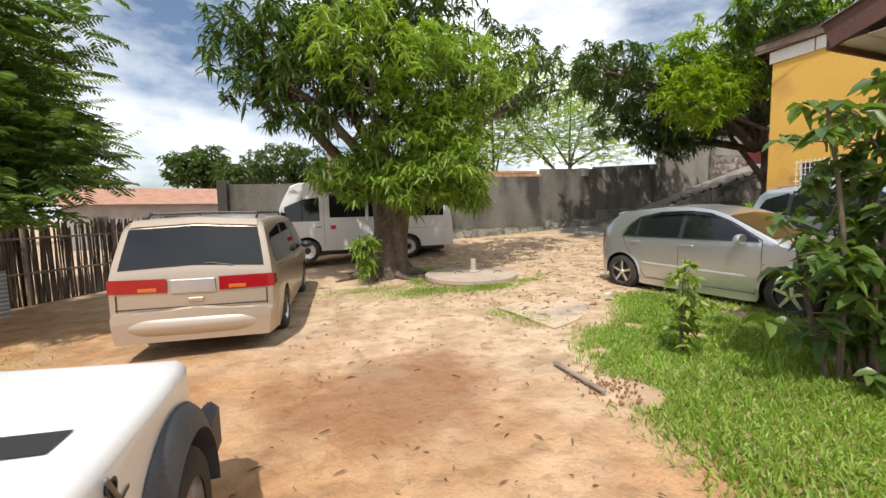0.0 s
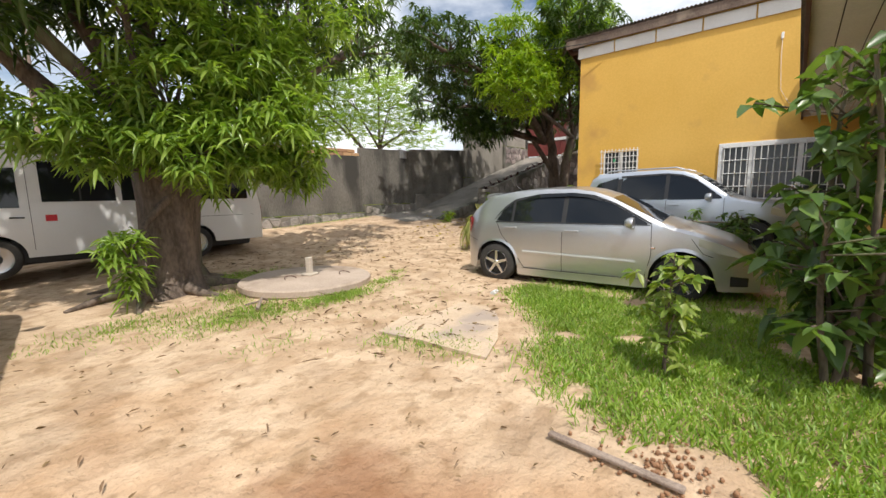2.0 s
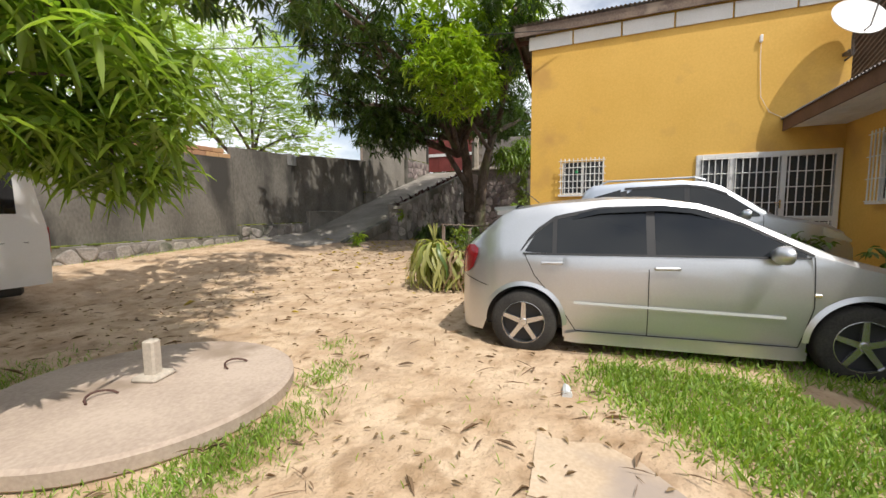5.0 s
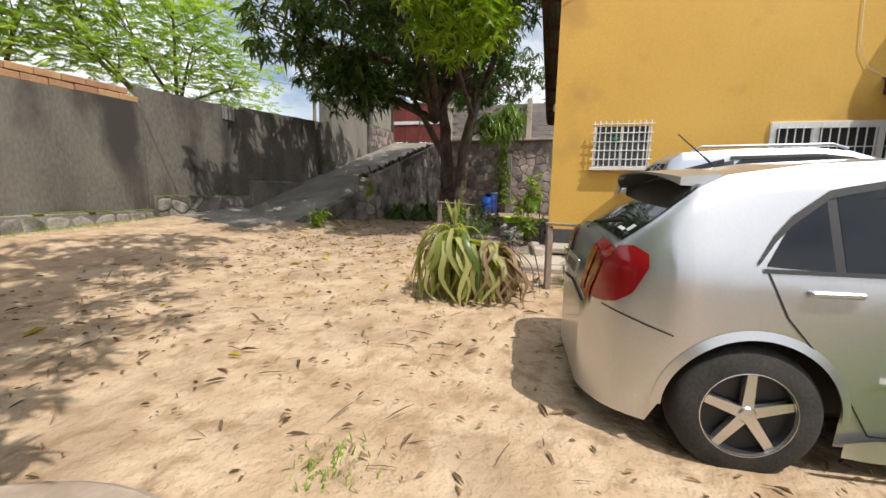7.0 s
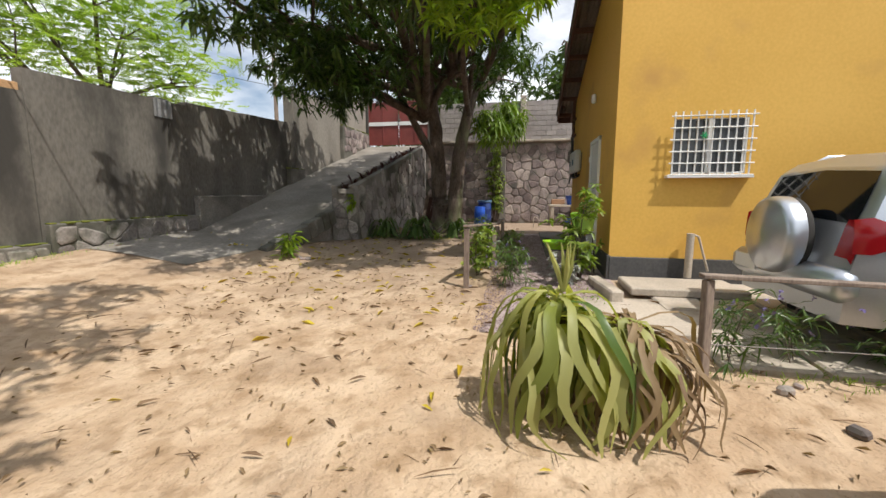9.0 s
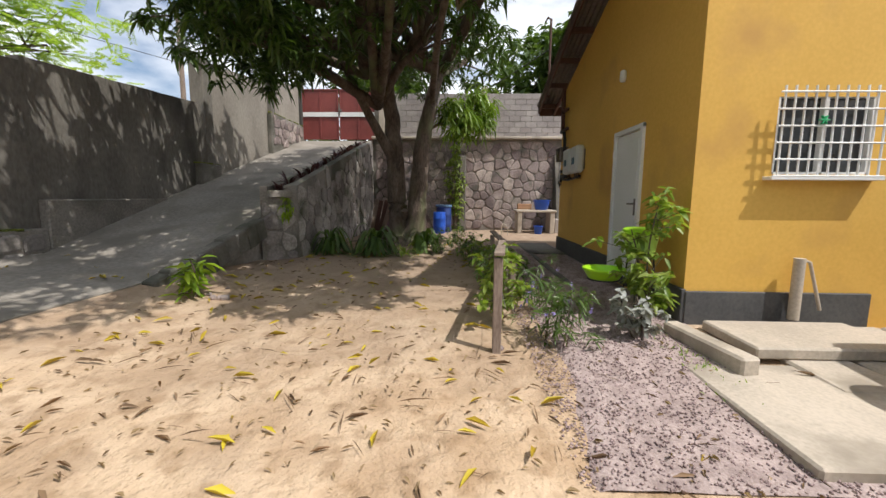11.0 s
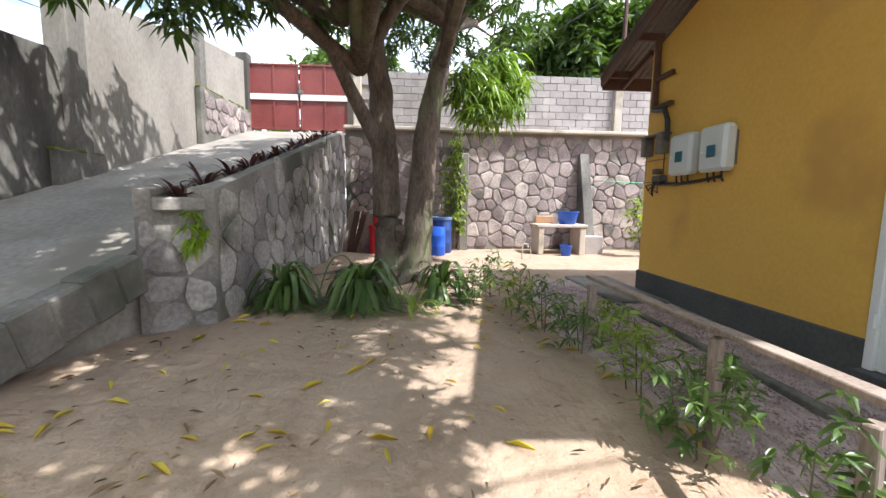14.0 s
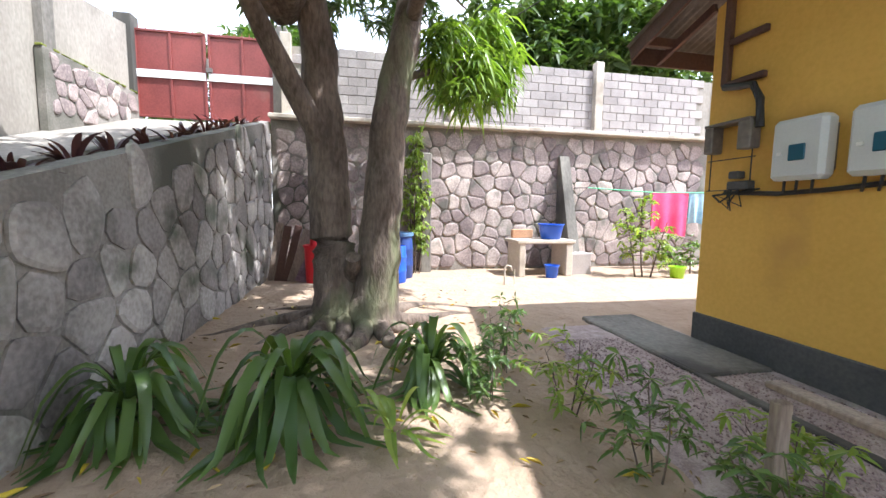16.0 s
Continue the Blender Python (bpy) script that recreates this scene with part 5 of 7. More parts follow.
# ---- trees ----
def limb(g, a, b, r0, r1, bend=0.25, n=7, seed=0):
    rng = random.Random(seed)
    a, b = Vector(a), Vector(b)
    L = (b - a).length
    off = Vector((rng.uniform(-1, 1), rng.uniform(-1, 1), rng.uniform(0.1, 0.8))) * bend * L * 0.35
    pts = [a.lerp(b, i / n) + off * math.sin(math.pi * i / n) + Vector((rng.uniform(-1, 1), rng.uniform(-1, 1), 0)) * r0 * 0.12 for i in range(n + 1)]
    g.tube(pts, [r0 + (r1 - r0) * i / n for i in range(n + 1)], 10)


def twigs(g, lobes, start, r, seed):
    rng = random.Random(seed)
    for k, (x, y, z, rx, ry, rz, n) in enumerate(lobes):
        c = Vector((x, y, z - rz * 0.2))
        s = Vector(start[k % len(start)])
        limb(g, s, c, r, r * 0.35, 0.2, 7, seed + k)
        for j in range(7):
            e = Vector((x + rng.uniform(-0.8, 0.8) * rx, y + rng.uniform(-0.8, 0.8) * ry, z + rng.uniform(-0.5, 0.8) * rz))
            limb(g, c.lerp(s, rng.uniform(0, 0.4)), e, r * 0.32, r * 0.08, 0.3, 5, seed * 7 + j)


def mango_tree_near():
    t = thing("mango_tree", "broad mango tree with thick dark trunk and dense drooping leaves", "tree", (2.25, 10.25, gzf(2.25, 10.25)))
    o = Vector(t.location)
    g = Geo()
    zs = [-0.15, 0.0, 0.15, 0.4, 0.9, 1.5, 1.9, 2.3]
    rs = [0.72, 0.60, 0.50, 0.44, 0.42, 0.44, 0.50, 0.42]
    n = 22
    base = len(g.v)
    for z, r in zip(zs, rs):
        for k in range(n):
            a = 2 * math.pi * k / n
            q = r * (1 + 0.09 * math.sin(a * 5 + z) + 0.05 * noise.noise((math.cos(a) * 2, math.sin(a) * 2, z * 2)) + (0.25 * max(0, math.sin(a * 3 + 1)) if z < 0.2 else 0))
            g.v.append((q * math.cos(a) + 0.05 * z, q * math.sin(a), z))
    for i in range(len(zs) - 1):
        for k in range(n):
            g.f.append((i * n + k, i * n + (k + 1) % n, (i + 1) * n + (k + 1) % n, (i + 1) * n + k))
    part("trunk", g, M_BARK, t, "", 60)
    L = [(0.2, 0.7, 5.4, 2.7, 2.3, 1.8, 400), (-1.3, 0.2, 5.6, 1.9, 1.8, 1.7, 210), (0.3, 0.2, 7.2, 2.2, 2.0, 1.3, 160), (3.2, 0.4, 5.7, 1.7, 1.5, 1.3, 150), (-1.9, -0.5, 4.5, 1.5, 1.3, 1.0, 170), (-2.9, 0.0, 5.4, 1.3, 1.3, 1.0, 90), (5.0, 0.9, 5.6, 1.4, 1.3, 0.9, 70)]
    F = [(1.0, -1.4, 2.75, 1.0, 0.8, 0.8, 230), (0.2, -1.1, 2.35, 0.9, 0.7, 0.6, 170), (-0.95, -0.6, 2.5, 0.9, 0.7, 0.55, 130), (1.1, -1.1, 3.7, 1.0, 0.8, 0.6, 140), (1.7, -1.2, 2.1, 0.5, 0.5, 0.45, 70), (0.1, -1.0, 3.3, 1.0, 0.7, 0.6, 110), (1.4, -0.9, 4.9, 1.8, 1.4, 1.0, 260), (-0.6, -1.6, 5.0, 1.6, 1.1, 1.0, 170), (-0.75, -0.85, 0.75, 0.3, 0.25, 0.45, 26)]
    b = Geo()
    top = [(0.1, 0.1, 2.1), (0.25, -0.15, 2.0), (-0.2, 0.1, 2.05)]
    twigs(b, L, top, 0.17, 3)
    twigs(b, F, [(0.15, -0.3, 1.7), (-0.2, -0.25, 1.6)], 0.07, 5)
    part("branch_work", b, M_BARK, t, "", 60)
    # dark crown, light low leaves: shade and sun put into the two greens
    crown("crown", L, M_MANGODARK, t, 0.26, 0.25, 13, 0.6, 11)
    crown("low_growth", F, M_MANGOMID, t, 0.26, 0.19, 14, 0.5, 12, "light green low leaves with sunlight put into their colour")
    r = Geo()
    for k in range(7):
        a = 0.3 + k * 0.9
        p = [(0.45 * math.cos(a), 0.45 * math.sin(a), 0.12), (0.9 * math.cos(a + 0.1), 0.9 * math.sin(a + 0.1), 0.05), (1.4 * math.cos(a + 0.25), 1.4 * math.sin(a + 0.25), -0.04)]
        r.tube(p, [0.12, 0.07, 0.03], 8)
    part("root_flare", r, M_BARK, t, "", 60)


def mango_tree_far():
    t = thing("mango_tree", "tall mango tree with twin trunks and spreading surface roots", "tree", (18.6, 11.05, 0.32))
    for name, path, rad in (("trunk", [(0.0, 0.10, -0.1), (0.02, 0.16, 0.4), (0.06, 0.24, 1.2), (0.10, 0.30, 2.3), (0.05, 0.36, 3.2), (-0.2, 0.5, 4.6)], [0.42, 0.30, 0.25, 0.23, 0.20, 0.14]), ("trunk", [(-0.12, -0.2, -0.1), (-0.16, -0.28, 0.4), (-0.2, -0.35, 1.3), (-0.15, -0.42, 2.3), (-0.05, -0.62, 3.4), (0.2, -0.9, 4.6)], [0.42, 0.27, 0.23, 0.21, 0.18, 0.12])):
        g = Geo()
        P = [Vector(p) for p in path]
        pts, rr = [], []
        for i in range(31):
            k = i / 30 * (len(P) - 1)
            j = min(int(k), len(P) - 2)
            pts.append(P[j].lerp(P[j + 1], k - j) + Vector((noise.noise((i * 0.4, 1, 2)), noise.noise((i * 0.4, 5, 2)), 0)) * 0.03)
            rr.append(float(np.interp(k, range(len(rad)), rad)) * (1 + 0.07 * noise.noise((i * 0.7, 9, len(path)))))
        g.tube(pts, rr, 16)
        part(name, g, M_BARK, t, "", 70)
    part("branch_stub", Geo().tube([(-0.1, 0.0, 0.6), (-0.3, -0.02, 0.78), (-0.36, -0.02, 0.86)], [0.12, 0.10, 0.085], 12), M_BARK, t, "sawn-off branch stub", 60)
    r = Geo()
    rng = random.Random(4)
    for k in range(14):
        a = k * 0.47 + rng.uniform(-0.1, 0.1)
        L = rng.uniform(1.0, 2.3)
        p = [(d * math.cos(a + 0.25 * math.sin(d * 3 + k)), d * math.sin(a + 0.25 * math.sin(d * 3 + k)), 0.22 * math.exp(-d * 1.9) - 0.015 - 0.045 * d / L) for d in np.linspace(0.2, L, 8)]
        r.tube(p, list(np.linspace(0.13, 0.025, 8)), 8)
    part("root_flare", r, M_BARK, t, "", 60)
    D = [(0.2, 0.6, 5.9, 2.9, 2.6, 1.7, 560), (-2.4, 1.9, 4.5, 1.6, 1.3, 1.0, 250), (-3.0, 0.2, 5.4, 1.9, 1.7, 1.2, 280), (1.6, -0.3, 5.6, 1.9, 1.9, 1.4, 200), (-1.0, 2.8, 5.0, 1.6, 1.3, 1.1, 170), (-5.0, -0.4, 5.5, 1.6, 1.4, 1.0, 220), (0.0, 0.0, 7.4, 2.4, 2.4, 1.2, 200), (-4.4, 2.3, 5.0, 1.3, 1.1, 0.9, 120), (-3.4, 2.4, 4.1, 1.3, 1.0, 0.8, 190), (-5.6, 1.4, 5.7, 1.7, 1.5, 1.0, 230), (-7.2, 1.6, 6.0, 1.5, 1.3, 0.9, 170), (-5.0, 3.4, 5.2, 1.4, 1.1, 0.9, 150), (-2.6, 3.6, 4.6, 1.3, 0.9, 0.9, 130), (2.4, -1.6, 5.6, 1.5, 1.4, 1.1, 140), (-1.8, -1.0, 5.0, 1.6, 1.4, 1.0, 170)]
    # added high lobes, mostly out of view, that dapple the ground with shade
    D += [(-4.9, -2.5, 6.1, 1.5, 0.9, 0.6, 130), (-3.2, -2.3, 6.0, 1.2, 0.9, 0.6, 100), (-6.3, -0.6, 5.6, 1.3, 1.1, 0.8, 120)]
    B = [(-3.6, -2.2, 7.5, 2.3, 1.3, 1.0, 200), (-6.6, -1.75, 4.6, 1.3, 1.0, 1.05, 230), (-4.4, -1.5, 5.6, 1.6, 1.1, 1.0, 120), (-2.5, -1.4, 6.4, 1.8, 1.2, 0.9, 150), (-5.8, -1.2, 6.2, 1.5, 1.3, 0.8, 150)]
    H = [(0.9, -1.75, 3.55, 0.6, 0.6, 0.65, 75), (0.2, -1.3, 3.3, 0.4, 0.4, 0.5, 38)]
    # thinned to let sun through; the last two lobes are added to shade a lit strip
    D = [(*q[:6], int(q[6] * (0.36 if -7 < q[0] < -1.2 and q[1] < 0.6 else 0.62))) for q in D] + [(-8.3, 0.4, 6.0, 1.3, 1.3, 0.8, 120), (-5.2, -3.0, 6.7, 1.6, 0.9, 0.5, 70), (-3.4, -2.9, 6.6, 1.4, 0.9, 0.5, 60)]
    b = Geo()
    twigs(b, D, [(-0.3, 0.95, 4.2), (0.2, -0.9, 4.4), (-0.1, 0.7, 3.5)], 0.13, 13)
    twigs(b, B, [(-1.0, -0.4, 4.6), (0.0, -0.7, 3.6)], 0.09, 17)
    twigs(b, H, [(-0.1, -0.55, 2.9)], 0.05, 19)
    limb(b, (-0.02, 0.32, 2.2), (-0.9, 1.35, 4.3), 0.14, 0.07, 0.05, 7, 2)
    part("branch_work", b, M_BARK, t, "", 60)
    # one crown in two greens: the brighter lobes carry sunlight in their colour
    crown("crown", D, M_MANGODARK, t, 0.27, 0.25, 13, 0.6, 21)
    crown("sunlit_crown", B, M_MANGOLIGHT, t, 0.25, 0.25, 13, 0.5, 22, "bright yellow-green leaves with sunlight put into their colour")
    crown("hanging_leaves", H, M_MANGO, t, 0.30, 0.18, 13, 0.9, 23, "long drooping green leaves")


def feather_tree(at, h, label, mat, lobes, seed, leaf=0.09, lean=0.3):
    t = thing("acacia_tree", label, "tree", at)
    g = Geo()
    limb(g, (0, 0, -0.2), (lean, 0, h * 0.45), h * 0.022, h * 0.014, 0.1, 6, seed)
    twigs(g, lobes, [(lean, 0, h * 0.45), (lean * 0.7, 0, h * 0.3)], h * 0.01, seed)
    part("trunk", g, M_BARK, t, "", 60)
    # feathered fronds: leaflets in two rows along short stalks
    rng = np.random.default_rng(seed)
    base, way = [], []
    for x, y, z, rx, ry, rz, n in lobes:
        c = arr(x, y, z) + rng.uniform(-1, 1, (n, 3)) * arr(rx, ry, rz)
        d = rng.normal(0, 1, (n, 3)) * arr(1, 1, 0.35) + arr(0, 0, -0.15)
        d /= np.linalg.norm(d, axis=1, keepdims=True)
        s = np.cross(d, arr(0, 0, 1)[None]); s /= np.linalg.norm(s, axis=1, keepdims=True) + 1e-6
        for k in range(9):
            p = c + d * (k * leaf * 0.75)
            for sg in (-1, 1):
                base.append(p); way.append(s * sg + d * 0.35)
    base, way = np.concatenate(base), np.concatenate(way)
    part("crown", leaves("crown", base, way, leaf * 1.9, 0.32, mat, 0.25, rng=rng), mat, t)
    return t


def far_tree(at, h, w, seed, label="distant leafy green tree"):
    t = thing("tree", label, "tree", at, group="trees beyond the walls")
    rng = random.Random(seed)
    lobes = [(rng.uniform(-0.5, 0.5) * w, rng.uniform(-0.4, 0.4) * w, h * rng.uniform(0.5, 0.88), w * rng.uniform(0.3, 0.5), w * rng.uniform(0.3, 0.5), h * rng.uniform(0.12, 0.2), 110) for _ in range(9)]
    g = Geo()
    limb(g, (0, 0, -0.3), (0, 0, h * 0.5), h * 0.03, h * 0.018, 0.1, 6, seed)
    twigs(g, lobes[:5], [(0, 0, h * 0.45)], h * 0.012, seed)
    part("trunk", g, M_BARK, t, "", 60)
    crown("crown", lobes, M_FAR, t, h * 0.055, 0.4, 8, 0.4, seed)


mango_tree_near()
mango_tree_far()
feather_tree((16.4, 21.8, 0.6), 8.0, "airy light green acacia tree behind the wall", M_ACACIA, [(-1.5, 0, 6.2, 2.4, 1.6, 1.5, 420), (1.6, 0.4, 6.8, 2.4, 1.6, 1.6, 420), (0, -0.5, 8.2, 2.8, 1.8, 1.4, 420), (-3.6, -0.4, 5.4, 2.0, 1.3, 1.5, 330), (3.2, -0.4, 5.4, 1.8, 1.2, 1.4, 300), (-4.4, 0, 7.6, 2.0, 1.5, 1.3, 300), (0.5, 0, 4.6, 2.8, 1.2, 0.8, 260)], 31, 0.068)
feather_tree((10.8, 21.5, 0.4), 7.5, "thin pale green acacia tree behind the wall", M_ACACIA, [(-1.2, 0, 5.6, 2.2, 1.5, 1.5, 330), (1.4, 0.4, 6.4, 2.2, 1.5, 1.4, 330), (0, -0.5, 7.6, 2.2, 1.5, 1.2, 300), (0.4, 0, 4.6, 2.4, 1.2, 0.7, 200)], 32, 0.068)
feather_tree((-4.7, 8.0, -0.35), 7.0, "dark feathery tree beside the reed fence", M_BUSH, [(-0.4, 0, 3.9, 1.4, 1.3, 0.9, 420), (0.5, 0.3, 3.0, 1.0, 1.0, 0.7, 330), (-1.0, -0.6, 2.4, 1.2, 1.0, 0.7, 330), (0.2, 0.5, 5.2, 1.4, 1.3, 0.9, 330), (0.4, -0.5, 2.2, 0.8, 0.6, 0.4, 160)], 33, 0.085, 0.1)
feather_tree((-6.6, 12.5, -0.35), 7.5, "green leafy tree behind the reed fence", M_MANGO, [(0, 0, 4.6, 1.5, 1.5, 1.1, 300), (0.8, 0.3, 3.6, 1.3, 1.2, 0.8, 260), (-0.5, 0, 6.0, 1.4, 1.4, 0.8, 200)], 34, 0.11)
for k, (x, y, z, h, w) in enumerate([(-9.5, 52, -0.4, 9.5, 5), (-1.5, 48, -0.3, 9, 7), (5, 46, -0.1, 7.5, 6), (34, 3.5, 0.43, 11.5, 6), (35, -3.5, 0.43, 13, 7), (33, 15, 0.43, 9, 5), (40, -1, 0.43, 14, 8), (-26, 40, -0.5, 9, 9)]):
    far_tree((x, y, z), h, w, 50 + k)


# ---- reed fence, sheet and houses beyond ----
def reed_fence():
    t = thing("reed_fence", "dark weathered reed and board fence", "fence", (0, 0, 0))
    a, b = Vector((-8.6, 6.4, 0)), Vector((-2.4, 15.8, 0))
    rng = random.Random(8)
    g = Geo()
    for i in range(420):
        p = a.lerp(b, i / 420)
        z = gzf(p.x, p.y)
        h = 1.75 + rng.uniform(-0.12, 0.1)
        g.bar((p.x + rng.uniform(-0.02, 0.02), p.y, z - 0.05), (p.x + rng.uniform(-0.06, 0.06), p.y + rng.uniform(-0.03, 0.03), z + h), rng.uniform(0.02, 0.04), 0.02, 0)
    tagged(part("reed_screen", g, M_REED, t), kind="stuff")
    for i in range(7):
        p = a.lerp(b, i / 6)
        part("post", Geo().tube([(p.x + 0.06, p.y - 0.06, -0.5), (p.x + 0.06, p.y - 0.06, 1.5)], 0.045, 8), M_WOOD, t)
    for z in (0.35, 1.1):
        part("rail", Geo().bar((a.x + 0.05, a.y - 0.04, z), (b.x + 0.05, b.y - 0.04, z + 0.05), 0.04, 0.05), M_WOOD, t)


reed_fence()
sh = Geo()
sh.grid(lambda u, v: (0.8 * v, 0.012 * math.sin(u * 0.9 / 0.076 * 2 * math.pi), 0.95 * u), 70, 1)
single("corrugated_sheet", sh, M_SHEET, "loose corrugated metal sheet leaning on the fence", "sheet", (-5.75, 9.4, -0.38), 50, smooth=60)


def far_house(at, w, d, h, rz):
    t = thing("house", "distant unfinished house with reddish sheet roof", "house", at, rz, "houses beyond the wall")
    part("wall", Geo().box((0, 0, h / 2), (w, d, h)), M_BLOCK, t)
    rf = Geo()
    rf.add([(-w / 2 - 0.4, -d / 2 - 0.4, h - 0.1), (w / 2 + 0.4, -d / 2 - 0.4, h - 0.1), (w / 2 + 0.4, 0, h + 1.1), (-w / 2 - 0.4, 0, h + 1.1), (-w / 2 - 0.4, d / 2 + 0.4, h - 0.1), (w / 2 + 0.4, d / 2 + 0.4, h - 0.1)], [(0, 1, 2, 3), (3, 2, 5, 4), (0, 3, 4), (1, 5, 2)])
    part("roof", rf, M_TILE, t)
    for x in (-w * 0.3, w * 0.1, w * 0.35):
        wn_ = part("window", Geo().box((x, -d / 2 - 0.02, h * 0.55), (0.9, 0.08, 1.0), bev=0.01), M_WOOD, t)
        part("pane", Geo().box((x, -d / 2 - 0.065, h * 0.55), (0.75, 0.02, 0.85)), M_PANE, wn_)


far_house((-9, 34, -0.4), 9, 6, 2.9, 8)


# ---- grass ----
def blades(name, spots, label, height=0.12, mat=None):
    n = len(spots)
    rng = np.random.default_rng(7)
    base = np.stack([spots[:, 0], spots[:, 1], gz(spots[:, 0], spots[:, 1]) - 0.01], 1)
    way = rng.normal(0, 0.42, (n, 3)); way[:, 2] = 1
    me = leaves(name, base, way, height * rng.uniform(0.5, 1.35, n), 0.09, mat or M_GRASS, 0.35, 0.15, rng)
    return tagged(new(name, me), label, "grass", kind="stuff")


def inside(poly, P):
    x, y = P[:, 0], P[:, 1]
    r = np.zeros(len(P), bool)
    for (x0, y0), (x1, y1) in zip(poly, poly[1:] + poly[:1]):
        c = (y0 > y) != (y1 > y)
        with np.errstate(divide="ignore", invalid="ignore"):
            r ^= c & (x < (x1 - x0) * (y - y0) / (y1 - y0 + 1e-9) + x0)
    return r


rng = np.random.default_rng(3)
LAWN = [(2.1, -1.0), (2.25, 1.3), (2.45, 2.2), (2.75, 3.0), (3.05, 3.7), (3.5, 4.15), (4.1, 4.2), (4.75, 4.9), (5.1, 5.35), (5.55, 5.55), (6.2, 5.3), (8.8, 5.0), (8.8, 1.5), (5.0, 1.2), (4.4, -1.0)]
P = rng.uniform((2.0, -1.0), (8.8, 5.7), (170000, 2))
jit = P + rng.normal(0, 0.12, P.shape)
keep = inside(LAWN, jit) & ((P[:, 0] < 5.9) | (rng.random(len(P)) < 0.35))
thin = np.array([noise.noise((x * 1.3, y * 1.3, 4)) for x, y in P]) > -0.38
blades("grass", P[keep & thin], "fresh green unmown lawn grass", 0.12)
soft = []
for cx, cy, rx, ry, n in ((2.4, 7.75, 0.9, 0.5, 2600), (3.6, 7.45, 0.8, 0.3, 2300), (3.0, 10.3, 1.1, 0.5, 2600), (1.3, 8.5, 0.9, 0.5, 1300), (4.75, 7.7, 0.4, 0.2, 500), (2.6, 8.9, 0.25, 0.6, 900), (3.2, 5.0, 0.35, 0.5, 700), (3.0, 5.5, 0.3, 0.25, 300), (2.1, 6.4, 0.6, 0.3, 120), (9.0, 15.7, 2.5, 0.2, 900), (-4.6, 6.4, 1.2, 1.0, 2500), (3.9, 6.2, 1.5, 1.0, 120), (5.4, 8.1, 0.25, 0.2, 120), (11.0, 7.7, 0.8, 0.15, 250), (10.8, 4.5, 1.0, 2.0, 500), (9.3, 6.0, 0.25, 1.2, 500)):
    soft.append(rng.normal(0, 0.5, (n, 2)) * arr(rx, ry) + arr(cx, cy))
blades("grass_tufts", np.concatenate(soft), "sparse dry green grass tufts on the sand", 0.09)


# ---- leaf litter ----
def litter(name, n, area, mat, label, size, seed, slim=0.24):
    rng = np.random.default_rng(seed)
    P = rng.uniform(area[:2], area[2:], (n, 2))
    base = np.stack([P[:, 0], P[:, 1], gz(P[:, 0], P[:, 1]) + 0.022], 1)
    way = rng.normal(0, 1, (n, 3)); way[:, 2] = rng.normal(0.12, 0.15, n)
    me = leaves(name, base, way, size * rng.uniform(0.4, 1.35, n), slim, mat, 0.15, 0.6, rng)
    return tagged(new(name, me), label, "fallen leaves", kind="stuff")


litter("fallen_leaves", 230, (9.8, 8.9, 19.5, 13.0), M_FALLEN, "yellow fallen mango leaves on the earth", 0.145, 1, 0.2)
litter("fallen_leaves", 60, (12.5, 13.6, 18.0, 15.6), M_FALLEN, "yellow fallen mango leaves on the ramp", 0.16, 2).location.z = 0.0
litter("leaf_litter", 340, (2.5, 4.8, 11.5, 13.5), M_LITTER, "curled dry brown mango leaves on the sand", 0.14, 3, 0.15)
litter("leaf_litter", 1500, (2.5, 4.8, 11.8, 13.0), M_DRY, "small bleached leaf scraps and chips on the sand", 0.055, 13, 0.3)
litter("twig_litter", 420, (2.2, 4.8, 12.5, 13.2), M_LITTER, "thin dry twigs on the sand", 0.22, 14, 0.035)
litter("leaf_litter", 170, (9.5, 8.8, 20.5, 13.2), M_LITTER, "dry brown leaves under the tree", 0.10, 4, 0.17)
litter("leaf_litter", 700, (9.5, 8.8, 20.5, 13.2), M_DRY, "leaf scraps and twigs under the tree", 0.06, 15, 0.2)
litter("leaf_litter", 160, (-0.5, 1.5, 4.0, 8.0), M_LITTER, "scattered dry leaves on reddish earth", 0.09, 6, 0.14)
litter("leaf_litter", 300, (-0.5, 1.5, 4.0, 8.0), M_DRY, "small chips and scraps on reddish earth", 0.045, 16, 0.3)
litter("fallen_leaves", 16, (6.0, 8.3, 10.5, 11.5), M_FALLEN, "a few yellow leaves on the sand", 0.17, 5)


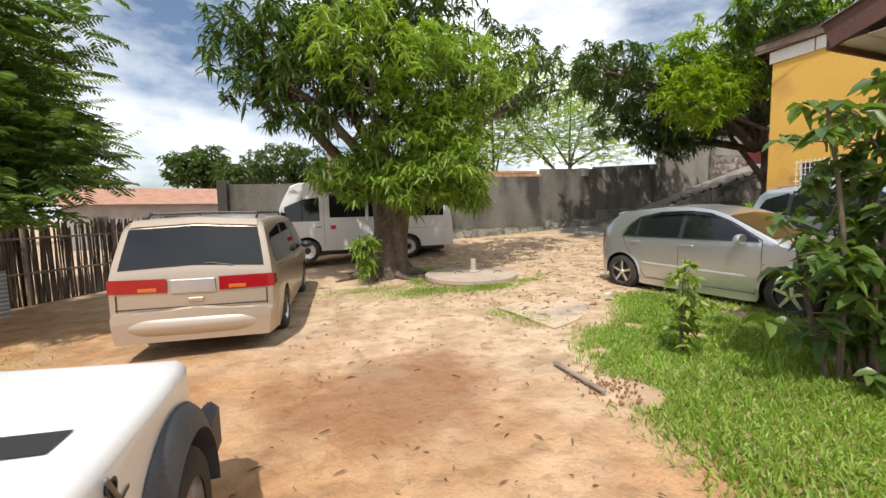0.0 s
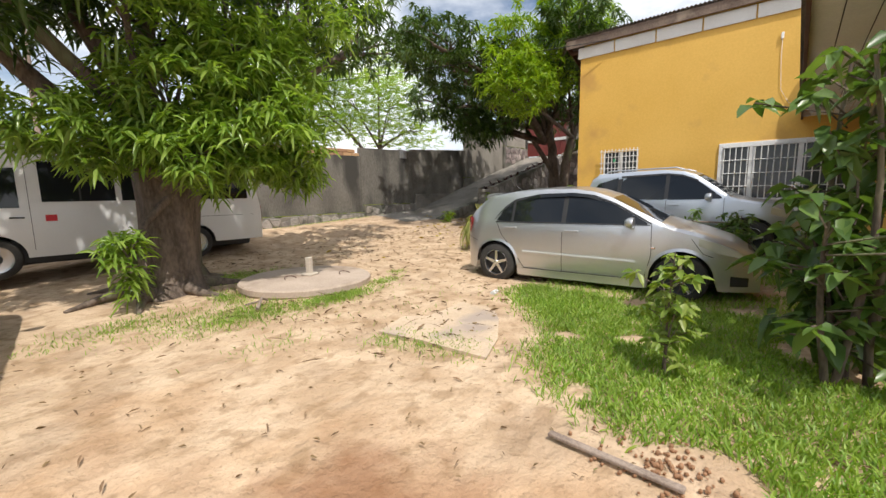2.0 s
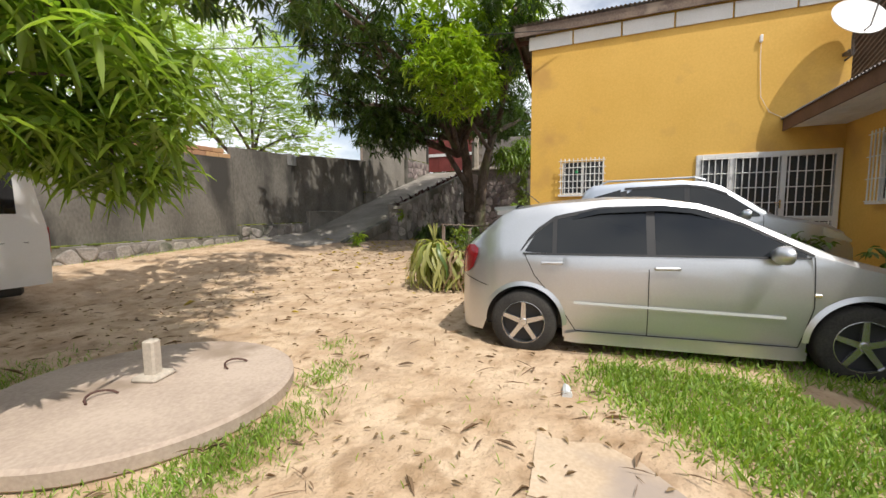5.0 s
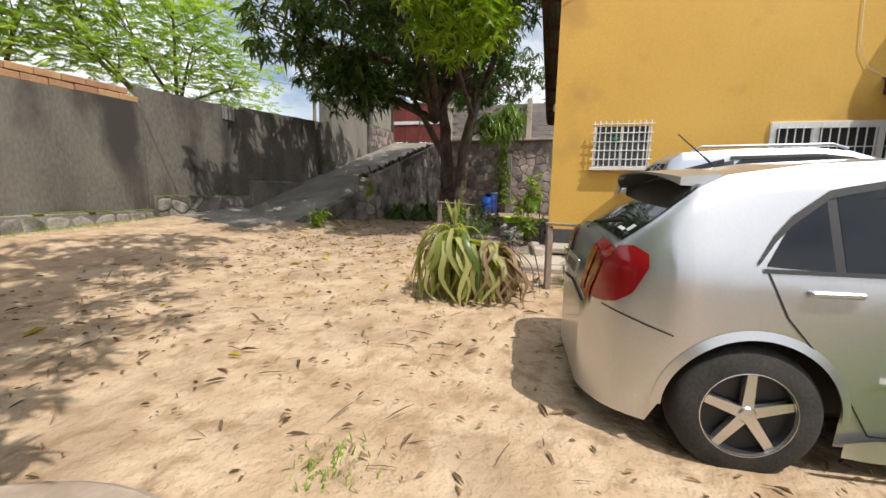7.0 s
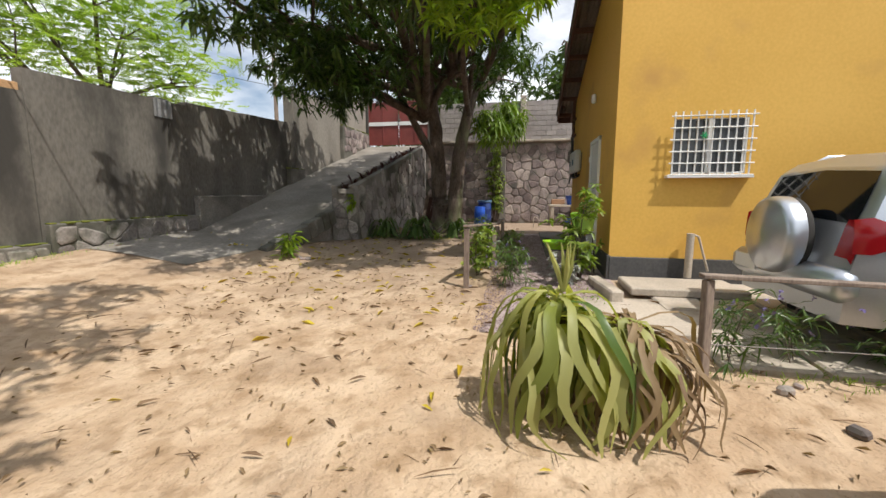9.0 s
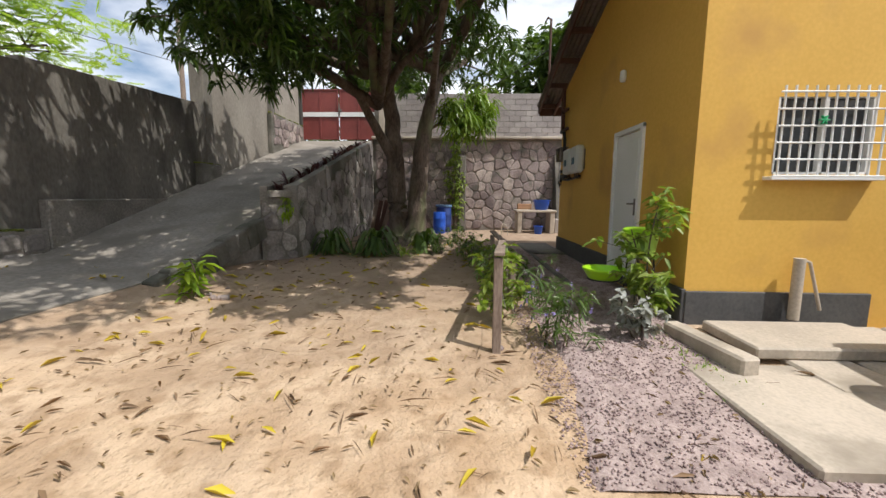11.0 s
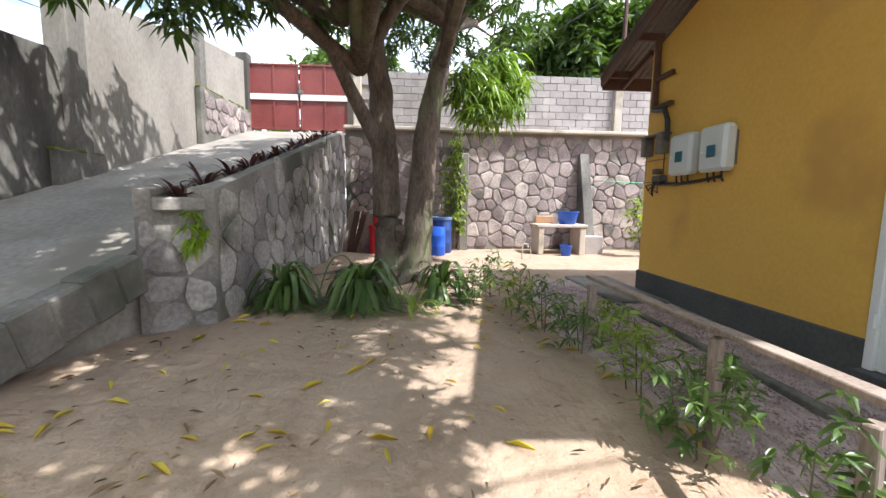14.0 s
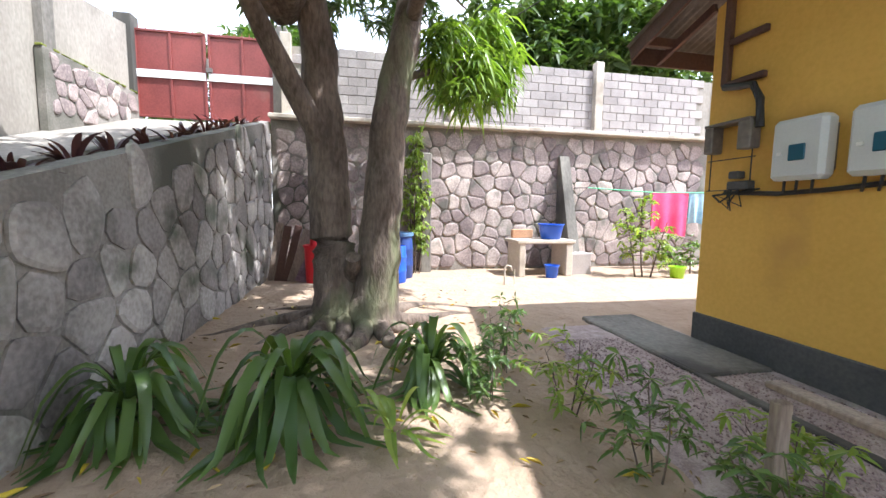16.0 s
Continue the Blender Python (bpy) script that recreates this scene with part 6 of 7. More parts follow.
# ---- shrubs and plants ----
def shrub(name, label, at, stems, mat, leaf, width, per=9, seed=1, droop=0.35, category="shrub", group="", stem_r=0.012):
    """Woody stems with leaf whorls: stems are (dx, dy, height, spread, whorls)."""
    t = thing(name, label, category, at, group=group)
    rng = np.random.default_rng(seed)
    g, C = Geo(), []
    for k, (dx, dy, h, sp, n) in enumerate(stems):
        e = (dx + rng.uniform(-sp, sp) * 0.4, dy + rng.uniform(-sp, sp) * 0.4, h)
        limb(g, (dx * 0.4, dy * 0.4, -0.03), e, stem_r, stem_r * 0.4, 0.15, 6, seed + k)
        for j in range(n):
            f = rng.uniform(0.22, 1.05)
            C.append((dx * 0.4 + (e[0] - dx * 0.4) * f + rng.normal(0, sp * 0.42), dy * 0.4 + (e[1] - dy * 0.4) * f + rng.normal(0, sp * 0.42), h * f + rng.normal(0, 0.05)))
            g.tube([(dx * 0.4 + (e[0] - dx * 0.4) * f, dy * 0.4 + (e[1] - dy * 0.4) * f, h * f * 0.92), C[-1]], stem_r * 0.25, 4)
    part("stem", g, M_BARK, t, "", 60)
    C = np.array(C)
    base = np.repeat(C, per, 0) + rng.normal(0, leaf * 0.12, (len(C) * per, 3))
    way = rng.normal(0, 1, base.shape) * arr(1, 1, 0.45)
    part("leaves", leaves("leaves", base, way, leaf * rng.uniform(0.6, 1.15, len(base)), width, mat, droop, 0.2, rng), mat, t)
    return t


shrub("tall_shrub", "tall broad-leaved green shrub on the lawn by the house", (4.6, 1.95, -0.08), [(0, 0, 2.65, 0.45, 30), (0.5, -0.3, 2.8, 0.45, 30), (-0.45, 0.2, 2.35, 0.42, 26), (-0.6, 0.3, 1.3, 0.4, 18), (0.35, 0.1, 2.5, 0.45, 26), (0.25, 0.2, 1.2, 0.4, 20), (-0.1, -0.3, 2.0, 0.42, 20), (0.7, 0.0, 1.6, 0.42, 22), (0.1, 0.0, 0.8, 0.45, 24)], M_BUSH, 0.19, 0.55, 7, 2, 0.45, stem_r=0.03)
shrub("young_shrub", "young pale-leaved bush on the lawn", (3.85, 3.08, -0.09), [(0, 0, 1.05, 0.22, 20), (0.12, 0.05, 0.75, 0.22, 14), (-0.12, -0.03, 0.6, 0.22, 14)], M_YOUNG, 0.11, 0.5, 7, 3)
for k, (x, y) in enumerate([(8.2, 2.2), (8.6, 3.0), (8.5, 1.9), (8.75, 3.7)]):
    shrub("hedge_plant", "green leafy plant beside the parked cars", (x, y, gzf(x, y)), [(0, 0, 0.95, 0.3, 22), (0.2, 0.2, 0.8, 0.3, 18), (-0.2, 0, 0.7, 0.3, 16)], M_BUSH, 0.13, 0.4, 8, 20 + k, group="plants beside the cars")
shrub("croton_shrub", "variegated yellow-green shrub at the house corner", (11.95, 7.72, 0.27), [(0, 0, 1.25, 0.25, 26), (0.15, 0.1, 0.95, 0.25, 20), (-0.15, 0.05, 0.6, 0.2, 16)], M_YOUNG, 0.13, 0.45, 8, 6)
shrub("dusty_shrub", "small whitish dusty-leaved plant by the gravel", (11.55, 7.95, 0.24), [(0, 0, 0.4, 0.22, 18), (0.1, 0.12, 0.35, 0.22, 14)], leafy("dusty_leaves", (0.30, 0.31, 0.28), (0.52, 0.53, 0.50), 0.8, 0.1), 0.09, 0.6, 7, 7)
shrub("garden_bush", "light green bush by the clothes line", (21.3, 4.9, 0.31), [(0, 0, 1.7, 0.35, 34), (0.2, 0.3, 1.4, 0.35, 26), (-0.1, -0.4, 1.2, 0.35, 26)], M_YOUNG, 0.13, 0.4, 8, 8, stem_r=0.02)
shrub("garden_bush", "dense green bush below the washing", (21.6, 3.4, 0.31), [(0, 0, 0.8, 0.4, 30), (0, 0.6, 0.7, 0.4, 26), (0, -0.7, 0.7, 0.4, 26)], M_BUSH, 0.12, 0.4, 8, 9, stem_r=0.02)
shrub("rail_bush", "yellow-green bush leaning on the wooden rail", (12.0, 9.25, 0.27), [(0, 0, 0.75, 0.25, 22), (0.3, 0.05, 0.65, 0.22, 18), (-0.15, 0.05, 0.5, 0.2, 12)], M_YOUNG, 0.12, 0.45, 8, 10)
for k, (x, y, h) in enumerate([(12.6, 9.2, 0.6), (13.3, 9.2, 0.55), (14.0, 9.15, 0.55), (14.8, 9.25, 0.5), (15.4, 9.4, 0.5), (16.1, 9.5, 0.55), (16.9, 9.7, 0.6), (13.7, 8.8, 0.45), (15.1, 8.8, 0.4), (16.4, 10.0, 0.5)]):
    shrub("garden_plant", "thin-stemmed garden plant along the gravel path", (x, y, gzf(x, y)), [(0, 0, h, 0.22, 12), (0.15, 0.1, h * 0.8, 0.22, 10), (-0.15, 0, h * 0.9, 0.2, 10)], (M_STRAP, M_BUSH, M_YOUNG)[k % 3], 0.10, 0.28, 7, 60 + k, group="plants along the path", stem_r=0.006)
for k, (x, y) in enumerate([(11.55, 8.85), (11.3, 8.75), (12.2, 8.75), (9.35, 6.9), (9.4, 6.4), (9.3, 5.8), (9.35, 5.2)]):
    t = shrub("flowering_plant", "violet-flowered garden plant beside the wooden rail", (x, y, gzf(x, y)), [(0, 0, 0.55, 0.25, 16), (0.15, -0.1, 0.45, 0.25, 12)], M_STRAP, 0.14, 0.14, 7, 80 + k, group="flowering plants", stem_r=0.006)
    rg = np.random.default_rng(k)
    c = rg.uniform((-0.3, -0.3, 0.25), (0.3, 0.3, 0.6), (6, 3))
    part("flowers", leaves("flowers", np.repeat(c, 5, 0), rg.normal(0, 1, (30, 3)), 0.03, 0.7, M_FLOWER, 0.1, 0.2, rg), M_FLOWER, t)["kind"] = "stuff"
shrub("ivy", "green climbing vine hanging on the stone wall", (22.45, 9.75, 0.30), [(0, 0, 2.9, 0.2, 60), (0.1, 0.25, 2.5, 0.2, 44), (0, -0.2, 2.0, 0.18, 34), (0.1, 0.1, 3.0, 0.25, 40)], M_YOUNG, 0.12, 0.45, 7, 14, 0.7, "vine", stem_r=0.015)
shrub("ramp_plant", "small bright green broad-leaved plant at the ramp foot", (12.55, 12.85, 0.27), [(0, 0, 0.5, 0.2, 12)], M_MANGOLIGHT, 0.22, 0.32, 7, 15, stem_r=0.02)


def strap_plant(name, label, at, n, length, mats, seed, droop, group="", width=0.085, up=1.0, category="plant"):
    """A tuft of long arching strap leaves."""
    t = thing(name, label, category, at, group=group)
    rng = random.Random(seed)
    for m, share in mats:
        g = Geo()
        for i in range(int(n * share)):
            a, L = rng.uniform(0, 2 * math.pi), length * rng.uniform(0.65, 1.1)
            w, e = L * width * rng.uniform(0.8, 1.2), rng.uniform(0.35, 1.0) * up
            h0 = rng.uniform(0, 0.25) * length * up
            tw = rng.uniform(-0.4, 0.4)
            rows = []
            for k in range(9):
                s = k / 8
                r = 0.04 + L * (s * 0.55 + 0.12 * s * s) * rng.uniform(0.97, 1.03) * (1.25 - 0.5 * e)
                z = h0 + L * (e * 1.15 * s - droop * s * s)
                z = max(z, 0.012 + 0.01 * (i % 5))
                q = w * math.sin(math.pi * min(1, 0.12 + s * 0.86)) ** 0.7
                b = a + tw * s * s
                c = (r * math.cos(b), r * math.sin(b), z)
                rows += [(c[0] - q * math.sin(b) / 2, c[1] + q * math.cos(b) / 2, z + q * 0.16), c, (c[0] + q * math.sin(b) / 2, c[1] - q * math.cos(b) / 2, z + q * 0.16)]
            g.add(rows, [(k * 3 + j, k * 3 + 3 + j, k * 3 + 4 + j, k * 3 + 1 + j) for k in range(8) for j in (0, 1)])
        part("leaves", g, m, t, "" if m is M_STRAP else "wilted or dry leaves", 60)
    return t


# the heap of wilted palm lily leaves
def wilted_heap():
    t = thing("wilted_plant", "heap of wilted yellow-green strap-leaved plant drooping on the sand", "plant", (8.45, 8.2, 0.03))
    rng = random.Random(2)
    for (ox, oy, h, n, m) in ((0, 0.14, 0.84, 84, M_WILT), (0.12, -0.36, 0.64, 90, M_DRY), (0, 0.1, 0.8, 12, M_STRAP), (0.05, -0.24, 0.68, 46, M_WILT)):
        part("stem", Geo().tube([(ox * 0.6, oy * 0.6, -0.03), (ox, oy, h * 0.85)], [0.035, 0.02], 8), M_BARK, t)
        g = Geo()
        for i in range(n):
            a, L = rng.uniform(0, 2 * math.pi), rng.uniform(0.65, 1.05)
            z0 = h * rng.uniform(0.6, 1.0)
            w = rng.uniform(0.04, 0.085) * (0.7 if m is M_DRY else 1)
            R = rng.uniform(0.10, 0.48) * (1.15 if m is M_DRY else 1)
            sag = rng.uniform(0.95, 1.7)
            kink = rng.uniform(-0.7, 0.7)
            rows = []
            for k in range(11):
                s = k / 10
                r = 0.03 + R * (1 - (1 - s) ** 3.4)
                z = z0 + 0.12 * math.sin(min(1, s * 3) * math.pi * 0.6) - (z0 + 0.1) * s ** sag
                if z < 0.02:
                    r += (0.02 - z) * 1.3
                    z = 0.018 + 0.004 * (i % 6)
                q = w * math.sin(math.pi * min(1, 0.1 + s * 0.88)) ** 0.6
                b = a + kink * s * s + 0.10 * math.sin(s * 9 + i)
                x, y = ox + r * math.cos(b), oy + r * math.sin(b)
                rows += [(x - q * math.sin(b) / 2, y + q * math.cos(b) / 2, z + q * 0.2), (x, y, z), (x + q * math.sin(b) / 2, y - q * math.cos(b) / 2, z + q * 0.2)]
            g.add(rows, [(k * 3 + j, k * 3 + 3 + j, k * 3 + 4 + j, k * 3 + 1 + j) for k in range(10) for j in (0, 1)])
        part("leaves", g, m, t, "dry brown leaves" if m is M_DRY else "", 60)
    g = Geo()
    for i in range(8):
        g.tube([(0, 0.1, 0.85), (0.03 * math.cos(i), 0.1 + 0.05 * math.sin(i * 2), 1.0), (0.06 * math.cos(i), 0.12 + 0.1 * math.sin(i * 2), 1.16)], [0.015, 0.018, 0.003], 5)
    part("shoot", g, M_WILT, t)


wilted_heap()
for k, (x, y, n, L) in enumerate([(16.4, 12.4, 62, 1.05), (16.35, 11.4, 72, 1.15), (16.75, 10.4, 54, 0.95)]):
    strap_plant("strap_leaved_plant", "dark green plant with long arching strap leaves", (x, y, gzf(x, y)), n, L, [(M_STRAP, 1.0)], 30 + k, 1.4, "strap-leaved plants at the tree foot", 0.07, 1.15)
strap_plant("cut_plant", "pale cut strap-leaved plant lying on the earth", (16.0, 10.75, 0.31), 16, 0.5, [(M_YOUNG, 1.0)], 41, 0.75)
for k in range(13):
    x = 15.55 + k * 0.56
    strap_plant("purple_bromeliad", "dark purple rosette plant on the wall top", (x, RY + 0.29 + 0.03 * math.sin(k * 2), rettop(x) - 0.13), 20, 0.36, [(M_PURPLE, 1.0)], 50 + k, 0.35, "purple plants on the wall top", 0.14, 0.9)
strap_plant("wall_plant", "small dark plant rooted in the wall face", (20.3, 12.77, 2.2), 12, 0.2, [(M_PURPLE, 1.0)], 70, 0.9)
shrub("wall_fern", "green fern growing from the wall end", (15.45, 12.98, 1.15), [(0, -0.05, 0.3, 0.15, 12), (0.05, -0.05, 0.1, 0.15, 12)], M_MANGOLIGHT, 0.1, 0.3, 8, 72, 0.8, "fern", stem_r=0.004)

# ---- windows, doors and fittings of the house ----
def grille(t, place, w, h, nv, nh, out=0.09):
    """Welded bars in front of an opening; place maps (u, out, z)."""
    for i in range(nv):
        u = w * i / (nv - 1)
        part("bar", Geo().tube([place(u, out, -0.02), place(u, out, h + 0.06)], 0.011, 6), M_WHITE, t)
    for j in range(nh):
        z = h * j / (nh - 1)
        part("bar", Geo().tube([place(-0.05, out + 0.014, z), place(w + 0.05, out + 0.014, z)], 0.009, 6), M_WHITE, t)


def front(u0, z0):
    return lambda u, d, z: (HX - d, u0 - u, z0 + z)


def window_front():
    t = thing("window_1", "small white-barred window in the yellow wall", "window", kind="structure")
    p = front(6.60, 1.76)
    fr = Geo()
    for a, b in (((0.02, -0.03, 0.02), (0.94, -0.03, 0.02)), ((0.02, -0.03, 0.78), (0.94, -0.03, 0.78)), ((0.02, -0.03, 0.0), (0.02, -0.03, 0.8)), ((0.94, -0.03, 0.0), (0.94, -0.03, 0.8)), ((0.48, -0.03, 0), (0.48, -0.03, 0.8))):
        fr.bar(p(*a), p(*b), 0.05, 0.05)
    part("window_frame", fr, M_WHITE, t)
    for u in (0.25, 0.71):
        part("pane", Geo().box(p(u, -0.06, 0.4), (0.008, 0.42, 0.74)), M_PANE, t)
    part("window_sill", Geo().bar(p(-0.06, 0.05, -0.02), p(1.0, 0.05, -0.02), 0.14, 0.035), M_WHITE, t)
    grille(t, p, 0.94, 0.78, 11, 6, 0.10)
    rb = Geo()
    for a in range(6):
        c, s = math.cos(a * 1.05), math.sin(a * 1.05)
        rb.bar(p(0.36, 0.125, 0.52), (HX - 0.125, 6.60 - 0.36 + 0.045 * c, 1.76 + 0.52 + 0.045 * s), 0.03, 0.012)
    part("ribbon", rb, M_GREEN, t, "green ribbon bow tied to the bars")


def window_patio():
    t = thing("door_2", "white-framed glazed patio door with welded bars and curtains", "door", kind="structure")
    p = front(3.83, 0.45)
    fr = Geo()
    for u in (0.03, 0.62, 1.47, 2.30):
        fr.bar(p(u, 0.0, 0.0), p(u, 0.0, 2.07), 0.09, 0.08)
    for z in (0.04, 2.03):
        fr.bar(p(0, 0.003, z), p(2.33, 0.003, z), 0.08, 0.09)
    fr.bar(p(0.62, 0.004, 0.75), p(2.3, 0.004, 0.75), 0.07, 0.1)
    part("window_frame", fr, M_WHITE, t)
    for u0, u1 in ((0.07, 0.58), (0.66, 1.43), (1.51, 2.26)):
        part("pane", Geo().box(p((u0 + u1) / 2, -0.03, 1.04), (0.008, u1 - u0, 2.0)), M_PANE, t)
        cu = Geo()
        cu.grid(lambda u, v, a=u0, b=u1: p(a + (b - a) * u, -0.16 - 0.02 * math.sin(u * 38), 0.02 + 2.0 * v), 40, 1)
        part("curtain", cu, M_CURTAIN, t, "pale hanging curtain", 60)
    for u0, u1 in ((0.1, 0.55), (0.68, 1.38), (1.55, 2.2)):
        n = max(4, int((u1 - u0) / 0.11) + 1)
        q = front(3.83 - u0, 1.22)
        grille(t, q, u1 - u0, 1.2, n, 5, 0.06)
        q = front(3.83 - u0, 0.52)
        if u0 > 0.5:
            grille(t, q, u1 - u0, 0.6, n, 3, 0.06)
    part("door_handle", Geo().bar(p(1.43, 0.07, 0.95), p(1.43, 0.07, 1.12), 0.03, 0.03).bar(p(1.43, 0.09, 1.06), p(1.33, 0.09, 1.06), 0.02, 0.02), M_CHROME, t)


def window_wing():
    t = thing("window_2", "white-barred window in the wing wall", "window", kind="structure")
    p = lambda u, d, z: (10.06 + u, HB + d, 1.5 + z)
    fr = Geo()
    for a, b in (((0, -0.04, 0.02), (0.84, -0.04, 0.02)), ((0, -0.04, 1.08), (0.84, -0.04, 1.08)), ((0.02, -0.04, 0), (0.02, -0.04, 1.1)), ((0.82, -0.04, 0), (0.82, -0.04, 1.1))):
        fr.bar(p(*a), p(*b), 0.05, 0.05)
    part("window_frame", fr, M_WHITE, t)
    part("pane", Geo().box(p(0.42, -0.07, 0.55), (0.8, 0.008, 1.05)), M_PANE, t)
    grille(t, p, 0.84, 1.08, 9, 4, 0.12)
    part("window_sill", Geo().bar(p(-0.04, 0.06, -0.03), p(0.88, 0.06, -0.03), 0.14, 0.035), M_WHITE, t)


def door_side():
    t = thing("door_1", "plain white metal door in the yellow side wall, closed", "door", kind="structure")
    fr = Geo()
    for x in (13.21, 14.07):
        fr.box((x, HY + 0.006, 1.455), (0.07, 0.07, 2.05), bev=0.006)
    fr.box((13.64, HY + 0.006, 2.45), (0.93, 0.068, 0.06), bev=0.006)
    part("door_frame", fr, M_WHITE, t)
    part("door_leaf", Geo().box((13.64, HY - 0.012, 1.42), (0.79, 0.05, 1.97), bev=0.006), M_WHITE, t)
    part("door_panel", Geo().box((13.64, HY + 0.016, 1.42), (0.66, 0.008, 1.8), bev=0.003), M_WHITE, t)
    part("door_handle", Geo().box((13.30, HY + 0.025, 1.42), (0.035, 0.02, 0.22), bev=0.006).tube([(13.30, HY + 0.03, 1.46), (13.30, HY + 0.07, 1.46), (13.41, HY + 0.075, 1.46)], 0.011, 8), M_ZINC, t, "grey metal lever handle")
    for z in (0.75, 2.1):
        part("hinge", Geo().tube([(14.05, HY + 0.05, z), (14.05, HY + 0.05, z + 0.1)], 0.012, 8), M_WHITE, t)
    part("threshold", Geo().box((13.64, HY + 0.04, 0.40), (0.93, 0.16, 0.06), bev=0.01), M_PLINTH, t)


window_front(); window_patio(); window_wing(); door_side()
setting("wall_inner", Geo().box((15.4, 3.0, 2.0), (0.1, 7.6, 3.4)), M_CURTAIN, "plain inner wall of the house", category="wall")


def inverter(x):
    t = thing("inverter_box", "light grey wall-mounted electrical box with teal display", "electric box", (x, HY, 2.0), group="electric boxes")
    part("casing", Geo().box((0, 0.10, 0.25), (0.42, 0.15, 0.50), bev=0.035), M_BOX, t)
    part("display", Geo().box((-0.02, 0.185, 0.22), (0.13, 0.016, 0.13), bev=0.01), M_TEAL, t)
    part("badge", Geo().box((0.12, 0.183, 0.22), (0.04, 0.01, 0.025)), M_WHITE, t)
    part("mounting_rail", Geo().box((0, 0.01, 0.25), (0.36, 0.03, 0.36), bev=0.005), M_ZINC, t)
    for k in (-0.1, 0.02, 0.12):
        part("cable", Geo().tube([(k, 0.1, 0.02), (k + 0.01, 0.09, -0.06), (k + 0.05, 0.04, -0.1)], 0.012, 6), M_BLACK, t)


inverter(16.30); inverter(15.74)
t = thing("meter_frame", "dark open meter frame with wiring on the house wall", "meter box", (16.98, HY, 1.95))
fr = Geo()
for x in (-0.22, 0.22):
    fr.bar((x, 0.07, 0.0), (x, 0.07, 0.62), 0.012, 0.012)
for z in (0.0, 0.3):
    fr.bar((-0.26, 0.07, z), (0.26, 0.07, z), 0.01, 0.01)
part("frame", fr, M_BLACK, t)
part("hood", Geo().box((0, 0.08, 0.64), (0.5, 0.16, 0.03), bev=0.008).box((-0.2, 0.1, 0.5), (0.14, 0.12, 0.26), bev=0.01).box((0.2, 0.08, 0.5), (0.1, 0.14, 0.26), bev=0.01), M_ZINC, t)
part("terminal", Geo().box((-0.12, 0.06, 0.04), (0.22, 0.1, 0.08), bev=0.01).box((-0.08, 0.07, 0.14), (0.1, 0.1, 0.07), bev=0.01), M_PLINTH, t)
cb = Geo()
rng_ = random.Random(6)
for k in range(5):
    cb.tube([(-0.2 + 0.05 * k, 0.08, 0.05), (rng_.uniform(-0.2, 0.1), 0.12, -0.12 - 0.02 * k), (rng_.uniform(-0.1, 0.2), 0.1, -0.05), (-0.32, 0.07, 0.0)], 0.009, 5)
part("wiring", cb, M_BLACK, t)
g = Geo().tube([(17.05, HY + 0.03, 1.93), (16.5, HY + 0.04, 1.9), (16.1, HY + 0.03, 1.92), (15.75, HY + 0.03, 1.95)], 0.022, 6)
single("cable_duct", g, M_BLACK, "black cable bundle along the house wall", "cable")
t = thing("conduit_pipe", "dark brown service pipe bracketed to the wall", "pipe", (17.12, HY + 0.05, 0))
part("pipe", Geo().box((0, 0, 3.45), (0.07, 0.07, 0.95), bev=0.01).box((-0.2, 0, 2.98), (0.42, 0.06, 0.06), bev=0.01), M_BROWN, t)
part("bracket", Geo().box((-0.2, 0, 3.38), (0.4, 0.05, 0.06), bev=0.006), M_BROWN, t)
part("cable", Geo().tube([(-0.02, 0.03, 2.96), (-0.2, 0.05, 2.92), (-0.34, 0.05, 2.9), (-0.42, 0.05, 2.75), (-0.44, 0.05, 2.5)], 0.035, 8), M_BLACK, t)
single("wall_lamp", Geo().lathe([(0.03, 0), (0.045, 0.03), (0.04, 0.14), (0.02, 0.16), (0.001, 0.16)], 12, "z"), M_WHITE, "small white bulkhead lamp on the wall", "lamp", (13.88, HY + 0.05, 3.15), smooth=50)
single("service_mast", Geo().tube([(0, 0, 0), (0, 0, 1.7)], 0.03, 8).tube([(0, 0, 1.7), (0.08, 0.05, 1.78), (0.16, 0.1, 1.7)], 0.02, 6), M_BROWN, "dark service mast above the roof edge", "mast", (17.7, 7.6, roofz(17.7) + 0.15))

t = thing("satellite_dish", "white satellite dish on an arm above the wing roof", "dish", (11.75, 1.55, 4.12))
di = Geo()
prof = [(0.001, 0.10), (0.15, 0.088), (0.3, 0.045), (0.42, 0.0), (0.425, 0.008)]
di.lathe(prof, 36, "x")
ob = part("reflector", di, M_WHITE, t, "", 60)
ob.matrix_basis = pose(-0.1, 0, 0.62, 0, 28, 14)
part("arm", Geo().tube([(0.05, 0, 0), (0.08, 0, 0.3), (0.02, 0, 0.55)], 0.022, 8).tube([(0.0, 0, 0.3), (-0.35, -0.05, 0.35), (-0.55, -0.07, 0.75)], 0.012, 6), M_ZINC, t)
part("feed_horn", Geo().tube([(-0.55, -0.07, 0.72), (-0.5, -0.06, 0.82)], 0.03, 10), M_BLACK, t)
part("wall_bracket", Geo().box((0.2, 0, 0.1), (0.24, 0.1, 0.06), bev=0.01).tube([(0.05, 0, 0.02), (0.3, 0, 0.0)], 0.02, 8), M_ZINC, t)
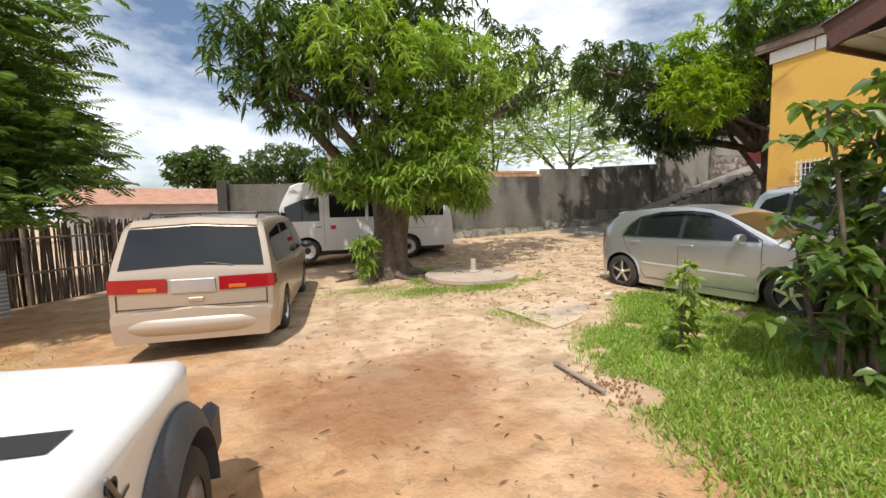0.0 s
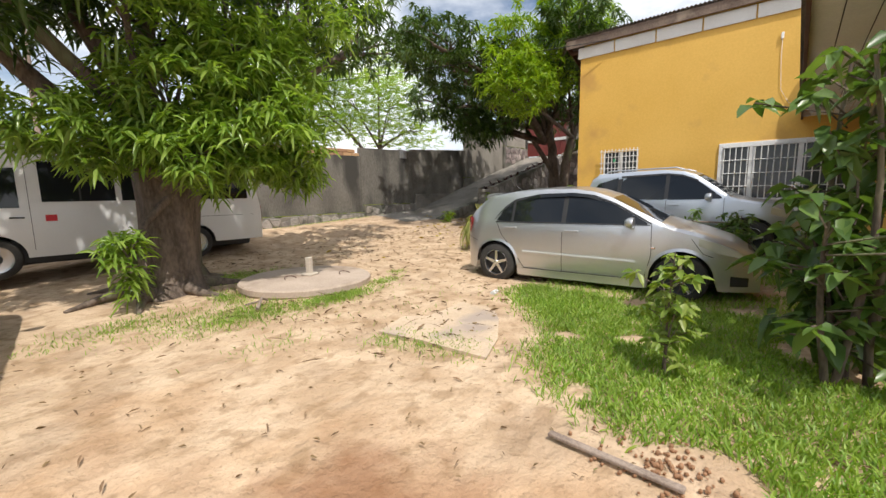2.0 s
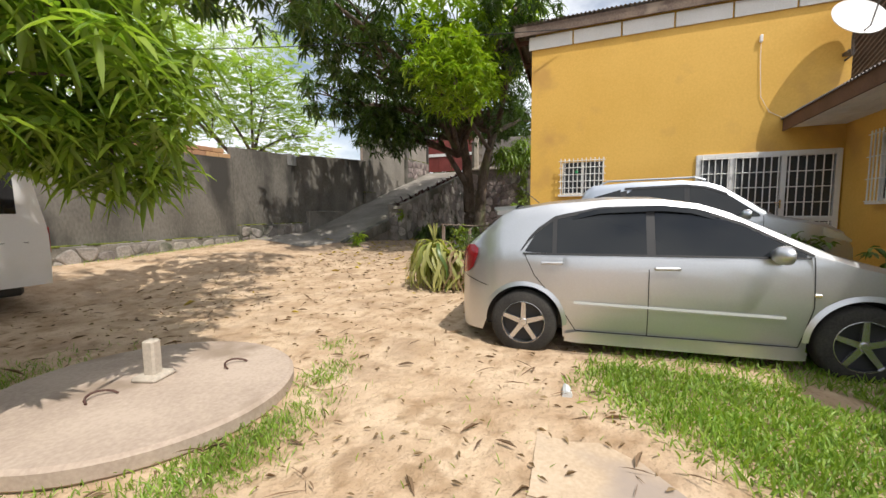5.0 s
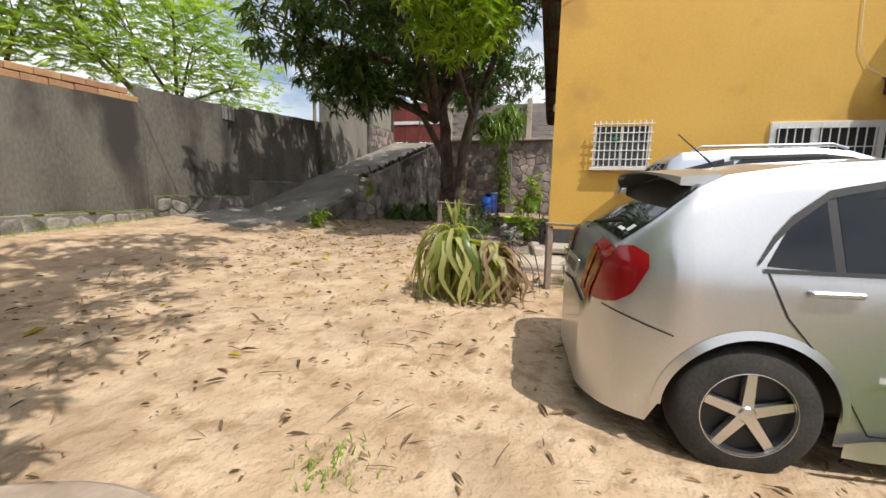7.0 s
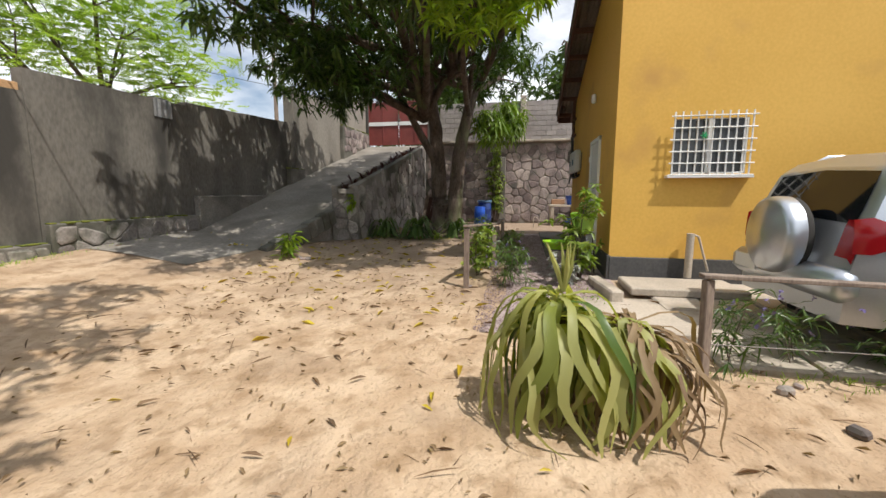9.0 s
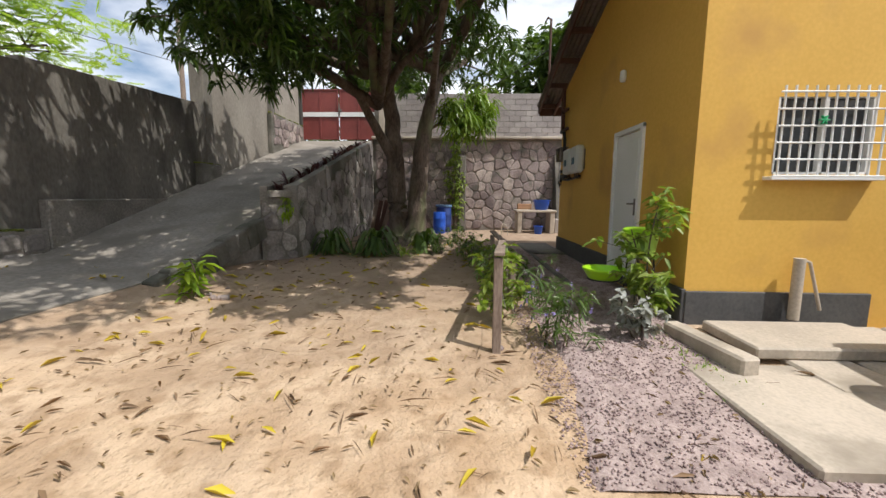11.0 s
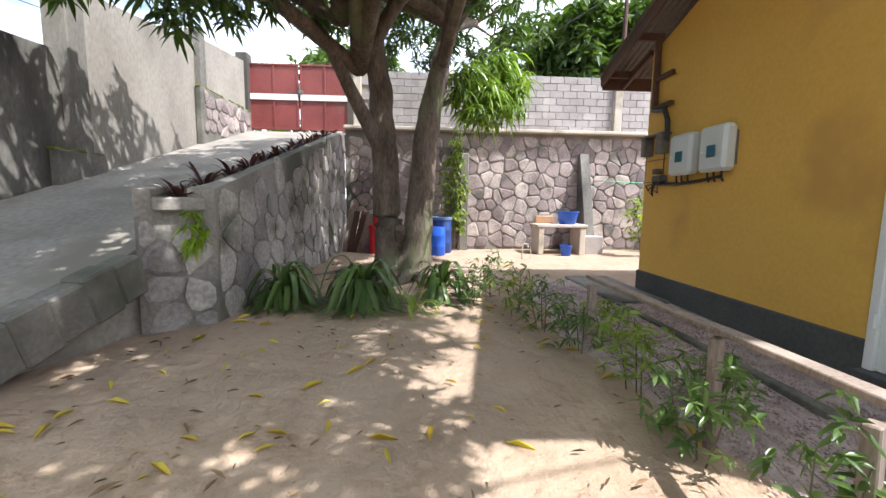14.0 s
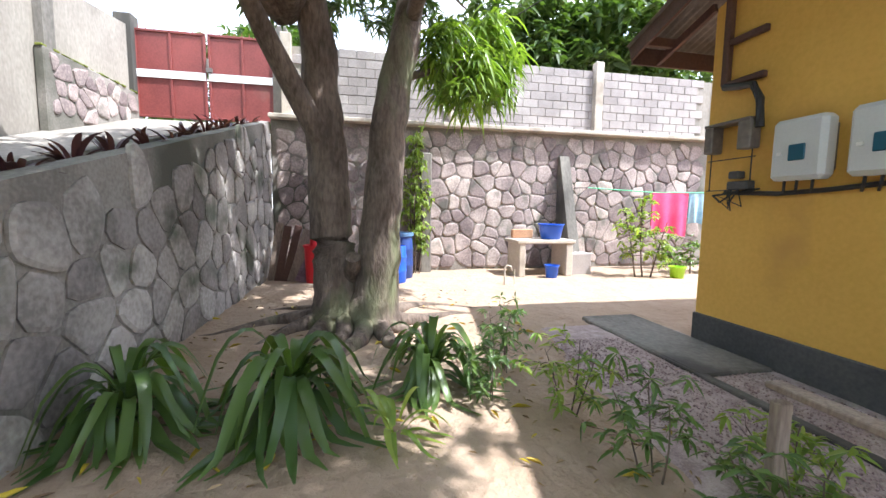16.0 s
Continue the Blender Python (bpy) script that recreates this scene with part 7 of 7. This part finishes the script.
single("wall_cable", Geo().tube([(HX - 0.02, 2.85, 4.75), (HX - 0.02, 2.84, 4.2), (HX - 0.02, 2.8, 3.6), (HX - 0.02, 2.65, 3.3), (HX - 0.02, 2.4, 3.15)], 0.005, 5).box((HX - 0.03, 2.85, 4.72), (0.05, 0.05, 0.14), bev=0.01), M_WHITE, "thin cable hanging on the yellow wall", "cable")
single("drain_pipe", Geo().tube([(0, 0, 0), (0, 0, 0.62)], 0.05, 12).tube([(0, -0.05, 0.6), (0, -0.1, 0.58), (0, -0.25, 0.1)], 0.016, 8), M_CONC, "grey drain pipe stub by the house wall", "pipe", (HX - 0.12, 6.3, 0.34), smooth=50)


# ---- wooden rails ----
def rail_fence(name, label, posts, top, mids=()):
    t = thing(name, label, "fence")
    for x, y, h, lean in posts:
        z = gzf(x, y)
        part("post", Geo().bar((x, y, z - 0.1), (x + lean, y + lean * 0.5, z + h), 0.075, 0.055, 0.006), M_WOOD, t)
    for a, b in top:
        part("rail", Geo().bar(a, b, 0.09, 0.03, 0.005), M_WOOD, t)
    for a, b in mids:
        part("wire", Geo().tube([a, b], 0.004, 4), M_ZINC, t)


rail_fence("wooden_rail", "weathered grey wooden rail along the gravel path", [(11.25, 9.33, 0.84, 0.0), (12.42, 9.06, 0.66, -0.02), (12.58, 9.1, 0.62, 0.02), (13.4, 9.05, 0.62, 0.02), (15.05, 9.05, 0.56, 0.0)], [((11.19, 9.33, 1.07), (13.45, 9.05, 0.95)), ((13.35, 9.06, 0.945), (15.1, 9.05, 0.93))], [((11.25, 9.26, 0.6), (15.0, 9.05, 0.62))])
rail_fence("wooden_rail", "weathered grey wooden rail beside the parking slabs", [(9.0, 7.22, 0.80, 0.02), (9.05, 5.2, 0.76, 0.0), (9.05, 3.3, 0.76, 0.0)], [((9.02, 7.28, 0.91), (9.06, 5.2, 0.86)), ((9.06, 5.25, 0.86), (9.06, 3.2, 0.85))], [((9.0, 7.2, 0.4), (9.05, 3.3, 0.4))])

# ---- round slab, patch and odds on the sand ----
t = thing("septic_cover", "round pale concrete tank cover lying on the sand", "slab", (3.88, 8.74, -0.07))
part("slab", Geo().lathe([(0.0005, -0.02), (1.08, -0.02), (1.1, 0.0), (1.1, 0.085), (1.07, 0.105), (0.0005, 0.115)], 48), M_PINKCONC, t, "", 30)
part("lifting_ring", Geo().tube([(0.55 + 0.1 * math.cos(a), -0.35 + 0.1 * math.sin(a), 0.118 + 0.03 * math.sin(a)) for a in np.linspace(0, math.pi, 8)], 0.009, 6), M_BROWN, t)
part("lifting_ring", Geo().tube([(-0.3 + 0.1 * math.cos(a), 0.0 + 0.1 * math.sin(a), 0.12 + 0.03 * math.sin(a)) for a in np.linspace(0, math.pi, 8)], 0.009, 6), M_BROWN, t)
single("vent_post", Geo().box((0, 0, 0.16), (0.10, 0.10, 0.32), bev=0.015).box((0, 0, 0.015), (0.24, 0.22, 0.05), bev=0.02), M_CONC, "short concrete post standing on the tank cover", "post", (3.97, 8.8, 0.045), 20)
patch = [(3.0, 5.75), (3.1, 5.2), (3.15, 4.4), (3.65, 4.6), (4.2, 4.95), (4.6, 5.3), (4.75, 5.8), (4.0, 5.72), (3.75, 5.72), (3.55, 5.95)]
single("concrete_patch", Geo().prism(patch, -0.16, -0.066), M_SANDCONC, "broken flat concrete patch in the sand", "slab")
single("plank", Geo().bar((2.45, 3.42, -0.075), (2.42, 2.66, -0.07), 0.05, 0.022), M_WOOD, "weathered wooden stick lying at the lawn edge", "stick")
single("pipe_rim", Geo().lathe([(0.15, -0.03), (0.175, -0.03), (0.178, 0.012), (0.165, 0.02), (0.15, 0.012), (0.148, -0.03)], 28), M_SANDCONC, "old pipe rim sunk in the sand", "pipe", (4.66, 7.59, gzf(4.66, 7.59)))
single("dead_branch", Geo().tube([(0, 0, 0.02), (0.25, 0.1, 0.1), (0.4, 0.12, 0.03)], [0.025, 0.02, 0.012], 6).tube([(0.2, 0.08, 0.08), (0.15, 0.3, 0.02)], [0.015, 0.01], 5), M_WOOD, "pale dead branch lying on grass", "branch", (2.55, 7.75, -0.09), 30)
single("crushed_bottle", Geo().tube([(0, 0, 0.03), (0.12, 0.02, 0.035), (0.2, 0.04, 0.03)], [0.04, 0.035, 0.015], 8), M_BOX, "crushed pale plastic bottle on the sand", "bottle", (5.1, 5.65, -0.07))
rg = random.Random(9)
for k in range(16):
    x, y = rg.choice([(9.1, 7.6), (8.9, 6.6), (9.2, 5.9), (9.2, 6.9), (12.9, 12.5), (11.4, 9.0), (15.8, 12.4)])
    x, y = x + rg.uniform(-0.4, 0.4), y + rg.uniform(-0.35, 0.35)
    s = rg.uniform(0.035, 0.075)
    g = Geo().box((0, 0, s * 0.3), (s * 1.6, s * 1.1, s), pose(0, 0, 0, rg.uniform(-15, 15), rg.uniform(-15, 15), rg.uniform(0, 180)).to_3x3(), s * 0.3)
    single("stone", g, M_STONE, "loose grey-brown stone on the ground", "stone", (x, y, gzf(x, y)), group="loose stones")
# clods of dug earth
g = Geo()
for k in range(150):
    s = rg.uniform(0.008, 0.024)
    g.box((2.6 + rg.gauss(0, 0.14), 2.75 + rg.gauss(0, 0.2), -0.1 + s * 0.3), (s * 1.5, s, s), pose(0, 0, 0, rg.uniform(0, 90), rg.uniform(0, 90), rg.uniform(0, 90)).to_3x3(), s * 0.3)
tagged(part("earth_clods", g, surf("dug_earth", (0.24, 0.125, 0.065), (0.36, 0.20, 0.11), 6, 0.95, 0.6, 50)), "dug reddish earth clods at the lawn edge", "earth", kind="stuff")
# pebbles of the gravel strip
rngp = np.random.default_rng(12)
N = 15000
px, py = rngp.uniform(9.7, 17.5, N), rngp.uniform(7.45, 9.05, N)
sz = rngp.uniform(0.005, 0.013, N)
oct_ = arr((1, 0, 0), (-1, 0, 0), (0, 1, 0), (0, -1, 0), (0, 0, 1), (0, 0, -0.6))
V = np.stack([px, py, gz(px, py) + 0.022], 1)[:, None] + oct_[None] * sz[:, None, None] * rngp.uniform(0.6, 1.4, (N, 6, 1))
F3 = np.array([(0, 2, 4), (2, 1, 4), (1, 3, 4), (3, 0, 4), (2, 0, 5), (1, 2, 5), (3, 1, 5), (0, 3, 5)])
F = (np.arange(N)[:, None, None] * 6 + F3[None]).reshape(-1, 3)
tagged(new("pebbles", sheet_mesh("pebbles", V.reshape(-1, 3), np.zeros((0, 4), int), M_PEBBLE, F)), "purplish gravel pebbles beside the house", "gravel", kind="stuff")


# ---- far yard: barrels, bucket, boards, wash table ----
def barrel(at, r, h, mat, label, lid=None):
    t = thing("barrel", label, "barrel", at, group="blue barrels")
    part("drum", Geo().lathe([(0.001, 0), (r * 0.92, 0), (r, 0.03), (r, h * 0.3), (r * 1.04, h * 0.33), (r, h * 0.36), (r, h * 0.66), (r * 1.04, h * 0.69), (r, h * 0.72), (r * 0.95, h * 0.97), (r * 0.9, h), (r * 0.86, h - 0.02), (0.001, h - 0.03)], 28), mat, t, "", 50)
    if lid:
        part("rim_ring", Geo().lathe([(r * 0.9, h - 0.01), (r * 1.06, h), (r * 1.06, h + 0.06), (r * 0.98, h + 0.07), (r * 0.9, h + 0.01)], 28), lid, t, "grey-blue basin lid", 50)


barrel((21.45, 10.28, 0.30), 0.21, 0.72, M_BLUE, "bright blue plastic barrel by the tree")
barrel((21.95, 10.15, 0.30), 0.27, 0.88, M_DARKBLUE, "dark blue plastic barrel with basin on top", paint("basin_blue", (0.12, 0.22, 0.38), 0.4))
t = thing("red_bucket", "tall red plastic bucket against the wall", "bucket", (21.6, 11.82, 0.30))
part("bucket", Geo().lathe([(0.001, 0), (0.14, 0), (0.15, 0.02), (0.18, 0.68), (0.2, 0.7), (0.2, 0.73), (0.17, 0.73), (0.13, 0.1), (0.001, 0.1)], 24), M_REDPL, t, "", 50)
part("bottle", Geo().lathe([(0.06, 0.1), (0.07, 0.9), (0.045, 1.05), (0.001, 1.06)], 16), M_REDPL, t, "", 50)
for k, (y, ln, tilt, m) in enumerate([(12.55, 1.15, 8, M_WOOD), (12.42, 1.1, 10, M_BROWN), (12.28, 1.12, 13, M_BROWN), (12.12, 1.05, 17, M_WOOD), (11.98, 1.0, 24, surf("purple_board", (0.12, 0.07, 0.10), (0.3, 0.2, 0.26), 3, 0.7, 0.2, 40))]):
    ob = single("board", Geo().box((0, 0, ln / 2), (0.05, 0.14 if k < 3 else 0.24, ln), bev=0.006), m, "old board leaning against the wall", "board", group="leaning boards")
    ob.matrix_basis = pose(21.85 - 0.05 * k, y + 0.1, 0.30, 0, 8, 0) @ pose(0, 0, 0, tilt, 0, 0)

t = thing("wash_table", "rough concrete wash table against the stone wall", "table", (22.05, 7.0, 0.30))
part("top", Geo().box((0, 0, 0.76), (0.8, 1.35, 0.08), bev=0.015), M_CONC, t)
part("leg", Geo().box((-0.02, 0.55, 0.36), (0.72, 0.14, 0.72), bev=0.015), M_CONC, t)
part("leg", Geo().box((-0.02, -0.55, 0.36), (0.72, 0.16, 0.72), bev=0.015), M_CONC, t)
part("block", Geo().box((0.05, -0.92, 0.24), (0.6, 0.5, 0.5), bev=0.02), M_BLOCK, t)
part("block", Geo().box((0.3, 0.3, 0.9), (0.12, 0.5, 0.2), bev=0.015), M_BRICK, t, "pinkish brick block")


def basin(at, r, h, mat, name, label):
    t = thing(name, label, name.split("_")[-1], at)
    part("bowl", Geo().lathe([(0.001, 0), (r * 0.72, 0), (r * 0.76, 0.01), (r * 0.97, h - 0.03), (r * 1.05, h - 0.02), (r * 1.05, h), (r * 0.95, h), (r * 0.7, 0.02), (0.001, 0.02)], 28), mat, t, "", 50)
    return t


basin((21.95, 6.78, 1.10), 0.28, 0.34, M_BLUE, "blue_basin", "blue plastic basin on the wash table")
basin((21.5, 6.95, 0.30), 0.15, 0.28, M_BLUE, "blue_bucket", "small blue bucket under the wash table")
single("water_tap", Geo().tube([(0, 0.1, 0), (0, 0.1, 0.32), (0, 0.06, 0.38), (0, -0.02, 0.36), (0, -0.04, 0.28)], 0.018, 8).tube([(0, -0.1, 0), (0, -0.1, 0.3)], 0.012, 6), M_CONC, "grey standpipe tap rising from the ground", "tap", (20.85, 8.15, 0.30), smooth=50)
single("wall_post", Geo().box((0, 0, 1.35), (0.2, 0.24, 2.7), bev=0.02), M_PLASTER, "grey cement post against the stone wall", "post", (22.7, 9.5, 0.28))
t = thing("clothes_line", "green clothes line strung before the stone wall", "clothes line", (0, 0, 0))
part("line", Geo().tube([(22.3, 5.7, 2.28), (22.2, 4.0, 2.2), (22.1, 1.0, 2.24)], 0.012, 5), M_GREEN, t)
part("hook", Geo().tube([(22.3, 5.7, 2.28), (22.86, 5.75, 2.3)], 0.012, 5), M_ZINC, t)
part("pole", Geo().tube([(22.1, 0.95, 0.3), (22.1, 0.95, 2.3)], 0.03, 8), M_WOOD, t)
for k, (y0, y1, dz, m, lab) in enumerate([(4.05, 3.05, 1.0, M_PINK, "bright pink cloth drying on the line"), (3.0, 2.45, 0.75, M_CLOTH, "blue patterned cloth drying on the line"), (2.4, 1.95, 0.8, M_TEALCLOTH, "teal cloth drying on the line")]):
    g = Geo()
    g.grid(lambda u, v: (22.17 + 0.035 * math.sin(u * 15 + k) * (0.3 + v), y0 + (y1 - y0) * u, 2.20 - dz * v * (1 - 0.06 * math.sin(u * 5)) - 0.012 * abs(math.sin(u * 7))), 24, 8)
    g.grid(lambda u, v: (22.20 + 0.035 * math.sin(u * 15 + k + 0.3) * (0.3 + v), y0 + (y1 - y0) * u, 2.20 - dz * 0.8 * v), 24, 6)
    single("hanging_cloth", g, m, lab, "cloth", group="washing on the line", smooth=60)
basin((21.1, 4.2, 0.30), 0.17, 0.26, M_LIME, "plant_pot", "small green pot beside the bushes")

# hand-wash stand by the door
t = thing("wash_stand", "thin black metal stand beside the house door", "stand", (12.32, 7.68, 0.28))
for a in range(3):
    c, s = math.cos(a * 2.1 + 0.5), math.sin(a * 2.1 + 0.5)
    part("leg", Geo().tube([(0.2 * c, 0.2 * s, 0), (0.15 * c, 0.15 * s, 0.62)], 0.009, 6), M_BLACK, t)
part("ring", Geo().lathe([(0.17 + 0.008 * math.cos(a), 0.62 + 0.008 * math.sin(a)) for a in np.linspace(0, 2 * math.pi, 7)], 24), M_BLACK, t)
part("lower_ring", Geo().lathe([(0.17 + 0.008 * math.cos(a), 0.36 + 0.008 * math.sin(a)) for a in np.linspace(0, 2 * math.pi, 7)], 24, "z", (0.05, 0.36, 0)), M_BLACK, t)
part("arm", Geo().tube([(0.02, 0.16, 0.4), (0.04, 0.2, 0.36)], 0.009, 6), M_BLACK, t)
t = thing("water_bucket", "lime green lidded bucket with white tap on a stand", "bucket", (12.32, 7.68, 0.90))
part("bucket", Geo().lathe([(0.001, 0), (0.14, 0), (0.18, 0.27), (0.17, 0.27), (0.001, 0.26)], 28), paint("pale_lime_plastic", (0.45, 0.68, 0.12), 0.4), t, "", 50)
part("lid", Geo().lathe([(0.18, 0.25), (0.195, 0.26), (0.195, 0.30), (0.16, 0.32), (0.001, 0.325)], 28), M_LIME, t, "lime green lid", 50)
part("tap", Geo().tube([(0, 0.15, 0.05), (0, 0.2, 0.05), (0, 0.21, 0.02)], 0.016, 8), M_WHITE, t)
basin((12.37, 8.04, 0.645), 0.22, 0.12, M_LIME, "lime_basin", "lime green plastic bowl hanging on the stand")

# overhead cables
for k, (a, b, sag) in enumerate([((2, 24, 6.2), (24, 20.5, 6.6), 0.5), ((11.9, 6.5, 5.5), (6, 30, 7.5), 0.6), ((17.7, 7.6, 4.9), (40, 14, 8), 0.8)]):
    a, b = Vector(a), Vector(b)
    single("overhead_cable", Geo().tube([a.lerp(b, i / 12) - Vector((0, 0, sag * math.sin(math.pi * i / 12))) for i in range(13)], 0.012, 4), M_BLACK, "thin black overhead cable against the sky", "cable", group="overhead cables")
for x, y in ((2, 24), (24, 20.5), (6, 30), (40, 14)):
    single("utility_pole", Geo().tube([(0, 0, 0), (0, 0, 8.2)], [0.12, 0.08], 10), M_WOOD, "wooden utility pole behind the wall", "pole", (x, y, gzf(x, y) - 0.05), group="utility poles")


# ---- stones, blocks and bricks ----
def cells(u0, u1, z0, z1, size, seed):
    """Irregular cells of a jittered grid, cut by half-planes between neighbours."""
    rng = random.Random(seed)
    nu, nz = max(1, round((u1 - u0) / size)), max(1, round((z1 - z0) / size))
    S = {}
    for i in range(-1, nu + 1):
        for j in range(-1, nz + 1):
            S[i, j] = (u0 + (i + 0.5 + rng.uniform(-0.46, 0.46) + 0.25 * (j % 2)) * (u1 - u0) / nu, z0 + (j + 0.5 + rng.uniform(-0.44, 0.44)) * (z1 - z0) / nz)
    out = []
    for i in range(nu):
        for j in range(nz):
            c = S[i, j]
            poly = [(u0, z0), (u1, z0), (u1, z1), (u0, z1)]
            for di in (-2, -1, 0, 1, 2):
                for dj in (-2, -1, 0, 1, 2):
                    q = S.get((i + di, j + dj))
                    if q is None or q == c:
                        continue
                    mx, mz, nx_, nz_ = (c[0] + q[0]) / 2, (c[1] + q[1]) / 2, q[0] - c[0], q[1] - c[1]
                    d = [(p[0] - mx) * nx_ + (p[1] - mz) * nz_ for p in poly]
                    res = []
                    for k in range(len(poly)):
                        a, b, da, db = poly[k], poly[(k + 1) % len(poly)], d[k], d[(k + 1) % len(poly)]
                        if da <= 0:
                            res.append(a)
                        if da * db < 0:
                            f = da / (da - db)
                            res.append((a[0] + (b[0] - a[0]) * f, a[1] + (b[1] - a[1]) * f))
                    poly = res
                    if len(poly) < 3:
                        break
            if len(poly) >= 3:
                out.append((c, poly))
    return out


def stones(parent, cs, place, mat, gap=0.022, proud=0.035, seed=1, clip=None, limit=300):
    rng = random.Random(seed)
    n, rest = 0, Geo()
    for c, poly in cs:
        if clip and not clip(c):
            continue
        cx, cz = sum(p[0] for p in poly) / len(poly), sum(p[1] for p in poly) / len(poly)
        def inset(p, d):
            v = Vector((p[0] - cx, p[1] - cz))
            L = v.length
            return (cx + v.x * max(0.2, 1 - d / L), cz + v.y * max(0.2, 1 - d / L)) if L > 1e-4 else p
        h = proud * rng.uniform(0.5, 1.25)
        # rounded corners: each corner is cut once
        P = [inset(p, gap) for p in poly]
        Q = []
        for k in range(len(P)):
            a, b, d = P[k - 1], P[k], P[(k + 1) % len(P)]
            Q += [(b[0] + (a[0] - b[0]) * 0.22, b[1] + (a[1] - b[1]) * 0.22), (b[0] + (d[0] - b[0]) * 0.22, b[1] + (d[1] - b[1]) * 0.22)]
        m = len(Q)
        vs = [place(u, -0.012, z) for u, z in Q] + [place(u, h * 0.65, z) for u, z in Q] + [place(*(lambda w: (w[0], h, w[1]))(inset(q, 0.035))) for q in Q]
        fs = [(i, (i + 1) % m, m + (i + 1) % m, m + i) for i in range(m)] + [(m + i, m + (i + 1) % m, 2 * m + (i + 1) % m, 2 * m + i) for i in range(m)] + [tuple(range(2 * m, 3 * m))]
        if n < limit:
            part("stone", Geo().add(vs, fs), mat, parent)
        else:
            rest.add(vs, fs)
        n += 1
    if rest.v:
        tagged(part("stonework", rest, mat, parent), kind="stuff")


stones(BACK, cells(2.0, 12.7, 0.35, 3.52, 0.335, 3), lambda u, d, z: (BX - d, u, z), M_STONE, 0.013, 0.032, 4)
stones(RETAIN, cells(15.7, 22.8, 0.25, 3.4, 0.42, 6), lambda u, d, z: (u, RY - d, z), M_DARKSTONE, 0.018, 0.038, 7, lambda c: c[1] < rettop(c[0]) - 0.22)
stones(RETAIN, cells(0.02, 0.66, 0.25, 1.42, 0.3, 8), lambda u, d, z: (15.66 - 0.677 * u - 0.736 * d, RY + 0.736 * u - 0.677 * d, z), M_DARKSTONE, 0.018, 0.038, 9)
stones(FOOTING, cells(5.3, 10.7, 0.1, 0.68, 0.34, 10), lambda u, d, z: (u, WY - 0.16 - d, z), M_DARKSTONE, 0.02, 0.03, 11)
stones(FOOTING, cells(10.8, 13.7, 0.35, 0.98, 0.32, 12), lambda u, d, z: (u, WY - 0.16 - d, z), M_DARKSTONE, 0.02, 0.03, 13)
stones(FOOTING, cells(21.5, 24.1, 3.2, 4.2, 0.3, 14), lambda u, d, z: (u, WY - 0.16 - d, z), M_STONE, 0.02, 0.03, 15, lambda c: c[1] > rampz(c[0]))
# concrete blocks of the upper wall
bm_ = Geo().box((0, 0, 0), (0.03, 0.388, 0.19), bev=0.006).mesh("block", M_BLOCK)
for j in range(8):
    for i in range(26):
        y = 12.2 - i * 0.4 - 0.2 * (j % 2)
        if abs(y - 8.75) < 0.05:
            continue
        ob = part("block", bm_, M_BLOCK, UPPER)
        ob.location = (BX + 0.377 + 0.003 * math.sin(i * 7 + j * 3), y, 3.78 + j * 0.2)
# mud bricks on the boundary wall
bk = Geo().box((0, 0, 0), (0.385, 0.19, 0.125), bev=0.012).mesh("brick", M_BRICK)
for j in range(2):
    for i in range(12 if j == 0 else 10):
        ob = part("brick", bk, M_BRICK, WALL_BRICK)
        ob.matrix_basis = pose(10.5 - i * 0.4 - 0.2 * j, WY + 0.1 + 0.008 * math.sin(i * 5 + j), 3.075 - i * 0.006 + j * 0.135, 0, 0, 1.5 * math.sin(i * 3 + j))
# a loose sheet hanging over the wall
g = Geo()
g.grid(lambda u, v: (12.9 + 0.42 * u, WY - 0.05 - 0.01 * math.sin(u * 20), 3.42 - 0.36 * v), 12, 3)
g.grid(lambda u, v: (12.9 + 0.42 * u, WY - 0.05 + 0.3 * v, 3.44), 12, 1)
single("sheet_offcut", g, M_SHEET, "rusty sheet offcut bent over the wall top", "sheet")
